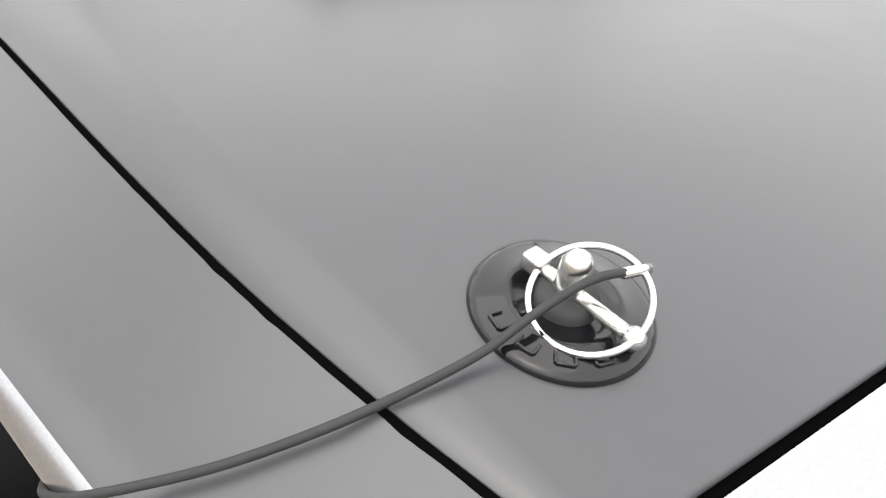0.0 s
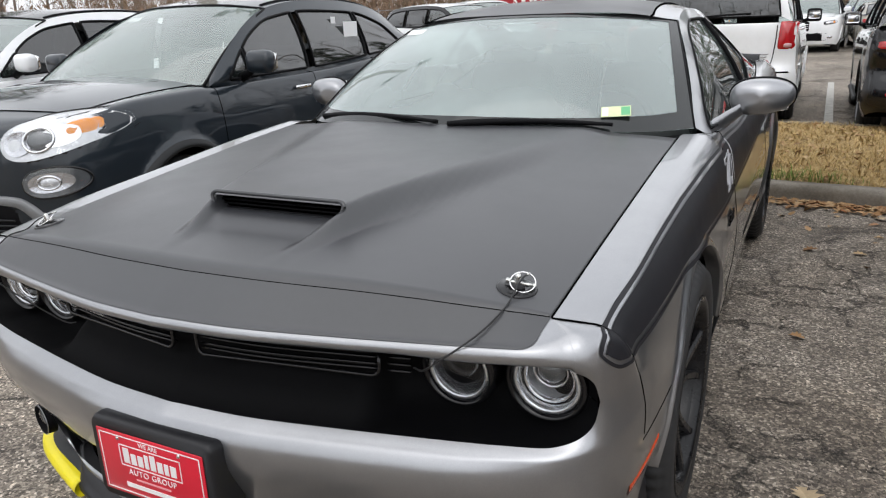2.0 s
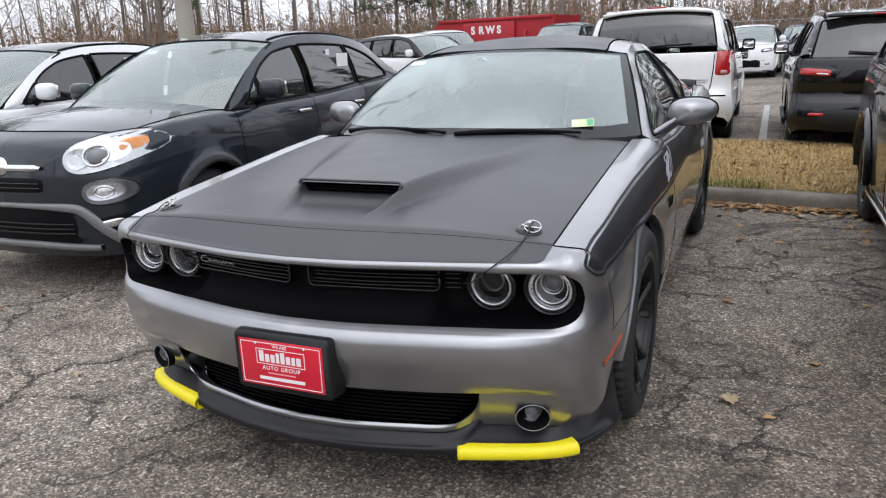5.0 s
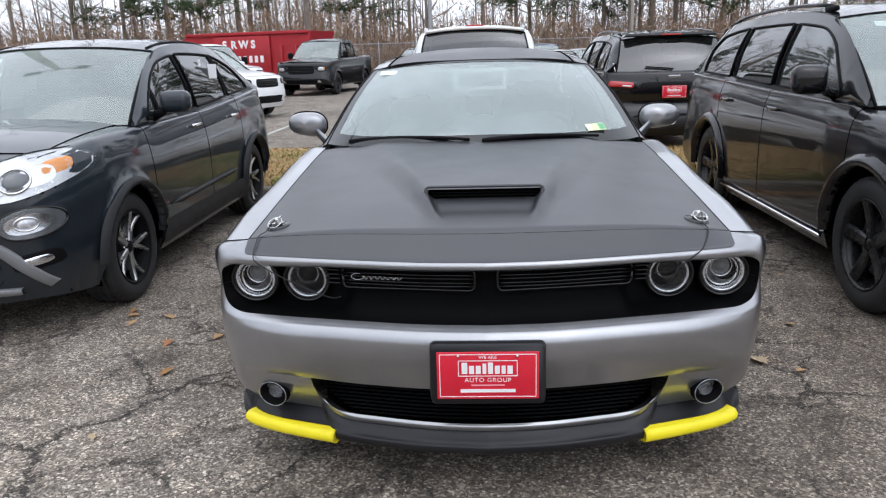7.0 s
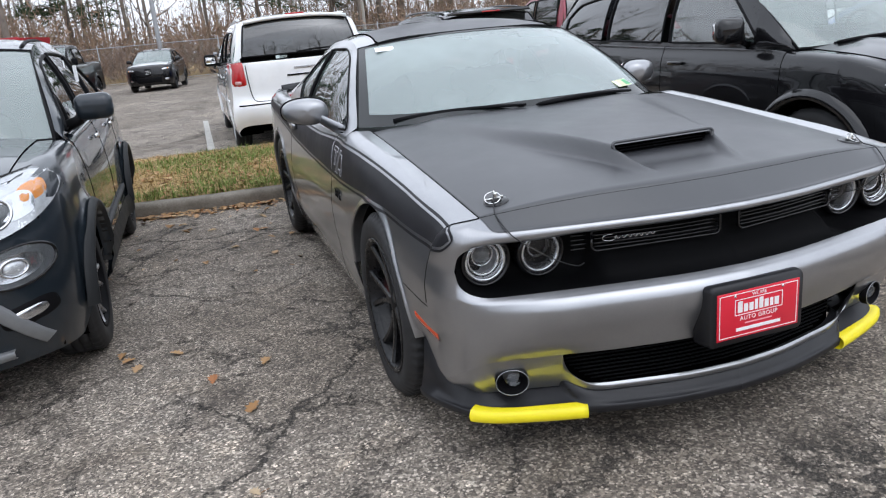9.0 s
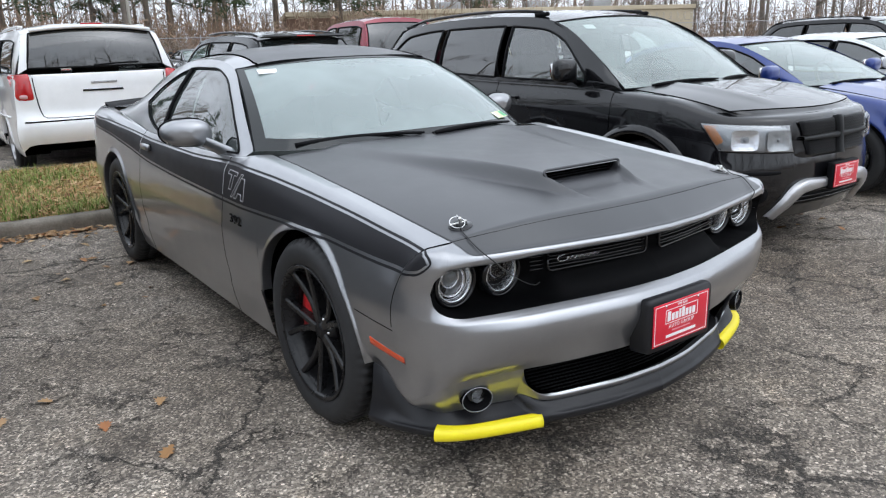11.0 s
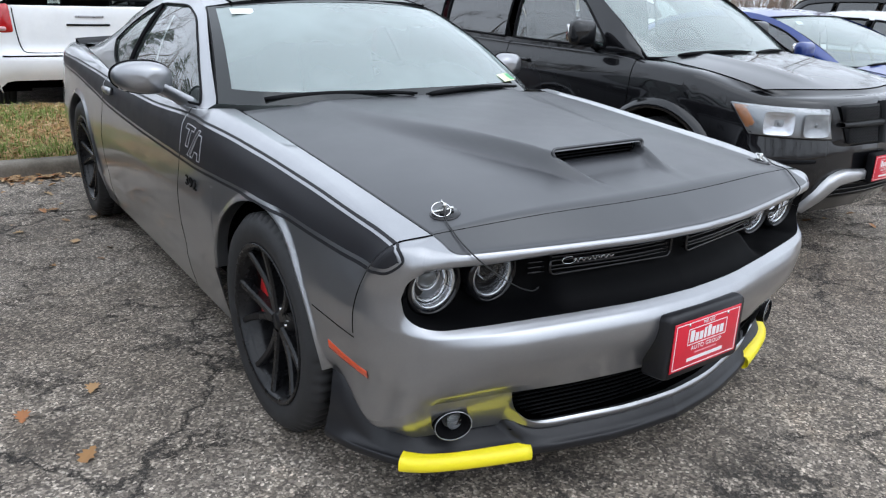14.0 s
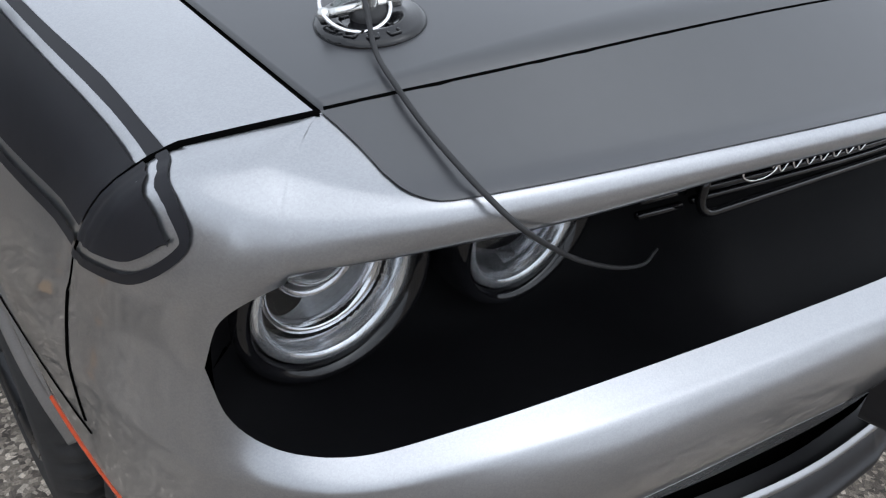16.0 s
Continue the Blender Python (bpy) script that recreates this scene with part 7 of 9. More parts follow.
def tail_lamp(root, sh, x, z, w, h, mat=None):
    for sx in (1, -1):
        blob(lambda a, b, l, s=sx: (lambda q: Vector((q.x, q.y + l, q.z)))(sh.rearp(a, b)), sx * x, z, w, h, mat or REDLENS, "tail_lamp", root, 0.02, sq=5)


# crossover ------------------------------------------------------------
def crossover_extras(root, sh, k, pm, sp, rail_pt):
    P = lambda x, z, l=0.0: sh.front(x, z, l)
    for sx in (1, -1):
        lamp = new("headlamp")
        lamp.parent = root
        cx, cz, ro = sx * 0.675, 0.880, sx * 16
        blob(P, cx, cz, 0.194, 0.111, GLOSSBLACK, "lamp_rim", lamp, 0.006, ro, 2.3)
        blob(P, cx, cz, 0.184, 0.102, LAMPWHITE, "lamp_bowl", lamp, -0.020, ro, 2.3, base=0.007)
        blob(P, cx + sx * 0.108, cz + 0.040, 0.040, 0.036, AMBER, "turn_lens", lamp, 0.010, ro, 3.2, base=0.012)
        blob(P, cx - sx * 0.098, cz - 0.028, 0.062, 0.060, REFLECTOR, "lamp_reflector", lamp, -0.014, ro, 2.2, base=0.012)
        blob(P, cx + sx * 0.060, cz + 0.002, 0.058, 0.050, CHROME, "lamp_reflector", lamp, -0.014, ro, 2.6, base=0.012)
        ring_on(P, cx - sx * 0.012, cz - 0.012, 0.058, 0.058, 0.008, CHROME, "lamp_ring", lamp, 0.026)
        blob(P, cx - sx * 0.012, cz - 0.012, 0.052, 0.052, LENSGREY, "lamp_projector", lamp, 0.022, base=0.012)
        blob(P, cx, cz, 0.188, 0.106, LENS, "lens", lamp, 0.026, ro, 2.3, base=0.026).visible_shadow = False
        fog = new("driving_lamp")
        fog.parent = root
        cx, cz = sx * 0.700, 0.652
        ring_on(P, cx, cz, 0.122, 0.077, 0.007, GLOSSBLACK, "lamp_rim", fog, 0.008, sx * 8, 2.2)
        blob(P, cx, cz, 0.118, 0.073, LENSGREY, "lamp_bowl", fog, -0.012, sx * 8, 2.2, base=0.004)
        blob(P, cx - sx * 0.004, cz, 0.088, 0.050, REFLECTOR, "lamp_reflector", fog, -0.012, sx * 8, 2.2, base=0.008)
        ring_on(P, cx - sx * 0.008, cz, 0.044, 0.034, 0.006, CHROME, "lamp_ring", fog, 0.016)
        blob(P, cx - sx * 0.008, cz, 0.036, 0.027, LAMPWHITE, "lamp_core", fog, 0.014, base=0.010)
        blob(P, cx, cz, 0.120, 0.075, LENS, "lens", fog, 0.016, sx * 8, 2.2, base=0.018).visible_shadow = False
        blob(P, sx * 0.70, 0.455, 0.10, 0.045, DARK, "fog_recess", root, 0.008, sx * 10, 3.5)
        blob(P, sx * 0.70, 0.455, 0.072, 0.026, REFLECTOR, "fog_lamp", root, 0.018, sx * 10, 3.0)
        # arch cladding and sill
        for ax in (k["af"], k["ar"]):
            rows = []
            for a in np.linspace(0.02, math.pi - 0.02, 26):
                y = ax + k["arch"] * math.cos(a)
                z = k["wr"] + k["arch"] * math.sin(a)
                rr = k["arch"] + 0.045
                y2, z2 = ax + rr * math.cos(a), k["wr"] + rr * math.sin(a)
                q = sh.side(max(0.28, min(y2, k["L"] - 0.4)), max(0.3, z2), 0.012, sx)
                q0 = sh.side(max(0.28, y), max(0.3, z), 0.022, sx)
                rows.append([Vector((q.x, y2, z2)), Vector((q0.x, (y + y2) / 2, (z + z2) / 2)), Vector((q0.x, y, z)), Vector((q0.x - sx * 0.05, y, z))])
            part("arch_cladding", grid(rows, flip=sx > 0), CLADDING, root)
        rows = []
        for y in np.linspace(k["af"] + k["arch"], k["ar"] - k["arch"], 14):
            q = sh.side(y, 0.34, 0.014, sx)
            rows.append([sh.side(y, 0.40, 0.002, sx), q, Vector((q.x - sx * 0.005, y, 0.27)), Vector((q.x - sx * 0.06, y, 0.22))])
        part("sill_cladding", grid(rows, flip=sx < 0), CLADDING, root)
        line = [sh.side(y, 0.49 + 0.01 * (y - 1.6), 0.006, sx) for y in np.linspace(k["af"] + 0.55, k["ar"] - 0.55, 12)]
        part("side_moulding", tube(line, [0.004] + [0.018] * 10 + [0.004], 6), CLADDING, root)
    # upper chrome bar with a plain round badge
    for sx in (1, -1):
        rows = []
        for x in np.linspace(0.055, 0.33, 12):
            h = 0.020 if x < 0.30 else 0.012
            rows.append([P(sx * x, 0.800 + h, 0.006), P(sx * x, 0.800 + h * 0.5, 0.022), P(sx * x, 0.800 - h * 0.5, 0.022), P(sx * x, 0.800 - h, 0.006)])
        part("chrome_bar", grid(rows), CHROME, root, "chrome bar beside the badge")
    blob(P, 0, 0.805, 0.058, 0.058, CHROME, "round_badge", root, 0.030)
    blob(P, 0, 0.805, 0.044, 0.044, Mat("badge_enamel", (0.10, 0.03, 0.035), 0.3).m, "badge_face", root, 0.034)
    blob(P, 0, 0.695, 0.33, 0.045, DARK, "upper_grille", root, 0.008, 0, 6)
    for z in (0.68, 0.708):
        part("grille_slat", tube([P(x, z, 0.012) for x in np.linspace(-0.31, 0.31, 13)], 0.005, 5), GLOSSBLACK, root)
    blob(P, 0, 0.435, 0.56, 0.13, DARK, "lower_grille", root, 0.010, 0, 4.5)
    for z in (0.40, 0.43, 0.46):
        part("grille_slat", tube([P(x, z, 0.016) for x in np.linspace(-0.5, 0.5, 13)], 0.006, 5), CLADDING, root)
    band_on(P, [(-0.74, 0.315), (-0.655, 0.43), (-0.57, 0.535), (-0.48, 0.562), (-0.2, 0.572), (0.2, 0.572), (0.48, 0.562), (0.57, 0.535), (0.655, 0.43), (0.74, 0.315)], [0.05, 0.055, 0.05, 0.034, 0.03, 0.03, 0.034, 0.05, 0.055, 0.05], 0.024, BAR_GREY, "bumper_bar", root, "matt grey bumper trim bar", 60)
    band_on(P, [(-0.62, 0.30), (-0.3, 0.318), (0.0, 0.322), (0.3, 0.318), (0.62, 0.30)], [0.040, 0.046, 0.046, 0.046, 0.040], 0.036, BAR_GREY, "skid_plate", root)
    # papers on the rear door glass
    for y, z, w, h in ((2.98, 1.285, 0.20, 0.20), (2.80, 1.385, 0.06, 0.08)):
        q = sp(y, z)
        part("window_paper", box((q.x - 0.002, y, z), (0.002, w, h), 0, None), PAPER, root, smooth=False)
    tail_lamp(root, sh, 0.66, 0.90, 0.10, 0.08)
    for sx in (1, -1):
        pts = [rail_pt(y) + Vector((-0.05, 0, 0.012)) for y in np.linspace(k["ws_top"][1] + 0.25, k["roof_end"][1] - 0.1, 9)]
        pts = [rail_pt(pts[0].y - 0.05) + Vector((-0.05, -0.05, 0.0))] + pts + [rail_pt(pts[-1].y + 0.05) + Vector((-0.05, 0.05, 0.0))]
        part("roof_bar", tube([Vector((sx * q.x, q.y, q.z)) for q in pts], 0.013, 6), DARK, root)


CROSSOVER = dict(
    L=4.25, hw=0.895, nose=0.33, tail=0.30, af=0.88, ar=3.45, wr=0.335, rim=0.225, arch=0.385, sill=0.21, flare=0.03, shoulder=0.16,
    belt=[(1.2, 1.02), (1.6, 1.03), (2.4, 1.045), (3.2, 1.09), (4.1, 1.14)], hood=[(0.19, 0.945), (0.5, 1.00), (0.9, 1.035), (1.25, 1.045)], hoodx=0.70, hoodbow=0.16, crown=0.055, cowl=1.12, beltx=0.80,
    front=[(0.10, 0.965), (0.05, 0.93), (0.02, 0.85), (0.0, 0.72), (-0.005, 0.55), (0.01, 0.38), (0.06, 0.24)], rear=[(0.05, 1.10), (0.03, 1.0), (0.0, 0.85), (-0.02, 0.65), (-0.03, 0.5), (0.0, 0.38), (0.05, 0.30)],
    doors=(2.28, 3.16), handle_z=0.955, deck_y=4.05,
    rail=[(0.785, 1.22, 1.03), (0.745, 1.45, 1.20), (0.685, 1.75, 1.385), (0.635, 2.05, 1.495), (0.615, 2.5, 1.55), (0.60, 3.1, 1.545), (0.60, 3.6, 1.47), (0.63, 3.95, 1.30), (0.68, 4.12, 1.15)],
    wintop=[(1.42, 1.07), (1.6, 1.22), (1.8, 1.345), (2.05, 1.43), (2.5, 1.475), (3.1, 1.46), (3.5, 1.37), (3.78, 1.16)], wins=[(1.44, 1.62), (1.64, 2.30), (2.38, 3.12), (3.16, 3.74)],
    ws_base=(0.775, 1.05, 1.045, 0.17, 0.012), ws_top=(0.635, 1.93, 1.53, 0.12, 0.04), roofline=[(1.9, 1.535), (2.4, 1.60), (3.0, 1.605), (3.6, 1.53), (3.9, 1.44)], roof_end=(0.6, 3.72, 1.5, -0.05, 0.05),
    rg_top=(0.58, 3.72, 1.50, -0.05, 0.05), rg_base=(0.66, 4.08, 1.12, -0.04, 0.0), seat_y=2.15, seat_z=0.62, mirror=(1.56, 1.10), style=STYLE_SPLIT, spokes=5, build=crossover_extras, handle=CHROME, armmat=DARK)


# seven-seat suv --------------------------------------------------------
def suv_extras(root, sh, k, pm, sp, rail_pt):
    P = lambda x, z, l=0.0: sh.front(x, z, l)
    for sx in (1, -1):
        lamp = new("headlamp")
        lamp.parent = root
        Q = round_skin(sh, sx)
        at = lambda x: sh.find(lambda p: p.x > x)
        s0, s1, s2 = at(0.475), at(0.45), sh.find(lambda p: p.y > 0.44)
        lo, hi, tip = 0.700, 0.868, 0.888
        mix = lambda f, g: (lerp(lerp(s1, s2 - 0.13, f), lerp(s0, s2, f), g), lerp(lerp(lo, lo + 0.02, f), lerp(hi, tip, f), g))
        quad = lambda a, b, c, d: [mix(a, c), mix(b, c), mix(b, d), mix(a, d)]
        quad_on(Q, quad(-0.03, 1.03, -0.06, 1.08), 0.0, 0.008, GLOSSBLACK, "lamp_rim", lamp)
        quad_on(Q, quad(0.0, 1.0, 0.0, 1.0), 0.004, 0.010, LAMPGREY, "lamp_bowl", lamp)
        quad_on(Q, quad(0.84, 0.985, 0.22, 0.94), 0.010, 0.005, DULLAMBER, "turn_lens", lamp, edge=0.2)
        for f0, f1, mat in ((0.05, 0.36, LAMPGREY), (0.46, 0.76, REFLECTOR)):
            c0, c1 = mix(f0, 0.45), mix(f1, 0.45)
            blob(Q, (c0[0] + c1[0]) / 2, (c0[1] + c1[1]) / 2, (c1[0] - c0[0]) / 2, 0.064, mat, "lamp_reflector", lamp, -0.016, 0, 6, base=0.012)
            blob(Q, (c0[0] + c1[0]) / 2, (c0[1] + c1[1]) / 2, 0.013, 0.013, LENSGREY, "bulb", lamp, 0.008, base=0.012)
        quad_on(Q, quad(0.0, 1.0, 0.0, 1.0), 0.010, 0.022, LENS, "lens", lamp).visible_shadow = False
        blob(P, sx * 0.70, 0.425, 0.078, 0.062, DARK, "fog_recess", root, 0.010, 0, 2.4)
        blob(P, sx * 0.70, 0.43, 0.040, 0.038, LENSGREY, "fog_lamp", root, 0.016, base=0.004)
        blob(P, sx * 0.66, 0.575, 0.11, 0.014, DARK, "bumper_slot", root, 0.006, 0, 3)
        band_on(P, [(sx * 0.545, 0.265), (sx * 0.505, 0.34), (sx * 0.445, 0.43), (sx * 0.37, 0.470), (sx * 0.26, 0.478), (sx * 0.12, 0.478)], [0.06, 0.085, 0.09, 0.085, 0.07, 0.06], 0.042, SATINSILVER, "bumper_bar", root, "satin silver bumper bar")
    # four-part grille behind a plain cross
    blob(P, 0, 0.778, 0.455, 0.128, GLOSSBLACK, "grille_surround", root, 0.022, 0, 7, n=44)
    for sx in (1, -1):
        for z, w in ((0.842, 0.405), (0.716, 0.365)):
            quad_on(P, [(sx * 0.045, z - 0.046), (sx * (w - 0.02), z - 0.046), (sx * (w + 0.012), z + 0.046), (sx * 0.045, z + 0.046)], 0.018, 0.008, DARK, "grille_mesh", root, edge=0.06)
            for i in range(5):
                part("mesh_bar", tube([P(sx * x, z - 0.036 + 0.018 * i + 0.006 * ((j % 2) * 2 - 1), 0.030) for j, x in enumerate(np.linspace(0.05, w - 0.02, 21))], 0.0032, 4), GLOSSBLACK, root)
    band_on(P, [(-0.40, 0.779), (0.0, 0.779), (0.40, 0.779)], [0.026, 0.040, 0.026], 0.040, CLADDING, "grille_cross", root)
    band_on(P, [(0, 0.66), (0, 0.78), (0, 0.90)], [0.050, 0.040, 0.050], 0.046, CLADDING, "grille_cross", root)
    blob(P, 0, 0.42, 0.50, 0.085, DARK, "lower_grille", root, 0.012, 0, 5)
    for i in range(4):
        part("mesh_bar", tube([P(x, 0.37 + i * 0.03, 0.016) for x in np.linspace(-0.45, 0.45, 9)], 0.005, 4), GLOSSBLACK, root)
    q = P(0, 0.52, 0.05)
    part("plate_bracket", box((0, q.y + 0.012, 0.52), (0.33, 0.05, 0.18), 0.015), DARK, root)
    text_plate(root, Matrix.Translation((0, q.y - 0.016, 0.52)))
    for sx in (1, -1):
        for ax in (k["af"], k["ar"]):
            rows = []
            for a in np.linspace(-0.05, math.pi + 0.05, 26):
                y, z = ax + k["arch"] * math.cos(a), k["wr"] + k["arch"] * math.sin(a)
                rr = k["arch"] + 0.06
                y2, z2 = ax + rr * math.cos(a), k["wr"] + rr * math.sin(a)
                q = sh.side(max(0.35, min(y2, k["L"] - 0.4)), max(0.3, z2), 0.006, sx)
                q0 = sh.side(max(0.35, min(y, k["L"] - 0.4)), max(0.3, z), 0.030, sx)
                rows.append([Vector((q.x, y2, z2)), Vector((q0.x, (y + y2) / 2, (z + z2) / 2)), Vector((q0.x, y, z)), Vector((q0.x - sx * 0.06, y, z))])
            part("arch_flare", grid(rows, flip=sx > 0), pm, root)
        line = [sh.side(y, 0.30, 0.02, sx) for y in np.linspace(k["af"] + 0.45, k["ar"] - 0.45, 10)]
        part("sill_strip", tube(line, 0.014, 6), CHROME, root, "bright sill strip")
        pts = [rail_pt(y) + Vector((-0.06, 0, 0.045)) for y in np.linspace(k["ws_top"][1] + 0.35, k["roof_end"][1] - 0.15, 9)]
        part("roof_rail", tube([Vector((sx * q.x, q.y, q.z)) for q in pts], 0.015, 6), GLOSSBLACK, root)
        for q in (pts[0], pts[-1]):
            part("rail_foot", box((sx * q.x, q.y, q.z - 0.018), (0.036, 0.16, 0.036), 0.014), DARK, root)
    tail_lamp(root, sh, 0.70, 0.95, 0.16, 0.07)


SUV = dict(
    L=4.89, hw=0.925, nose=0.30, tail=0.28, af=0.95, ar=3.84, wr=0.365, rim=0.245, arch=0.425, sill=0.23, flare=0.01, shoulder=0.12,
    belt=[(1.2, 1.065), (1.7, 1.085), (2.6, 1.10), (3.6, 1.13), (4.8, 1.16)], hood=[(0.12, 0.915), (0.45, 0.985), (0.9, 1.04), (1.3, 1.075)], hoodx=0.745, hoodbow=0.15, crown=0.05, cowl=1.22, beltx=0.845,
    creases=((0.36, 0.05, 0.012),),
    front=[(0.10, 0.93), (0.045, 0.915), (0.02, 0.86), (0.005, 0.72), (-0.02, 0.58), (-0.01, 0.40), (0.07, 0.25)], rear=[(0.04, 1.12), (0.02, 1.0), (0.0, 0.85), (-0.02, 0.62), (-0.05, 0.5), (-0.02, 0.38), (0.04, 0.30)],
    doors=(2.62, 3.62), handle_z=0.985, deck_y=4.72,
    rail=[(0.825, 1.30, 1.08), (0.775, 1.58, 1.275), (0.72, 1.90, 1.475), (0.685, 2.2, 1.580), (0.67, 2.7, 1.625), (0.655, 3.5, 1.625), (0.65, 4.3, 1.565), (0.68, 4.6, 1.38), (0.74, 4.78, 1.17)],
    wintop=[(1.62, 1.13), (1.8, 1.29), (2.0, 1.435), (2.25, 1.515), (2.8, 1.55), (3.6, 1.54), (4.2, 1.49), (4.42, 1.34)], wins=[(1.66, 2.62), (2.72, 3.55), (3.64, 4.38)],
    ws_base=(0.80, 1.12, 1.085, 0.20, 0.015), ws_top=(0.69, 2.02, 1.60, 0.12, 0.04), roofline=[(2.0, 1.605), (2.6, 1.675), (3.4, 1.685), (4.2, 1.64), (4.6, 1.58)], roof_end=(0.6, 4.50, 1.6, -0.05, 0.05),
    rg_top=(0.63, 4.50, 1.585, -0.05, 0.04), rg_base=(0.72, 4.80, 1.13, -0.04, 0.0), seat_y=2.4, seat_z=0.70, mirror=(1.72, 1.15), mirror_h=0.17, style=STYLE_BLACK, spokes=5, build=suv_extras, ww=0.235, frame=BLACKPAINT, armmat=GLOSSBLACK)


def shifted(k, d, **over):
    """A car's table with all that lies behind the front axle moved forward by d."""
    out = dict(k, L=k["L"] - d, ar=k["ar"] - d, cowl=k["cowl"] - d, deck_y=k["deck_y"] - d, seat_y=k["seat_y"] - d, mirror=(k["mirror"][0] - d, k["mirror"][1]), doors=tuple(y - d for y in k["doors"]), wins=[(a - d, b - d) for a, b in k["wins"]])
    for key in ("belt", "wintop", "roofline"):
        out[key] = [(a - d, b) for a, b in k[key]]
    out["rail"] = [(a, b - d, c) for a, b, c in k["rail"]]
    for key in ("ws_base", "ws_top", "rg_top", "rg_base", "roof_end"):
        a, b, *c = k[key]
        out[key] = (a, b - d, *c)
    out.update(over)
    return out


FAMILY = shifted(SUV, 0.17, nose=0.38, af=0.92, hood=[(0.13, 0.905), (0.40, 0.975), (0.75, 1.035), (1.12, 1.07)], hoodbow=0.20)


def place(x, y, deg=0.0, away=False):
    """A pose with the nose at (x, y) looking to -y, or away with the tail there."""
    return Matrix.Translation((x, y, 0)) @ Matrix.Rotation(radians(deg), 4, "Z")


build_car("crossover_suv", "dark slate grey compact crossover with chrome bar grille", CROSSOVER, FIATPAINT, place(-2.985, 1.335, 0.6))
build_car("family_suv", "glossy black seven-seat suv with silver bumper bar", FAMILY, BLACKPAINT, place(2.935, 0.965, -0.2))


# ---- cars round about ----
def far(style):
    return dict(style, segs=36)


def rear_on(sh):
    return lambda x, z, l=0.0: sh.rearp(x, z, l)


def plain_front(lamp=(0.70, 0.80, 0.16, 0.07, 10), grille=(0, 0.72, 0.34, 0.09), low=(0, 0.42, 0.5, 0.09), tail=(0.72, 0.92, 0.14, 0.08), bars=3, mat=None, grille_mat=None, plate=False):
    """Lamps, grille and tail lamps for a car that stays far off."""
    def extras(root, sh, k, pm, sp, rail_pt):
        P = lambda x, z, l=0.0: sh.front(x, z, l)
        for sx in (1, -1):
            lampo = new("headlamp")
            lampo.parent = root
            blob(P, sx * lamp[0], lamp[1], lamp[2], lamp[3], GLOSSBLACK, "lamp_rim", lampo, 0.012, sx * lamp[4], 3.5, n=20, rings=3)
            blob(P, sx * lamp[0], lamp[1], lamp[2] * 0.86, lamp[3] * 0.8, REFLECTOR, "lamp_bowl", lampo, 0.020, sx * lamp[4], 3.0, n=20, rings=3)
            blob(P, sx * (lamp[0] + lamp[2] * 0.55), lamp[1] + 0.01, lamp[2] * 0.2, lamp[3] * 0.6, AMBER, "turn_lens", lampo, 0.026, 0, 3, n=14, rings=2)
            blob(P, sx * 0.68, low[1] - 0.01, 0.07, 0.04, REFLECTOR, "fog_lamp", root, 0.015, 0, 3, n=14, rings=2)
        blob(P, grille[0], grille[1], grille[2], grille[3], grille_mat or DARK, "grille", root, 0.014, 0, 5, n=24, rings=3)
        for i in range(bars):
            z = grille[1] + grille[3] * (-0.6 + 1.2 * (i + 0.5) / bars)
            part("grille_bar", tube([P(x, z, 0.018) for x in np.linspace(-grille[2] * 0.9, grille[2] * 0.9, 9)], 0.010, 5), mat or GLOSSBLACK, root)
        blob(P, low[0], low[1], low[2], low[3], DARK, "lower_grille", root, 0.012, 0, 5, n=24, rings=3)
        tail_lamp(root, sh, *tail)
        if plate:
            q = sh.rearp(0, plate, 0.012)
            text_plate(root, Matrix.Translation(q) @ Matrix.Rotation(math.pi, 4, "Z"))
    return extras


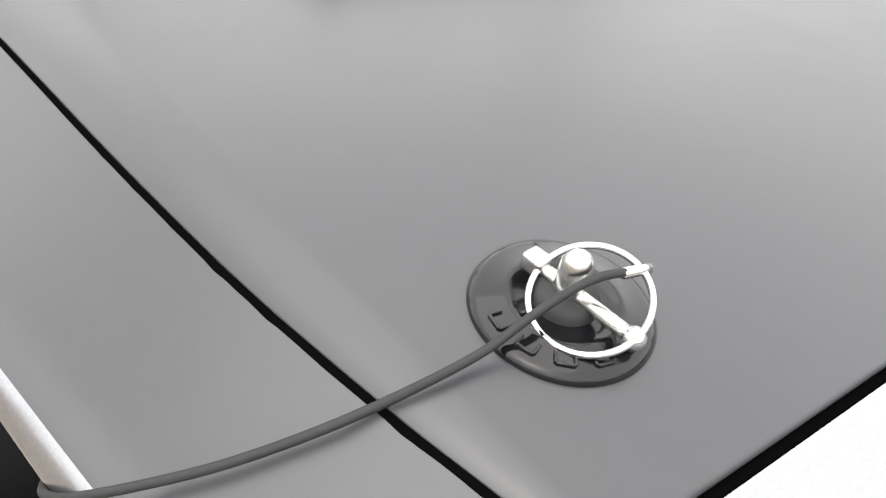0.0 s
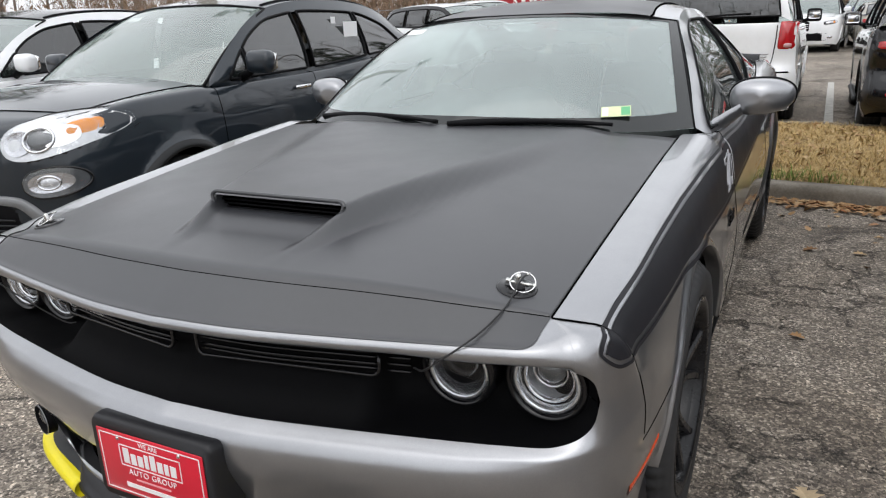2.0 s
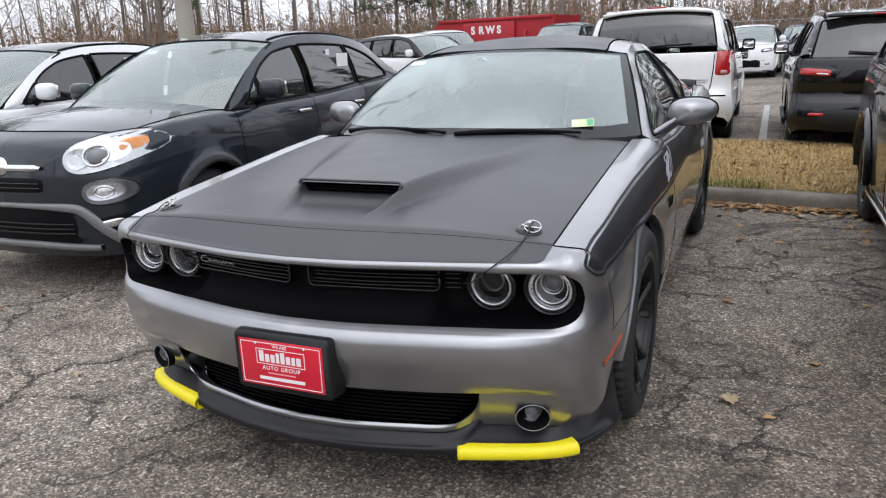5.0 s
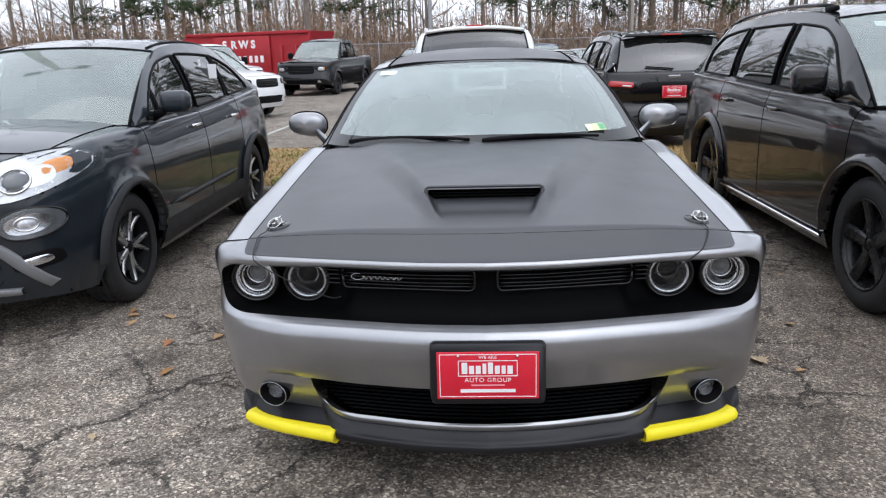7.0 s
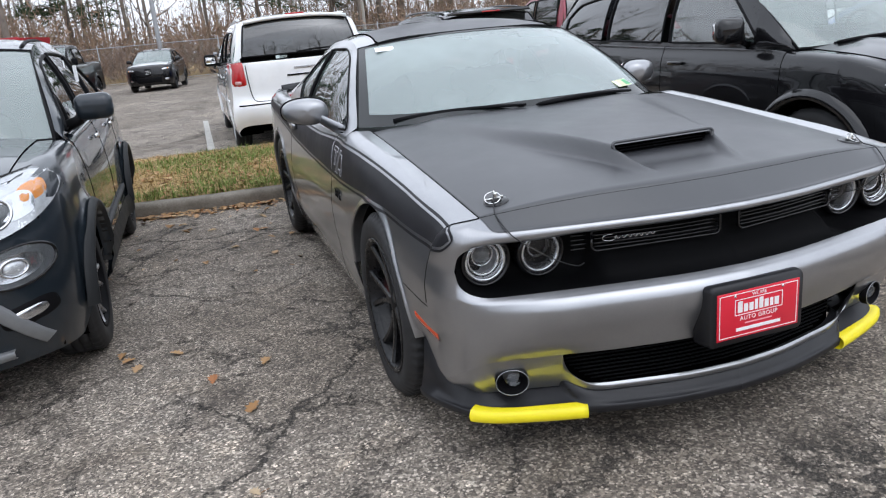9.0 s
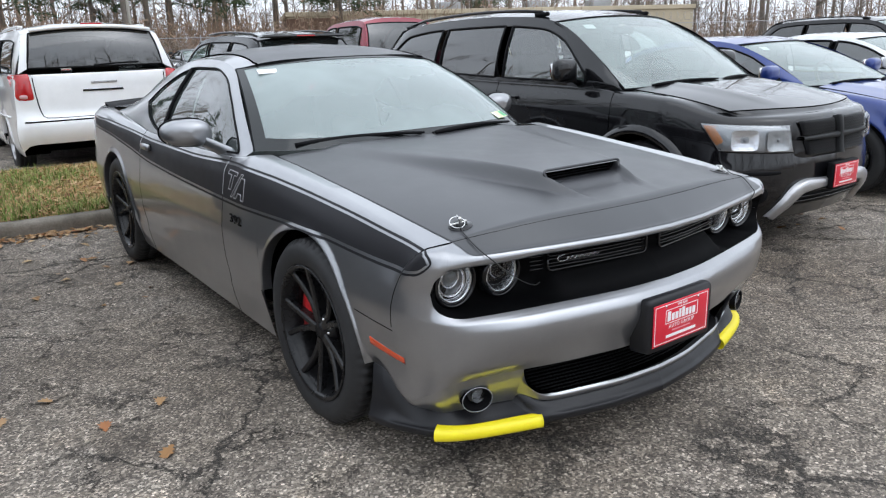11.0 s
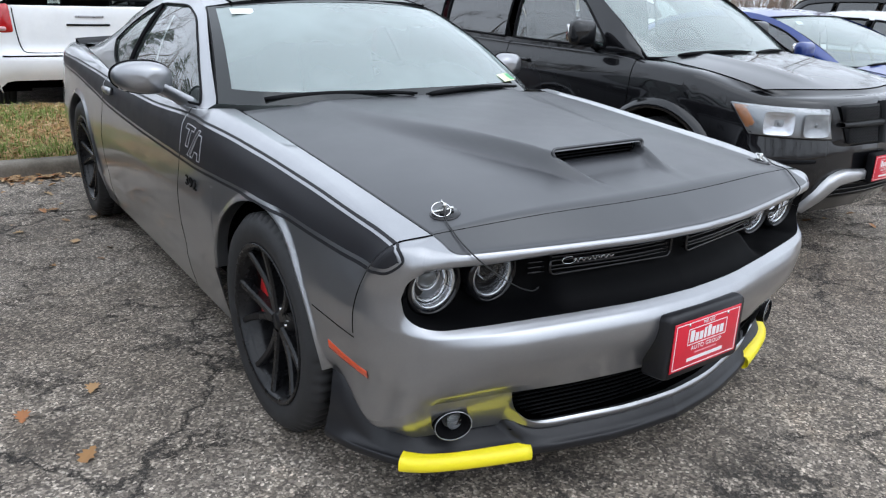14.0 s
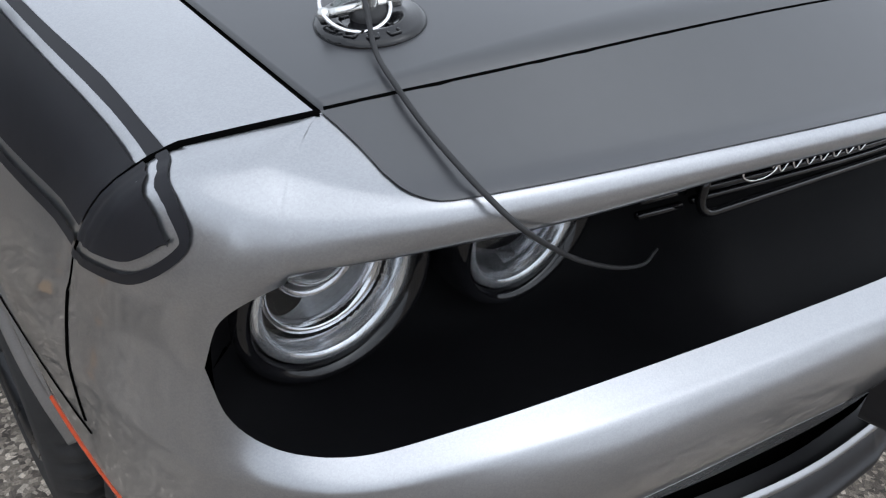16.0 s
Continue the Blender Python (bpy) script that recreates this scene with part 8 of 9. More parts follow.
def van_extras(root, sh, k, pm, sp, rail_pt):
    R = rear_on(sh)
    for sx in (1, -1):
        lampo = new("tail_lamp")
        lampo.parent = root
        blob(R, sx * 0.858, 1.06, 0.092, 0.150, REDLENS, "lamp_body", lampo, 0.030, sx * -3, 9, n=44)
        blob(R, sx * 0.865, 0.955, 0.050, 0.028, Mat("clear_red_lens", (0.55, 0.3, 0.3), 0.15, coat=0.8).m, "reverse_lens", lampo, 0.040, 0, 3)
        part("gate_joint", tube(through_points([R(sx * 0.745, 1.17, 0.004), R(sx * 0.735, 0.95, 0.004), R(sx * 0.70, 0.74, 0.004), R(sx * 0.60, 0.70, 0.004), R(0, 0.695, 0.004)], 24), 0.006, 5), GAP, root)
        # plain bars where the badges are
        for z, w in ((0.86, 0.16), (0.83, 0.12)):
            part("badge", box(R(sx * -0.60 if sx > 0 else -0.60, z - (0.0 if sx > 0 else 0.10), 0.006), (w, 0.006, 0.012), 0.002), ALLOY, root, smooth=False)
    part("bumper_groove", tube([R(x, 0.665, 0.002) for x in np.linspace(-0.9, 0.9, 25)], 0.010, 5), GAP, root)
    part("handle_slot", box(R(0.0, 0.995, 0.006), (0.46, 0.012, 0.022), 0.005), DARK, root)
    part("maker_badge", box(R(-0.02, 1.085, 0.008), (0.30, 0.008, 0.025), 0.003), ALLOY, root, smooth=False)
    part("bumper_step", box(R(-0.30, 0.68, 0.01), (0.30, 0.03, 0.03), 0.008), DARK, root)
    part("high_brake_light", box((0, 4.99, 1.765), (0.24, 0.03, 0.022), 0.008), REDLENS, root)
    part("gate_lip", tube([(x, 5.015 - 0.05 * abs(x / 0.7) ** 2.2, 1.735 - 0.045 * abs(x / 0.7) ** 2.4) for x in np.linspace(-0.68, 0.68, 17)], 0.022, 7), pm, root)
    part("rear_wiper", tube([(0.02, 5.125, 1.285), (-0.20, 5.128, 1.300), (-0.46, 5.11, 1.305)], 0.011, 6), DARK, root)
    part("wiper_hub", box((0.02, 5.12, 1.275), (0.07, 0.03, 0.04), 0.01), DARK, root)
    for sx in (1, -1):
        line = [sh.side(y, 0.70, 0.004, sx) for y in np.linspace(1.5, 4.6, 14)]
        part("side_moulding", tube(line, 0.012, 5), pm, root)
        pts = [rail_pt(y) + Vector((-0.05, 0, 0.045)) for y in np.linspace(2.5, 4.6, 9)]
        part("roof_rail", tube([Vector((sx * q.x, q.y, q.z)) for q in pts], 0.018, 6), pm, root)


VAN = dict(
    L=5.15, hw=0.985, nose=0.35, tail=0.16, af=0.95, ar=4.03, wr=0.335, rim=0.215, arch=0.385, sill=0.24, flare=0.02, shoulder=0.20,
    belt=[(1.3, 1.10), (2.0, 1.13), (3.5, 1.16), (5.1, 1.20)], hood=[(0.15, 0.86), (0.5, 0.96), (0.9, 1.04), (1.2, 1.09)], hoodx=0.78, hoodbow=0.15, crown=0.05, cowl=1.15, beltx=0.90,
    front=[(0.10, 0.87), (0.045, 0.85), (0.02, 0.80), (0.005, 0.68), (-0.02, 0.56), (-0.01, 0.40), (0.07, 0.25)], rear=[(0.02, 1.195), (0.008, 1.12), (0.0, 0.92), (-0.012, 0.74), (-0.085, 0.655), (-0.085, 0.52), (-0.03, 0.40)],
    doors=(2.15, 3.35), handle_z=0.99, deck_y=5.10,
    rail=[(0.87, 1.25, 1.10), (0.83, 1.6, 1.33), (0.79, 1.95, 1.53), (0.755, 2.3, 1.655), (0.745, 2.9, 1.70), (0.745, 3.8, 1.71), (0.755, 4.80, 1.68), (0.80, 4.98, 1.50), (0.88, 5.07, 1.21)],
    wintop=[(1.5, 1.16), (1.7, 1.32), (2.0, 1.48), (2.4, 1.58), (3.0, 1.61), (4.2, 1.60), (4.72, 1.56)], wins=[(1.55, 2.15), (2.22, 3.25), (3.33, 4.68)],
    ws_base=(0.85, 1.05, 1.11, 0.25, 0.015), ws_top=(0.74, 2.05, 1.68, 0.15, 0.04), roofline=[(2.0, 1.69), (2.6, 1.765), (3.6, 1.79), (4.6, 1.785), (5.0, 1.75)], roof_end=(0.72, 4.96, 1.7, -0.06, 0.05),
    rg_top=(0.685, 4.985, 1.705, -0.05, 0.045), rg_base=(0.765, 5.10, 1.27, -0.05, 0.0), seat_y=2.2, seat_z=0.72, mirror=(1.66, 1.17), mirror_h=0.19, mirmat=DARK, style=far(STYLE_SILVER), spokes=7, build=van_extras, seal=DARK)


def scaled(k, sx, sy, sz, **over):
    """A car's table stretched to other proportions."""
    out = dict(k)
    out.update(L=k["L"] * sy, hw=k["hw"] * sx, af=k["af"] * sy, ar=k["ar"] * sy, hoodx=k["hoodx"] * sx, cowl=k["cowl"] * sy, beltx=k["beltx"] * sx, deck_y=k["deck_y"] * sy, handle_z=k["handle_z"] * sz,
               seat_y=k["seat_y"] * sy, seat_z=k["seat_z"] * sz, mirror=(k["mirror"][0] * sy, k["mirror"][1] * sz), doors=tuple(y * sy for y in k["doors"]), wins=[(a * sy, b * sy) for a, b in k["wins"]])
    for key in ("belt", "hood", "wintop", "roofline"):
        out[key] = [(a * sy, b * sz) for a, b in k[key]]
    for key in ("front", "rear"):
        out[key] = [(a, b * sz) for a, b in k[key]]
    out["rail"] = [(a * sx, b * sy, c * sz) for a, b, c in k["rail"]]
    for key in ("ws_base", "ws_top", "rg_top", "rg_base", "roof_end"):
        a, b, c, d, e = k[key]
        out[key] = (a * sx, b * sy, c * sz, d, e)
    if "deck" in k:
        out["deck"] = [(a * sx, b * sy, c * sz) for a, b, c in k["deck"]]
    out.update(over)
    return out


def hatch_extras(root, sh, k, pm, sp, rail_pt):
    """The back of the black suv across the strip: bright line round the glass, split lamps, plate."""
    R = rear_on(sh)
    L = k["L"]
    for sx in (1, -1):
        lampo = new("tail_lamp")
        lampo.parent = root
        blob(R, sx * 0.655, 0.955, 0.205, 0.062, GLOSSBLACK, "lamp_body", lampo, 0.024, sx * 5, 5)
        blob(R, sx * 0.66, 0.962, 0.185, 0.045, REDLENS, "red_lens", lampo, 0.032, sx * 5, 5)
        blob(R, sx * 0.60, 0.945, 0.085, 0.014, WHITEPRINT, "reverse_lens", lampo, 0.038, sx * 5, 4)
        blob(R, sx * 0.62, 0.50, 0.085, 0.018, REDLENS, "reflector", root, 0.014, 0, 4)
        pts = [rail_pt(y) + Vector((-0.05, 0, 0.05)) for y in np.linspace(k["ws_top"][1] + 0.35, k["roof_end"][1] - 0.15, 9)]
        part("roof_rail", tube([Vector((sx * q.x, q.y, q.z)) for q in pts], 0.016, 6), GLOSSBLACK, root)
        line = [sh.side(y, 0.30, 0.02, sx) for y in np.linspace(k["af"] + 0.45, k["ar"] - 0.45, 10)]
        part("sill_strip", tube(line, 0.03, 6), CLADDING, root)
    a, b = k["rg_top"], k["rg_base"]
    pts = [(-b[0] - 0.03, b[1] - 0.10, b[2] + 0.12)] + [(x, b[1] + 0.012 - 0.06 * abs(x / b[0]) ** 2.2, b[2] - 0.02) for x in np.linspace(-b[0], b[0], 13)] + [(b[0] + 0.03, b[1] - 0.10, b[2] + 0.12)]
    part("chrome_line", tube(pts, 0.010, 6), CHROME, root, "chrome line under the rear glass")
    part("roof_spoiler", prism([(-0.60, 0.0), (0.60, 0.0), (0.55, 0.045), (-0.55, 0.045)], 0.17, 0.012, Matrix.Translation((0, a[1] - 0.08, a[2] - 0.005))), pm, root)
    part("high_brake_light", box((0, a[1] + 0.095, a[2] + 0.018), (0.26, 0.012, 0.016), 0.004), REDLENS, root)
    part("maker_badge", box(R(0.0, 1.045, 0.01), (0.15, 0.01, 0.04), 0.006), ALLOY, root)
    part("rear_wiper", tube([(0.0, b[1] + 0.02, b[2] + 0.04), (0.35, b[1] + 0.0, b[2] + 0.07)], 0.010, 6), DARK, root)
    text_plate(root, Matrix.Translation(R(0.0, 0.86, 0.016)) @ Matrix.Rotation(math.pi, 4, "Z"))
    blob(R, 0, 0.43, 0.62, 0.13, CLADDING, "bumper_lower", root, 0.02, 0, 6)


COMPACT = scaled(SUV, 0.985, 0.90, 0.975, build=hatch_extras, tail=0.22, style=far(STYLE_SILVER), frame=GLOSSBLACK,
                 rear=[(0.03, 1.10), (0.01, 1.03), (-0.01, 0.86), (0.015, 0.72), (-0.04, 0.60), (-0.05, 0.42), (0.03, 0.32)])
SEDAN = dict(
    L=4.70, hw=0.905, nose=0.36, tail=0.30, af=0.93, ar=3.66, wr=0.33, rim=0.225, arch=0.375, sill=0.19, flare=0.015, shoulder=0.13,
    belt=[(1.2, 0.93), (1.6, 0.945), (2.6, 0.965), (3.6, 1.0), (4.6, 1.02)], hood=[(0.16, 0.70), (0.5, 0.80), (0.9, 0.875), (1.3, 0.93)], hoodx=0.74, hoodbow=0.20, crown=0.05, cowl=1.22, beltx=0.83, creases=((0.40, 0.05, 0.010),),
    front=[(0.12, 0.725), (0.05, 0.71), (0.02, 0.66), (0.0, 0.56), (-0.02, 0.45), (-0.01, 0.32), (0.06, 0.20)], rear=[(0.05, 1.0), (0.02, 0.93), (0.0, 0.82), (-0.02, 0.64), (-0.04, 0.5), (-0.02, 0.38), (0.04, 0.28)],
    doors=(2.45, 3.40), handle_z=0.87, deck_y=4.60,
    rail=[(0.80, 1.40, 0.95), (0.745, 1.75, 1.13), (0.685, 2.08, 1.27), (0.64, 2.4, 1.345), (0.62, 2.8, 1.365), (0.62, 3.2, 1.33), (0.65, 3.6, 1.22), (0.70, 3.98, 1.04)],
    wintop=[(1.62, 0.98), (1.8, 1.09), (2.1, 1.225), (2.4, 1.29), (2.8, 1.305), (3.2, 1.265), (3.5, 1.18), (3.66, 1.06)], wins=[(1.66, 2.45), (2.53, 3.28), (3.34, 3.62)],
    ws_base=(0.79, 1.15, 0.945, 0.26, 0.012), ws_top=(0.635, 2.12, 1.335, 0.14, 0.03), roofline=[(2.1, 1.34), (2.5, 1.395), (2.9, 1.40), (3.3, 1.36), (3.6, 1.30)], roof_end=(0.6, 3.35, 1.33, -0.06, 0.03),
    rg_top=(0.60, 3.37, 1.335, -0.06, 0.03), rg_base=(0.69, 4.02, 1.045, -0.05, 0.0), deck=((0.71, 4.02, 1.035), (0.68, 4.58, 1.015)), seat_y=2.35, seat_z=0.52, mirror=(1.66, 1.00), style=far(STYLE_SILVER), spokes=5,
    build=plain_front((0.66, 0.655, 0.17, 0.055, 12), (0, 0.60, 0.36, 0.06), (0, 0.34, 0.5, 0.08), (0.66, 0.86, 0.16, 0.06)))
PICKUP = dict(
    L=5.80, hw=1.0, nose=0.22, tail=0.10, af=1.03, ar=4.62, wr=0.40, rim=0.255, arch=0.47, sill=0.36, flare=0.03, shoulder=0.12,
    belt=[(1.4, 1.20), (1.8, 1.215), (3.8, 1.23), (3.95, 1.27), (5.8, 1.29)], hood=[(0.08, 1.08), (0.5, 1.15), (0.9, 1.18), (1.4, 1.21)], hoodx=0.82, hoodbow=0.10, crown=0.06, cowl=1.40, beltx=0.90, creases=((0.45, 0.06, 0.02),),
    front=[(0.08, 1.09), (0.03, 1.07), (0.005, 1.0), (0.0, 0.84), (-0.05, 0.68), (-0.08, 0.52), (0.02, 0.38)], rear=[(0.01, 1.27), (0.0, 1.2), (0.0, 1.0), (0.0, 0.8), (-0.08, 0.64), (-0.08, 0.5), (0.0, 0.42)],
    doors=(2.70, 3.72), handle_z=1.08, deck_y=5.74,
    rail=[(0.88, 1.55, 1.21), (0.845, 1.85, 1.42), (0.795, 2.15, 1.64), (0.765, 2.45, 1.79), (0.755, 3.0, 1.84), (0.755, 3.60, 1.83), (0.80, 3.76, 1.6), (0.86, 3.84, 1.24)],
    wintop=[(1.75, 1.30), (1.95, 1.45), (2.2, 1.63), (2.5, 1.73), (3.4, 1.75), (3.66, 1.70)], wins=[(1.8, 2.68), (2.76, 3.62)],
    ws_base=(0.87, 1.36, 1.22, 0.20, 0.015), ws_top=(0.745, 2.25, 1.81, 0.12, 0.03), roofline=[(2.2, 1.82), (2.6, 1.90), (3.2, 1.925), (3.8, 1.89)], roof_end=(0.75, 3.66, 1.85, -0.03, 0.04),
    rg_top=(0.71, 3.69, 1.81, -0.03, 0.03), rg_base=(0.79, 3.85, 1.30, -0.03, 0.0), deck=((0.90, 3.88, 1.265), (0.90, 5.74, 1.285)), deckmat=DARK, seat_y=2.6, seat_z=0.85, mirror=(1.92, 1.28), mirror_h=0.24, mirmat=DARK, style=far(STYLE_BLACK), spokes=5, ww=0.27, turn=20,
    build=plain_front((0.76, 0.96, 0.16, 0.10, 0), (0, 0.93, 0.50, 0.15), (0, 0.52, 0.75, 0.075), (0.90, 1.05, 0.07, 0.17), 2))


def turned(x, y, deg, k):
    """Tail at (x, y), looking away to +y."""
    return Matrix.Translation((x, y, 0)) @ Matrix.Rotation(radians(180 + deg), 4, "Z") @ Matrix.Translation((0, -k["L"], 0))


ROW = "cars parked on the lot"
WHITE_CROSS = dict(CROSSOVER, roofmat=GLOSSBLACK, style=far(STYLE_SPLIT))
build_car("minivan", "white minivan parked tail towards the grass strip", VAN, WHITEPAINT, turned(-0.05, 8.35, 0.0, VAN), 1, ROW)
build_car("compact_suv", "black compact suv with red plate and chrome window line", COMPACT, BLACKPAINT, turned(2.47, 7.62, 0.0, COMPACT), 1, ROW)
build_car("crossover_suv", "white compact crossover with black glass roof", WHITE_CROSS, WHITEPAINT, place(-5.55, 1.50, 0.6), 1, ROW)
build_car("sedan", "deep blue sedan with clear windscreen", dict(SEDAN, style=far(STYLE_BLACK)), BLUEPAINT, place(5.55, 0.78, -0.5), 1, ROW)
build_car("sedan", "white sedan parked beyond the blue one", SEDAN, WHITEPAINT, place(8.25, 0.9, -0.5), 0, ROW)
build_car("family_suv", "black suv at the end of the row", dict(SUV, style=far(STYLE_BLACK)), BLACKPAINT, place(14.4, 3.6, -4.0), 0, ROW)
build_car("crossover_suv", "white crossover behind the blue sedan", WHITE_CROSS, WHITEPAINT, turned(11.2, 8.3, 2.0, WHITE_CROSS), 0, ROW)
build_car("pickup_truck", "dark red crew cab pickup facing away", PICKUP, REDPAINT, turned(6.1, 9.0, 2.0, PICKUP), 0, ROW)
DARKHATCH = dict(COMPACT, build=plain_front((0.66, 0.80, 0.18, 0.07, 8), (0, 0.78, 0.36, 0.06), (0, 0.42, 0.5, 0.09), (0.72, 1.0, 0.12, 0.08)))
build_car("compact_suv", "dark grey suv with a lit brake light", DARKHATCH, GREYPAINT, turned(-12.9, 9.4, 2.0, DARKHATCH), 0, ROW)
build_car("compact_suv", "white suv with low roof rails", DARKHATCH, WHITEPAINT, turned(-10.1, 9.3, 2.0, DARKHATCH), 0, ROW)
BIGSUV = scaled(SUV, 1.02, 0.98, 1.04, style=far(STYLE_SILVER), build=plain_front((0.70, 0.88, 0.18, 0.08, 6), (0, 0.84, 0.40, 0.11), (0, 0.45, 0.55, 0.09), (0.76, 1.0, 0.14, 0.09)))
build_car("family_suv", "white suv standing across the far aisle", BIGSUV, WHITEPAINT, place(-5.0, 15.7, 66.0), 0, ROW)
build_car("pickup_truck", "white pickup with a black grille", PICKUP, WHITEPAINT, place(-7.3, 20.6, 40.0), 0, ROW)
build_car("pickup_truck", "black crew cab pickup facing the strip", scaled(PICKUP, 1.07, 1.0, 1.08, build=PICKUP["build"]), BLACKPAINT, place(-6.45, 25.2, -8.0), 0, ROW)
MIDSUV = scaled(CROSSOVER, 1.04, 1.08, 1.04, style=far(STYLE_BLACK), build=plain_front((0.66, 0.86, 0.17, 0.055, 8), (0, 0.76, 0.13, 0.14), (0, 0.46, 0.62, 0.12), (0.70, 0.95, 0.15, 0.06), 3, CHROME))
build_car("crossover_suv", "black crossover with white protective film on the hood", dict(MIDSUV, hoodmat=WHITEPAINT), BLACKPAINT, place(-3.0, 30.9, -8.0), 0, ROW)
build_car("crossover_suv", "white crossover facing the aisle", MIDSUV, WHITEPAINT, place(0.62, 23.9, -4.0), 0, ROW)
build_car("crossover_suv", "silver crossover further down the aisle", MIDSUV, SILVER, place(0.80, 35.0, -4.0), 0, ROW)
build_car("crossover_suv", "dark crossover at the end of the aisle", MIDSUV, GREYPAINT, place(0.55, 47.0, -20.0), 0, ROW)
build_car("sedan", "tan sedan with red tail lamps", SEDAN, BEIGEPAINT, turned(2.95, 24.6, 3.0, SEDAN), 0, ROW)
build_car("crossover_suv", "dark blue crossover facing the aisle", MIDSUV, BLUEPAINT, place(2.75, 29.6, -3.0), 0, ROW)
build_car("crossover_suv", "silver crossover in the far row", MIDSUV, SILVER, place(2.6, 37.1, -3.0), 0, ROW)
build_car("sedan", "red coupe behind the black crossover", dict(SEDAN, style=far(STYLE_BLACK)), Mat("bright_red_paint", (0.5, 0.02, 0.02), 0.3, coat=1.0).vary((0.5, 0.02, 0.02), 0.08, 3.0).m, Matrix.Translation((-7.6, 38.0, 0)) @ Matrix.Rotation(radians(80), 4, "Z"), 0, ROW)
for i, (x, y, k, pm, text) in enumerate(((5.4, 27.0, MIDSUV, GREYPAINT, "dark grey crossover in the far row"), (8.1, 27.6, SEDAN, SILVER, "silver sedan in the far row"), (10.8, 27.4, MIDSUV, WHITEPAINT, "white crossover in the far row"),
                                         (13.6, 27.8, SEDAN, GREYPAINT, "grey sedan in the far row"), (5.3, 35.6, SEDAN, WHITEPAINT, "white sedan in the back row"), (8.3, 36.0, MIDSUV, BLACKPAINT, "black crossover in the back row"))):
    build_car("crossover_suv" if k is MIDSUV else "sedan", text, k, pm, place(x, y, -3.0), 0, ROW)


# ---- beyond the lot: container, poles, building, fence ----
def build_container():
    """A red roll-off container with ribs and white letters."""
    root = thing("roll_off_container", "red steel roll-off container with white letters on its side", "container")
    L, H, D = 5.4, 2.10, 2.3
    out = [(0, 0.35), (L, 0.35), (L + 0.55, H + 0.35), (0.0, H + 0.35), (-0.75, H - 0.15)]
    part("box", prism([(x - L / 2, z) for x, z in out], D, 0.02), REDBIN, root, smooth=False)
    for x in np.linspace(-L / 2 + 0.4, L / 2 - 0.2, 8):
        part("rib", box((x, -0.05, 1.15), (0.10, 0.10, 1.5), 0.015), REDBIN, root)
    part("top_rail", box((0.15, -0.03, H + 0.32), (L + 0.5, 0.14, 0.13), 0.02), REDBIN, root)
    part("bottom_rail", box((0, -0.02, 0.36), (L, 0.12, 0.16), 0.02), REDBIN, root)
    for x in (-1.9, 1.9):
        part("runner", box((x, 0.6, 0.18), (0.5, 0.3, 0.30), 0.03), DARK, root)
    face = Matrix.Translation((0, -0.115, 0)) @ Matrix.Rotation(radians(90), 4, "X")
    part("sign_panel", box((-0.05, -0.075, 1.55), (2.7, 0.06, 1.5), 0.01), REDBIN, root)
    for ch, x in zip("SRWS", (-0.86, -0.42, 0.06, 0.52)):
        words("letter", ch, 0.44, Matrix.Translation((x, 0, 1.96)) @ face, WHITEPRINT, root, 0.004, 1.0, 0.02)
    for i in range(8):
        part("number_bar", box((-1.12 + 0.27 * i + (0.12 if i > 2 else 0), -0.11, 1.36), (0.15, 0.012, 0.28), 0), WHITEPRINT, root, smooth=False)
    root.matrix_world = Matrix.Translation((-10.05, 30.3, 0)) @ Matrix.Rotation(radians(-14), 4, "Z")
    return root


build_container()


def lamp_pole(x, y, r, h, mat, name="lamp_post", text="tall round concrete lamp post in the grass strip", head=True):
    root = thing(name, text, "pole")
    part("shaft", lathe([(0.0, 0.0), (r * 1.02, 0.0), (r, 0.3), (r * 0.93, h * 0.5), (r * 0.8, h), (0.0, h)], 20), mat, root)
    part("collar", lathe([(r * 1.0, 0.0), (r * 1.7, 0.0), (r * 1.7, 0.10), (r * 1.05, 0.14)], 20), CONCRETE, root)
    if head:
        for sx in (1, -1):
            part("arm", tube([(0, 0, h - 0.1), (sx * 0.6, 0, h)], 0.035, 8), WIREMAT, root)
            part("lamp_head", box((sx * 0.85, 0, h + 0.02), (0.55, 0.30, 0.14), 0.04), WIREMAT, root)
    root.matrix_world = Matrix.Translation((x, y, 0))
    return root


lamp_pole(-6.6, 7.2, 0.125, 7.5, POLEMAT)
lamp_pole(-9.6, 41.0, 0.16, 10.5, BARK, "flood_light_pole", "wooden pole with a flood light near the woods")
lamp_pole(9.2, 44.0, 0.09, 8.5, POLEMAT, "utility_pole", "slim pale utility pole in front of the woods", False)
lamp_pole(-2.6, 40.5, 0.12, 9.0, WIREMAT, "utility_pole", "slim grey pole in front of the woods", False)


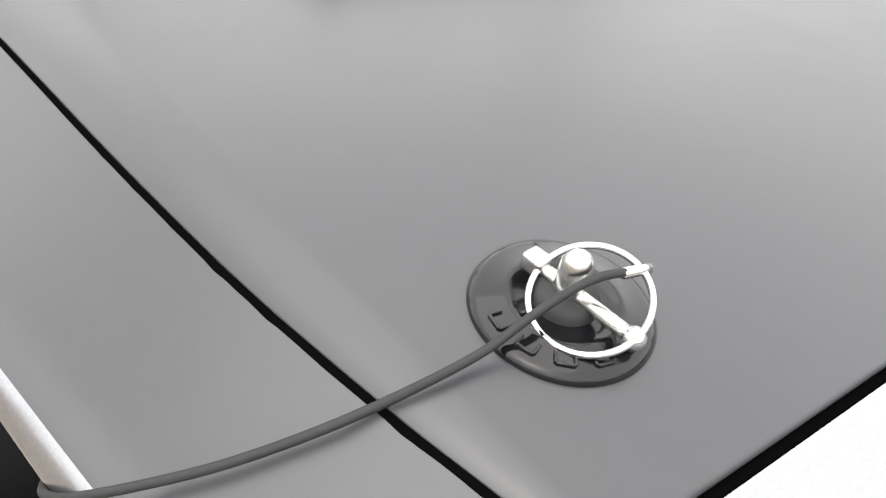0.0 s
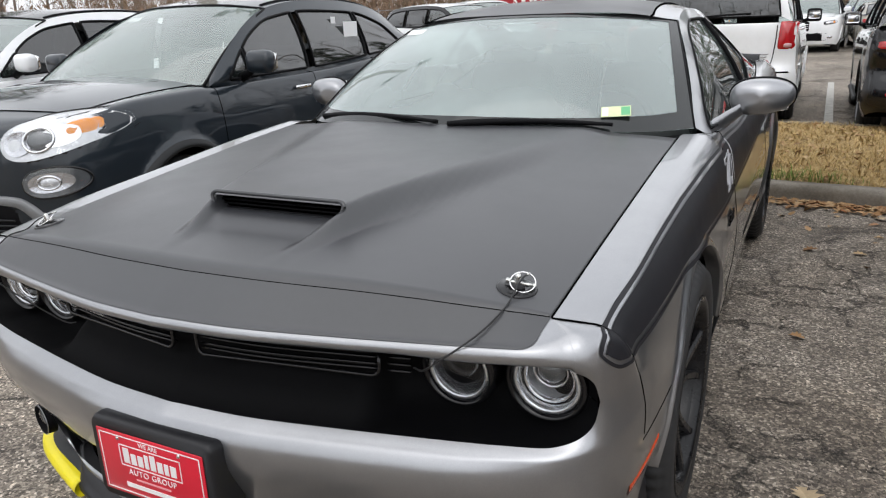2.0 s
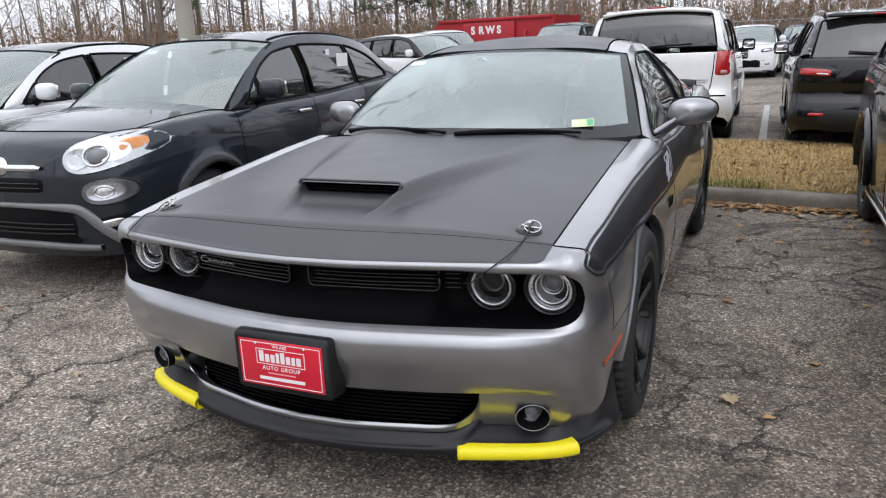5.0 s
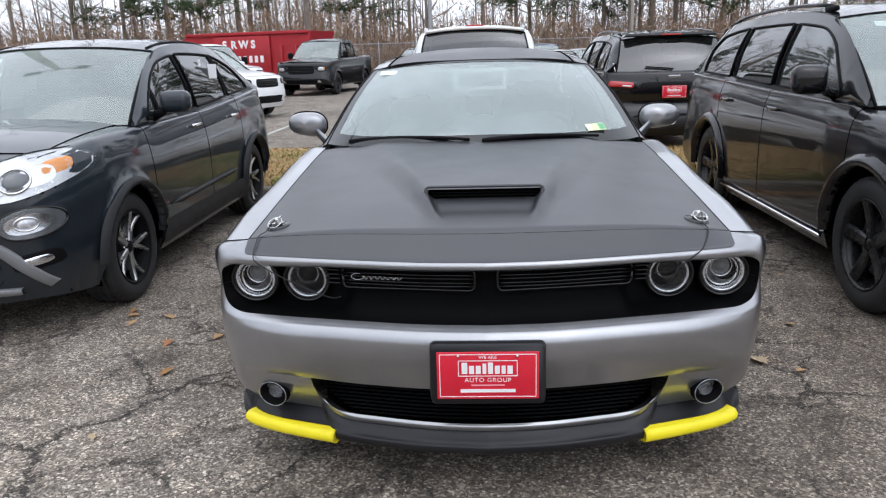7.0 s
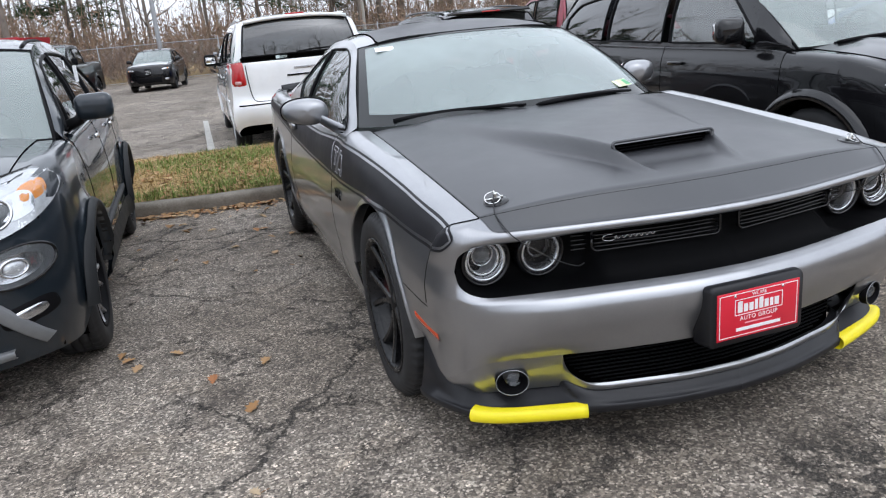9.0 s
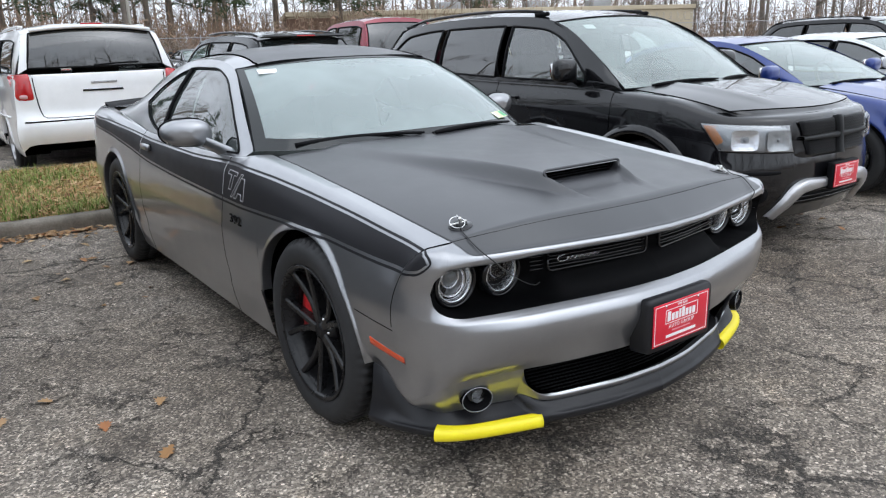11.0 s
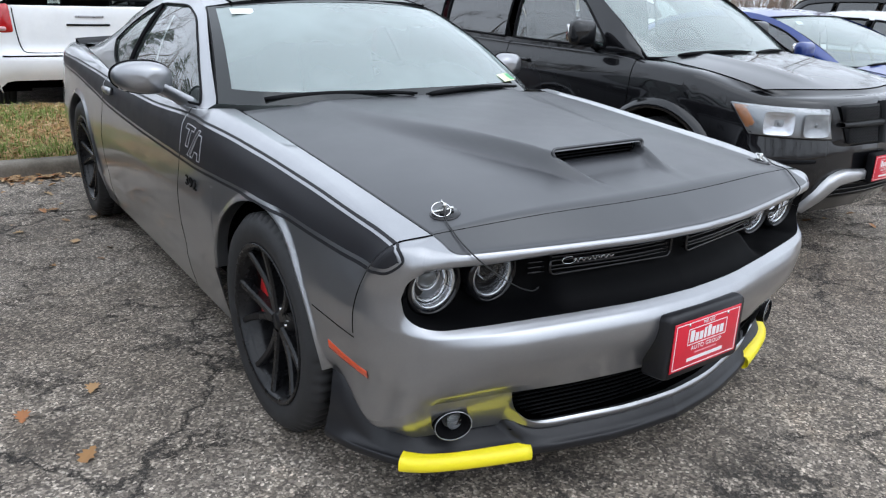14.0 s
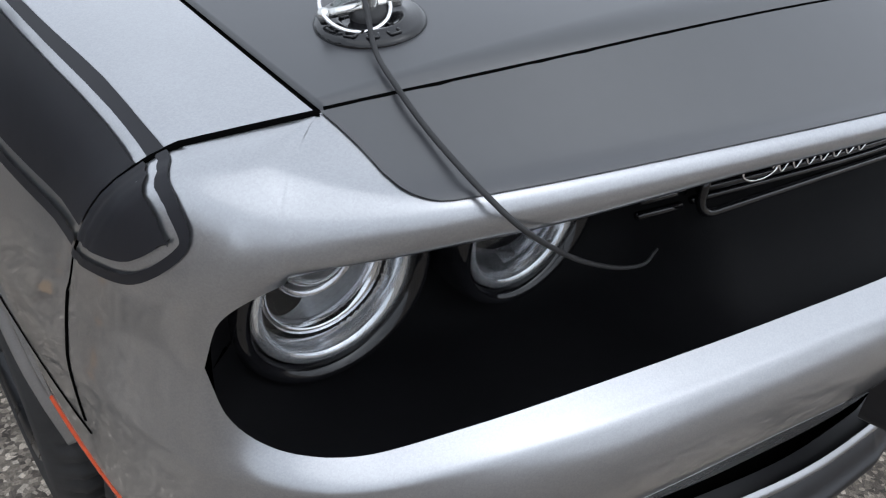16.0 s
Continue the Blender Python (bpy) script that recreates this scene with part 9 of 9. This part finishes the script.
def build_store():
    """A long low stucco building beyond the lot."""
    root = thing("store_building", "long beige stucco building with a brown end beyond the lot", "building")
    part("wall", box((0, 0, 2.0), (34, 10, 4.0)), STUCCO, root, smooth=False)
    part("parapet", box((0, 0, 4.1), (34.3, 10.3, 0.35), 0.04), STUCCO, root, smooth=False)
    part("end_wall", box((-15.0, -0.2, 1.9), (4.2, 10, 3.8), 0.02), ROOFBROWN, root, smooth=False)
    part("roof", box((0, 0, 4.02), (33, 9, 0.05)), WIREMAT, root, smooth=False)
    for i in range(6):
        w = new("window")
        w.parent = root
        x = -9.0 + i * 4.3
        part("pane", box((x, -5.01, 1.9), (1.6, 0.06, 1.2)), GLOSSBLACK, w, smooth=False)
        for dx, dz, sx_, sz in ((0, 0.63, 1.75, 0.08), (0, -0.63, 1.75, 0.08), (-0.83, 0, 0.08, 1.3), (0.83, 0, 0.08, 1.3)):
            part("frame", box((x + dx, -5.03, 1.9 + dz), (sx_, 0.10, sz)), WIREMAT, w, smooth=False)
    for x in (-3.0, 5.0, 11.0):
        part("roof_unit", box((x, 1.0, 4.6), (1.8, 1.6, 0.9), 0.05), WIREMAT, root)
    root.matrix_world = Matrix.Translation((40.0, 50.0, -0.5)) @ Matrix.Rotation(radians(-22), 4, "Z")
    return root


build_store()


def build_fence(x0, y0, x1, y1, h=2.0, coil=False):
    root = thing("wire_fence", "galvanised chain-link fence in front of the woods", "fence", kind="structure")
    a, b = Vector((x0, y0, 0)), Vector((x1, y1, 0))
    n = int((b - a).length / 3.0)
    d = (b - a).normalized()
    for i in range(n + 1):
        p = a.lerp(b, i / n)
        part("post", tube([p, p + Vector((0, 0, h + 0.15))], 0.03, 6), WIREMAT, root)
    for z in (0.1, h):
        part("rail", tube([a + Vector((0, 0, z)), b + Vector((0, 0, z))], 0.022, 6), WIREMAT, root)
    bm = bmesh.new()
    step = 0.16
    m = int((b - a).length / step)
    up = Vector((0, 0, h))
    side = d.cross(Vector((0, 0, 1))) * 0.004
    for i in range(m):
        for sgn in (1, -1):
            p = a + d * (i * step)
            q = p + d * (sgn * h) + up
            vs = [bm.verts.new(v) for v in (p - d * 0.004, p + d * 0.004, q + d * 0.004, q - d * 0.004)]
            bm.faces.new(vs)
    ob = part("chain_mesh", bm, WIREMAT, root, smooth=False)
    if coil:
        pts = []
        for i in range(int((b - a).length * 10)):
            t = i * 0.1
            pts.append(a + d * t + Vector((0, 0, h + 0.35)) + 0.25 * (math.cos(t * 14) * d.cross(Vector((0, 0, 1))) + Vector((0, 0, math.sin(t * 14)))))
        part("razor_coil", tube(pts, 0.008, 4), WIREMAT, root)


build_fence(-40, 40.5, 16, 43.5)
build_fence(20, 30, 44, 22, 2.0, True)


# ---- woods ----
def tri_strip(bm, a, b, w0, w1, side):
    vs = [bm.verts.new(a - side * w0), bm.verts.new(a + side * w0), bm.verts.new(b + side * w1), bm.verts.new(b - side * w1)]
    bm.faces.new(vs)


def tree_meshes(seed, h, r, spread, low=0.35, limbs=18, subs=7, twigs=6):
    """Trunk, limbs and a haze of twigs of a bare tree, as three meshes."""
    rnd = random.Random(seed)
    trunk, limb, twig = bmesh.new(), bmesh.new(), bmesh.new()
    bend = [Vector((rnd.uniform(-1, 1), rnd.uniform(-1, 1), 0)) * 0.03 * h for _ in range(4)]
    line = through_points([Vector((0, 0, -0.1)), bend[0] * 0.4 + Vector((0, 0, h * 0.33)), bend[1] * 0.8 + Vector((0, 0, h * 0.66)), bend[2] * 1.3 + Vector((0, 0, h))], 13)
    tube_into(trunk, line, [r * (1.25 if i == 0 else 1) * (1 - 0.85 * i / 12) + 0.012 for i in range(13)], 8)
    for _ in range(limbs):
        f = rnd.uniform(low, 0.98)
        i = min(11, int(f * 12))
        p = line[i].lerp(line[i + 1], f * 12 - i)
        ang = rnd.uniform(0, 2 * math.pi)
        ln = spread * (1.15 - f) * rnd.uniform(0.6, 1.2) + 0.6
        out = Vector((math.cos(ang), math.sin(ang), rnd.uniform(0.35, 1.1))).normalized()
        mid = p + out * ln * 0.5 + Vector((rnd.uniform(-1, 1), rnd.uniform(-1, 1), rnd.uniform(-0.5, 1))) * 0.08 * ln
        end = p + out * ln + Vector((0, 0, ln * 0.22))
        lr = max(0.012, r * (1 - f) * 0.55)
        lp = through_points([p, mid, end], 6)
        tube_into(limb, lp, [lr, lr * 0.8, lr * 0.6, lr * 0.45, lr * 0.3, 0.006], 5)
        for _ in range(subs):
            k = rnd.randrange(1, 5)
            q = lp[k].lerp(lp[k + 1], rnd.random())
            sd = (out + Vector((rnd.uniform(-1, 1), rnd.uniform(-1, 1), rnd.uniform(-0.2, 0.9)))).normalized()
            sl = ln * rnd.uniform(0.2, 0.45)
            e = q + sd * sl + Vector((0, 0, 0.1 * sl))
            tube_into(limb, [q, q.lerp(e, 0.5) + Vector((rnd.uniform(-1, 1), rnd.uniform(-1, 1), 0)) * 0.06 * sl, e], [lr * 0.4 + 0.004, lr * 0.25 + 0.004, 0.004], 3, cap=False)
            for _ in range(twigs):
                s = q.lerp(e, rnd.uniform(0.2, 1))
                td = (sd + Vector((rnd.uniform(-1, 1), rnd.uniform(-1, 1), rnd.uniform(-0.4, 0.9)))).normalized()
                tl = rnd.uniform(0.35, 1.0)
                side = td.cross(Vector((rnd.uniform(-1, 1), rnd.uniform(-1, 1), rnd.uniform(-1, 1)))).normalized()
                tri_strip(twig, s, s + td * tl, 0.006, 0.003, side)
    return trunk, limb, twig


def bare_tree(seed, h, r, spread, **k):
    root = thing("bare_tree", "tall leafless tree with a grey-brown trunk and fine twigs", "tree", "bare trees at the edge of the lot")
    for nm, bm, mat in zip(("trunk", "limb_work", "twig_haze"), tree_meshes(seed, h, r, spread, **k), (BARK, BARK, TWIG)):
        ob = part(nm, bm, mat, root)
        if nm != "trunk":
            tagged(ob, kind="stuff")
    return root


def pine_tree(seed, h, r):
    rnd = random.Random(seed)
    root = thing("pine_tree", "green pine with drooping needle branches and a bare lower trunk", "tree", "pines among the bare trees")
    part("trunk", tube([(0, 0, -0.1), (0.05, 0, h * 0.5), (0.1, 0.05, h)], [r, r * 0.7, 0.03], 8), BARK, root)
    bm, br = bmesh.new(), bmesh.new()
    for _ in range(58):
        f = rnd.uniform(0.28, 1.0)
        ang = rnd.uniform(0, 2 * math.pi)
        ln = (1.05 - f) * h * 0.30 * rnd.uniform(0.6, 1.15) + 0.4
        p = Vector((0.1 * f, 0.02, h * f))
        e = p + Vector((math.cos(ang) * ln, math.sin(ang) * ln, rnd.uniform(-0.15, 0.25) * ln))
        tube_into(br, [p, p.lerp(e, 0.5) + Vector((0, 0, 0.08 * ln)), e], [0.04, 0.025, 0.008], 4, cap=False)
        for _ in range(26):
            c = p.lerp(e, rnd.uniform(0.3, 1.05)) + Vector((rnd.gauss(0, 0.22), rnd.gauss(0, 0.22), rnd.gauss(0, 0.14)))
            for _ in range(3):
                d = Vector((rnd.uniform(-1, 1), rnd.uniform(-1, 1), rnd.uniform(-0.6, 0.8))).normalized() * rnd.uniform(0.15, 0.34)
                side = d.cross(Vector((rnd.uniform(-1, 1), rnd.uniform(-1, 1), rnd.uniform(-1, 1)))).normalized()
                tri_strip(bm, c - d, c + d, 0.025, 0.012, side)
    tagged(part("limb_work", br, BARK, root), kind="stuff")
    tagged(part("needle_crown", bm, NEEDLE, root), kind="stuff")
    return root


rnd = random.Random(41)
KINDS = [bare_tree(3, 17, 0.13, 5.0, low=0.2), bare_tree(5, 20, 0.16, 5.5, low=0.3), bare_tree(8, 14, 0.09, 3.6, low=0.15), bare_tree(11, 18, 0.12, 4.4, low=0.25), bare_tree(17, 12, 0.07, 3.2, low=0.1), bare_tree(23, 22, 0.19, 6.5, low=0.15, limbs=24)]
PINES = [pine_tree(2, 13, 0.16), pine_tree(9, 17, 0.2)]
spots = []
for i in range(52):
    spots.append((-62 + 2.5 * i + rnd.uniform(-1.2, 1.2), 45.5 + rnd.uniform(0, 10) + 0.07 * (i - 25)))
for i in range(26):
    spots.append((-36 + rnd.uniform(-14, 2), -20 + 2.5 * i + rnd.uniform(-1, 1)))
for i in range(24):
    spots.append((-38 + 4.2 * i + rnd.uniform(-1.5, 1.5), -30 - rnd.uniform(0, 12)))
for i in range(40):
    spots.append((54 + rnd.uniform(0, 16), -28 + 2.2 * i + rnd.uniform(-1.5, 1.5)))
used = [0] * len(KINDS)
for n, (x, y) in enumerate(spots):
    i = rnd.randrange(len(KINDS))
    s = rnd.uniform(0.85, 1.2)
    m = Matrix.Translation((x, y, 0)) @ Matrix.Rotation(rnd.uniform(0, 6.28), 4, "Z") @ Matrix.Diagonal((s, s, s, 1))
    if used[i]:
        copy_thing(KINDS[i], m)
    else:
        KINDS[i].matrix_basis = Matrix.Translation((x, y, 0)) @ Matrix.Rotation(rnd.uniform(0, 6.28), 4, "Z")
    used[i] = 1
first = [True, True]
for x, y, i in ((-19, 47, 0), (-15.5, 50, 1), (-24, 49, 0), (-8, 52, 0), (3.5, 49, 0), (11, 47, 1), (17, 50, 0), (22, 53, 1), (26, 50, 0), (31, 56, 1), (-38, 44, 1), (-33, 20, 0), (-40, 5, 1), (8.5, 50, 0), (13.5, 51, 1), (44, 57, 0), (49, 55, 1)):
    m = Matrix.Translation((x, y, 0)) @ Matrix.Rotation(rnd.uniform(0, 6.28), 4, "Z")
    if first[i]:
        PINES[i].matrix_basis = m
        first[i] = False
    else:
        copy_thing(PINES[i], m)

# deeper woods: thin trunks behind one another, and brown undergrowth
WOODS = thing("deep_woods", "dense grey-brown leafless woods behind the lot", "woods", kind="stuff")
bm = bmesh.new()
for n in range(570):
    if n < 430:
        x, y = (rnd.uniform(-80, 75), rnd.uniform(55, 85)) if n < 310 else (rnd.uniform(66, 92), rnd.uniform(-30, 70))
    elif n < 510:
        x, y = rnd.uniform(-75, -44), rnd.uniform(-30, 60)
    else:
        x, y = rnd.uniform(-60, 60), rnd.uniform(-65, -44)
    h, r = rnd.uniform(7, 15), rnd.uniform(0.05, 0.11)
    p = Vector((x, y, 0))
    lean = Vector((rnd.uniform(-1, 1), rnd.uniform(-1, 1), 0)) * 0.8
    tube_into(bm, [p, p + lean * 0.4 + Vector((0, 0, h * 0.5)), p + lean + Vector((0, 0, h))], [r, r * 0.75, 0.02], 5, cap=False)
    for _ in range(34):
        f = rnd.uniform(0.1, 1)
        q = p + lean * f + Vector((0, 0, h * f))
        d = Vector((rnd.uniform(-1, 1), rnd.uniform(-1, 1), rnd.uniform(0.0, 1.2))).normalized()
        ln = rnd.uniform(1.0, 3.4) * (1.2 - 0.5 * f)
        side = d.cross(Vector((rnd.uniform(-1, 1), rnd.uniform(-1, 1), rnd.uniform(-1, 1)))).normalized()
        tri_strip(bm, q, q + d * ln, 0.022, 0.006, side)
        for _ in range(3):
            s = q + d * ln * rnd.uniform(0.3, 1)
            d2 = (d + Vector((rnd.uniform(-1, 1), rnd.uniform(-1, 1), rnd.uniform(-0.5, 1)))).normalized()
            tri_strip(bm, s, s + d2 * ln * 0.5, 0.012, 0.004, d2.cross(d).normalized())
part("trees", bm, TWIG, WOODS)
BRUSHES = thing("undergrowth", "brown leafless undergrowth along the edge of the woods", "brush", kind="stuff")
bm = bmesh.new()
for n in range(42000):
    a = rnd.random()
    if a < 0.14:
        x, y = 56 + rnd.random() * 14, rnd.uniform(-28, 46)
    elif a < 0.74:
        x, y = rnd.uniform(-60, 62), 44.5 + rnd.random() ** 1.5 * 14
    elif a < 0.86:
        x, y = -37 - rnd.random() * 10, rnd.uniform(-20, 48)
    else:
        x, y = rnd.uniform(-40, 60), -34 - rnd.random() * 10
    top = 2.0 + 5.4 * (0.5 + 0.5 * noise.noise(Vector((x * 0.12, y * 0.12, 3)))) * rnd.random()
    p = Vector((x, y, 0))
    d = Vector((rnd.uniform(-0.5, 0.5), rnd.uniform(-0.5, 0.5), 1)).normalized()
    q = p + d * rnd.random() * top * 0.6
    e = q + (d + Vector((rnd.uniform(-1, 1), rnd.uniform(-1, 1), 0)) * 0.5).normalized() * top * 0.6
    tri_strip(bm, q, e, 0.022, 0.008, Vector((math.cos(n), math.sin(n), 0)))
    if n % 2 == 0:
        for _ in range(3):
            c = q.lerp(e, rnd.random()) + Vector((rnd.gauss(0, 0.2), rnd.gauss(0, 0.2), rnd.gauss(0, 0.2)))
            d2 = Vector((rnd.uniform(-1, 1), rnd.uniform(-1, 1), rnd.uniform(-1, 1))).normalized() * 0.12
            tri_strip(bm, c - d2, c + d2, 0.05, 0.03, d2.orthogonal().normalized())
part("brush", bm, BRUSH, BRUSHES)

# forest floor: leaf litter under the woods
LITTER = thing("woods_floor", "brown leaf litter on the ground under the woods", "ground", kind="structure")
bm = bmesh.new()
for x0, x1, y0, y1 in ((-90, 90, 44, 110), (-110, -36, -40, 44), (-110, 110, -90, -33)):
    grid_into(bm, [[Vector((lerp(x0, x1, i / 8), lerp(y0, y1, j / 6), 0.02 if 0 < i < 8 and 0 < j < 6 else 0.006)) for i in range(9)] for j in range(7)], flip=True)
part("litter", bm, SOIL, LITTER)


# ---- grass, leaves and lot lines ----
def on_isle(x, y):
    v = (y - 0.14) / 3.17
    return ISLE @ Vector((x, y, 0.102 + 0.05 * math.sin(math.pi * min(1, max(0, v)))))


rnd = random.Random(77)
GRASS = thing("turf_grass", "short dry straw-coloured grass on the planting strip", "grass", kind="stuff")
GREENS = thing("green_tufts", "green grass tufts among the dry turf", "grass", kind="stuff")
dry, wet = bmesh.new(), bmesh.new()
for n in range(44000):
    x, y = rnd.triangular(-8.5, 8.5, 0.6), 0.16 + 3.12 * rnd.random() ** 1.25
    g = noise.noise(Vector((x * 0.55, y * 0.7, 5.0))) + 0.55 * math.exp(-((x + 1.9) / 1.0) ** 2) + 0.3 * math.exp(-((y - 0.25) / 0.22) ** 2) - (0.0 if y < 1.2 else 0.12)
    green = g > rnd.uniform(0.22, 0.6)
    p = on_isle(x, y)
    a = rnd.uniform(0, 2 * math.pi)
    lean = rnd.uniform(0.4, 2.2) if not green else rnd.uniform(0.1, 0.9)
    h = rnd.uniform(0.02, 0.055) * (1.3 if green else 1) * (1 + 0.5 * noise.noise(Vector((x * 3, y * 3, 9))))
    d = Vector((math.cos(a) * lean, math.sin(a) * lean, 1)).normalized()
    s = Vector((-math.sin(a), math.cos(a), 0)) * rnd.uniform(0.0022, 0.0045)
    q = p + d * h
    e = q + (d + Vector((math.cos(a), math.sin(a), -0.5)) * 0.7).normalized() * h * 0.8
    bm = wet if green else dry
    vs = [bm.verts.new(v) for v in (p - s, p + s, q + s * 0.8, q - s * 0.8, e)]
    bm.faces.new(vs[:4])
    bm.faces.new((vs[3], vs[2], vs[4]))
part("blades", dry, STRAW, GRASS, smooth=False)
part("blades", wet, GREENGRASS, GREENS, smooth=False)


def leaf_into(bm, p, size, rot, tilt, curl):
    """A small lobed dead leaf."""
    m = Matrix.Translation(p) @ Matrix.Rotation(rot, 4, "Z") @ Matrix.Rotation(tilt, 4, "X")
    half = [(0.0, -0.5), (0.16, -0.38), (0.10, -0.26), (0.34, -0.16), (0.22, -0.04), (0.42, 0.12), (0.20, 0.16), (0.24, 0.36), (0.08, 0.34), (0.0, 0.55)]
    mids = [bm.verts.new(m @ Vector((0, y * size, 0.0))) for x, y in half]
    for sx in (1, -1):
        vs = [mids[i] if x == 0 else bm.verts.new(m @ Vector((sx * x * size, y * size, abs(x) * size * curl))) for i, (x, y) in enumerate(half)]
        for i in range(len(half) - 1):
            f = [mids[i], vs[i], vs[i + 1], mids[i + 1]]
            f = list(dict.fromkeys(f))
            if len(f) > 2:
                try:
                    bm.faces.new(f if sx > 0 else f[::-1])
                except ValueError:
                    pass


LEAVES = thing("dead_leaves", "brown fallen oak leaves along the kerb and turf", "leaves", kind="stuff")
bm = bmesh.new()
for n in range(4200):
    a = rnd.random()
    if a < 0.66:
        x, y = (rnd.uniform(-8, 9) if n % 2 else rnd.gauss(-1.2, 1.0)), 0.2 + 3.0 * rnd.random()
        p = on_isle(x, y) + Vector((0, 0, 0.02))
    elif a < 0.90:
        c = rnd.choice((1.55, 1.7, 1.85, 1.2, 2.4, -1.3, -2.0, 3.4, 0.4, 4.5, -3.5))
        p = ISLE @ Vector((c + rnd.gauss(0, 0.28), -abs(rnd.gauss(0.0, 0.09)) - 0.03, 0.012))
    else:
        x, y = rnd.gauss(0.5, 4.5), rnd.uniform(1.0, 5.0)
        p = Vector((x, y + 0.0, 0.008))
        if abs(x) < 0.98 or rnd.random() < 0.4:
            p = ISLE @ Vector((x, -rnd.random() ** 2 * 1.4 - 0.05, 0.008))
    leaf_into(bm, p, rnd.uniform(0.035, 0.085), rnd.uniform(0, 6.28), rnd.gauss(0, 0.25), rnd.uniform(0.05, 0.6))
part("leaves", bm, DEADLEAF, LEAVES, smooth=False)
for x, y, s in ((1.26, 1.18, 0.115), (1.62, 4.55, 0.09), (-1.55, 0.5, 0.05)):
    ob = thing("fallen_leaf", "pale brown curled leaf lying on the asphalt", "leaf")
    bm = bmesh.new()
    leaf_into(bm, Vector((0, 0, 0.012)), s, 1.2 + x, 0.12, 0.35)
    part("blade", bm, Mat("pale_leaf", (0.42, 0.32, 0.2), 0.8).vary((0.42, 0.32, 0.2), 0.2, 40.0).m, ob, smooth=False)
    part("stalk", tube([(0, -0.4 * s, 0.012), (0.02, -0.9 * s, 0.018)], 0.0015, 5), DEADLEAF, ob)
    ob.matrix_world = Matrix.Translation((x, y, 0)) @ Matrix.Rotation(1.0, 4, "Z")

LINES = thing("parking_lines", "worn white painted parking lines on the far lot", "lines", kind="structure")
for i in range(-4, 6):
    x0 = 1.32 + 2.70 * i
    bm = bmesh.new()
    rows = [[Vector((x0 + 0.05 * t + dx, 9.15 + 5.4 * t, 0.004)) for dx in (-0.05, 0.05)] for t in np.linspace(0, 1, 8)]
    grid_into(bm, rows, flip=True)
    part("line", bm, LOTPAINT, LINES)
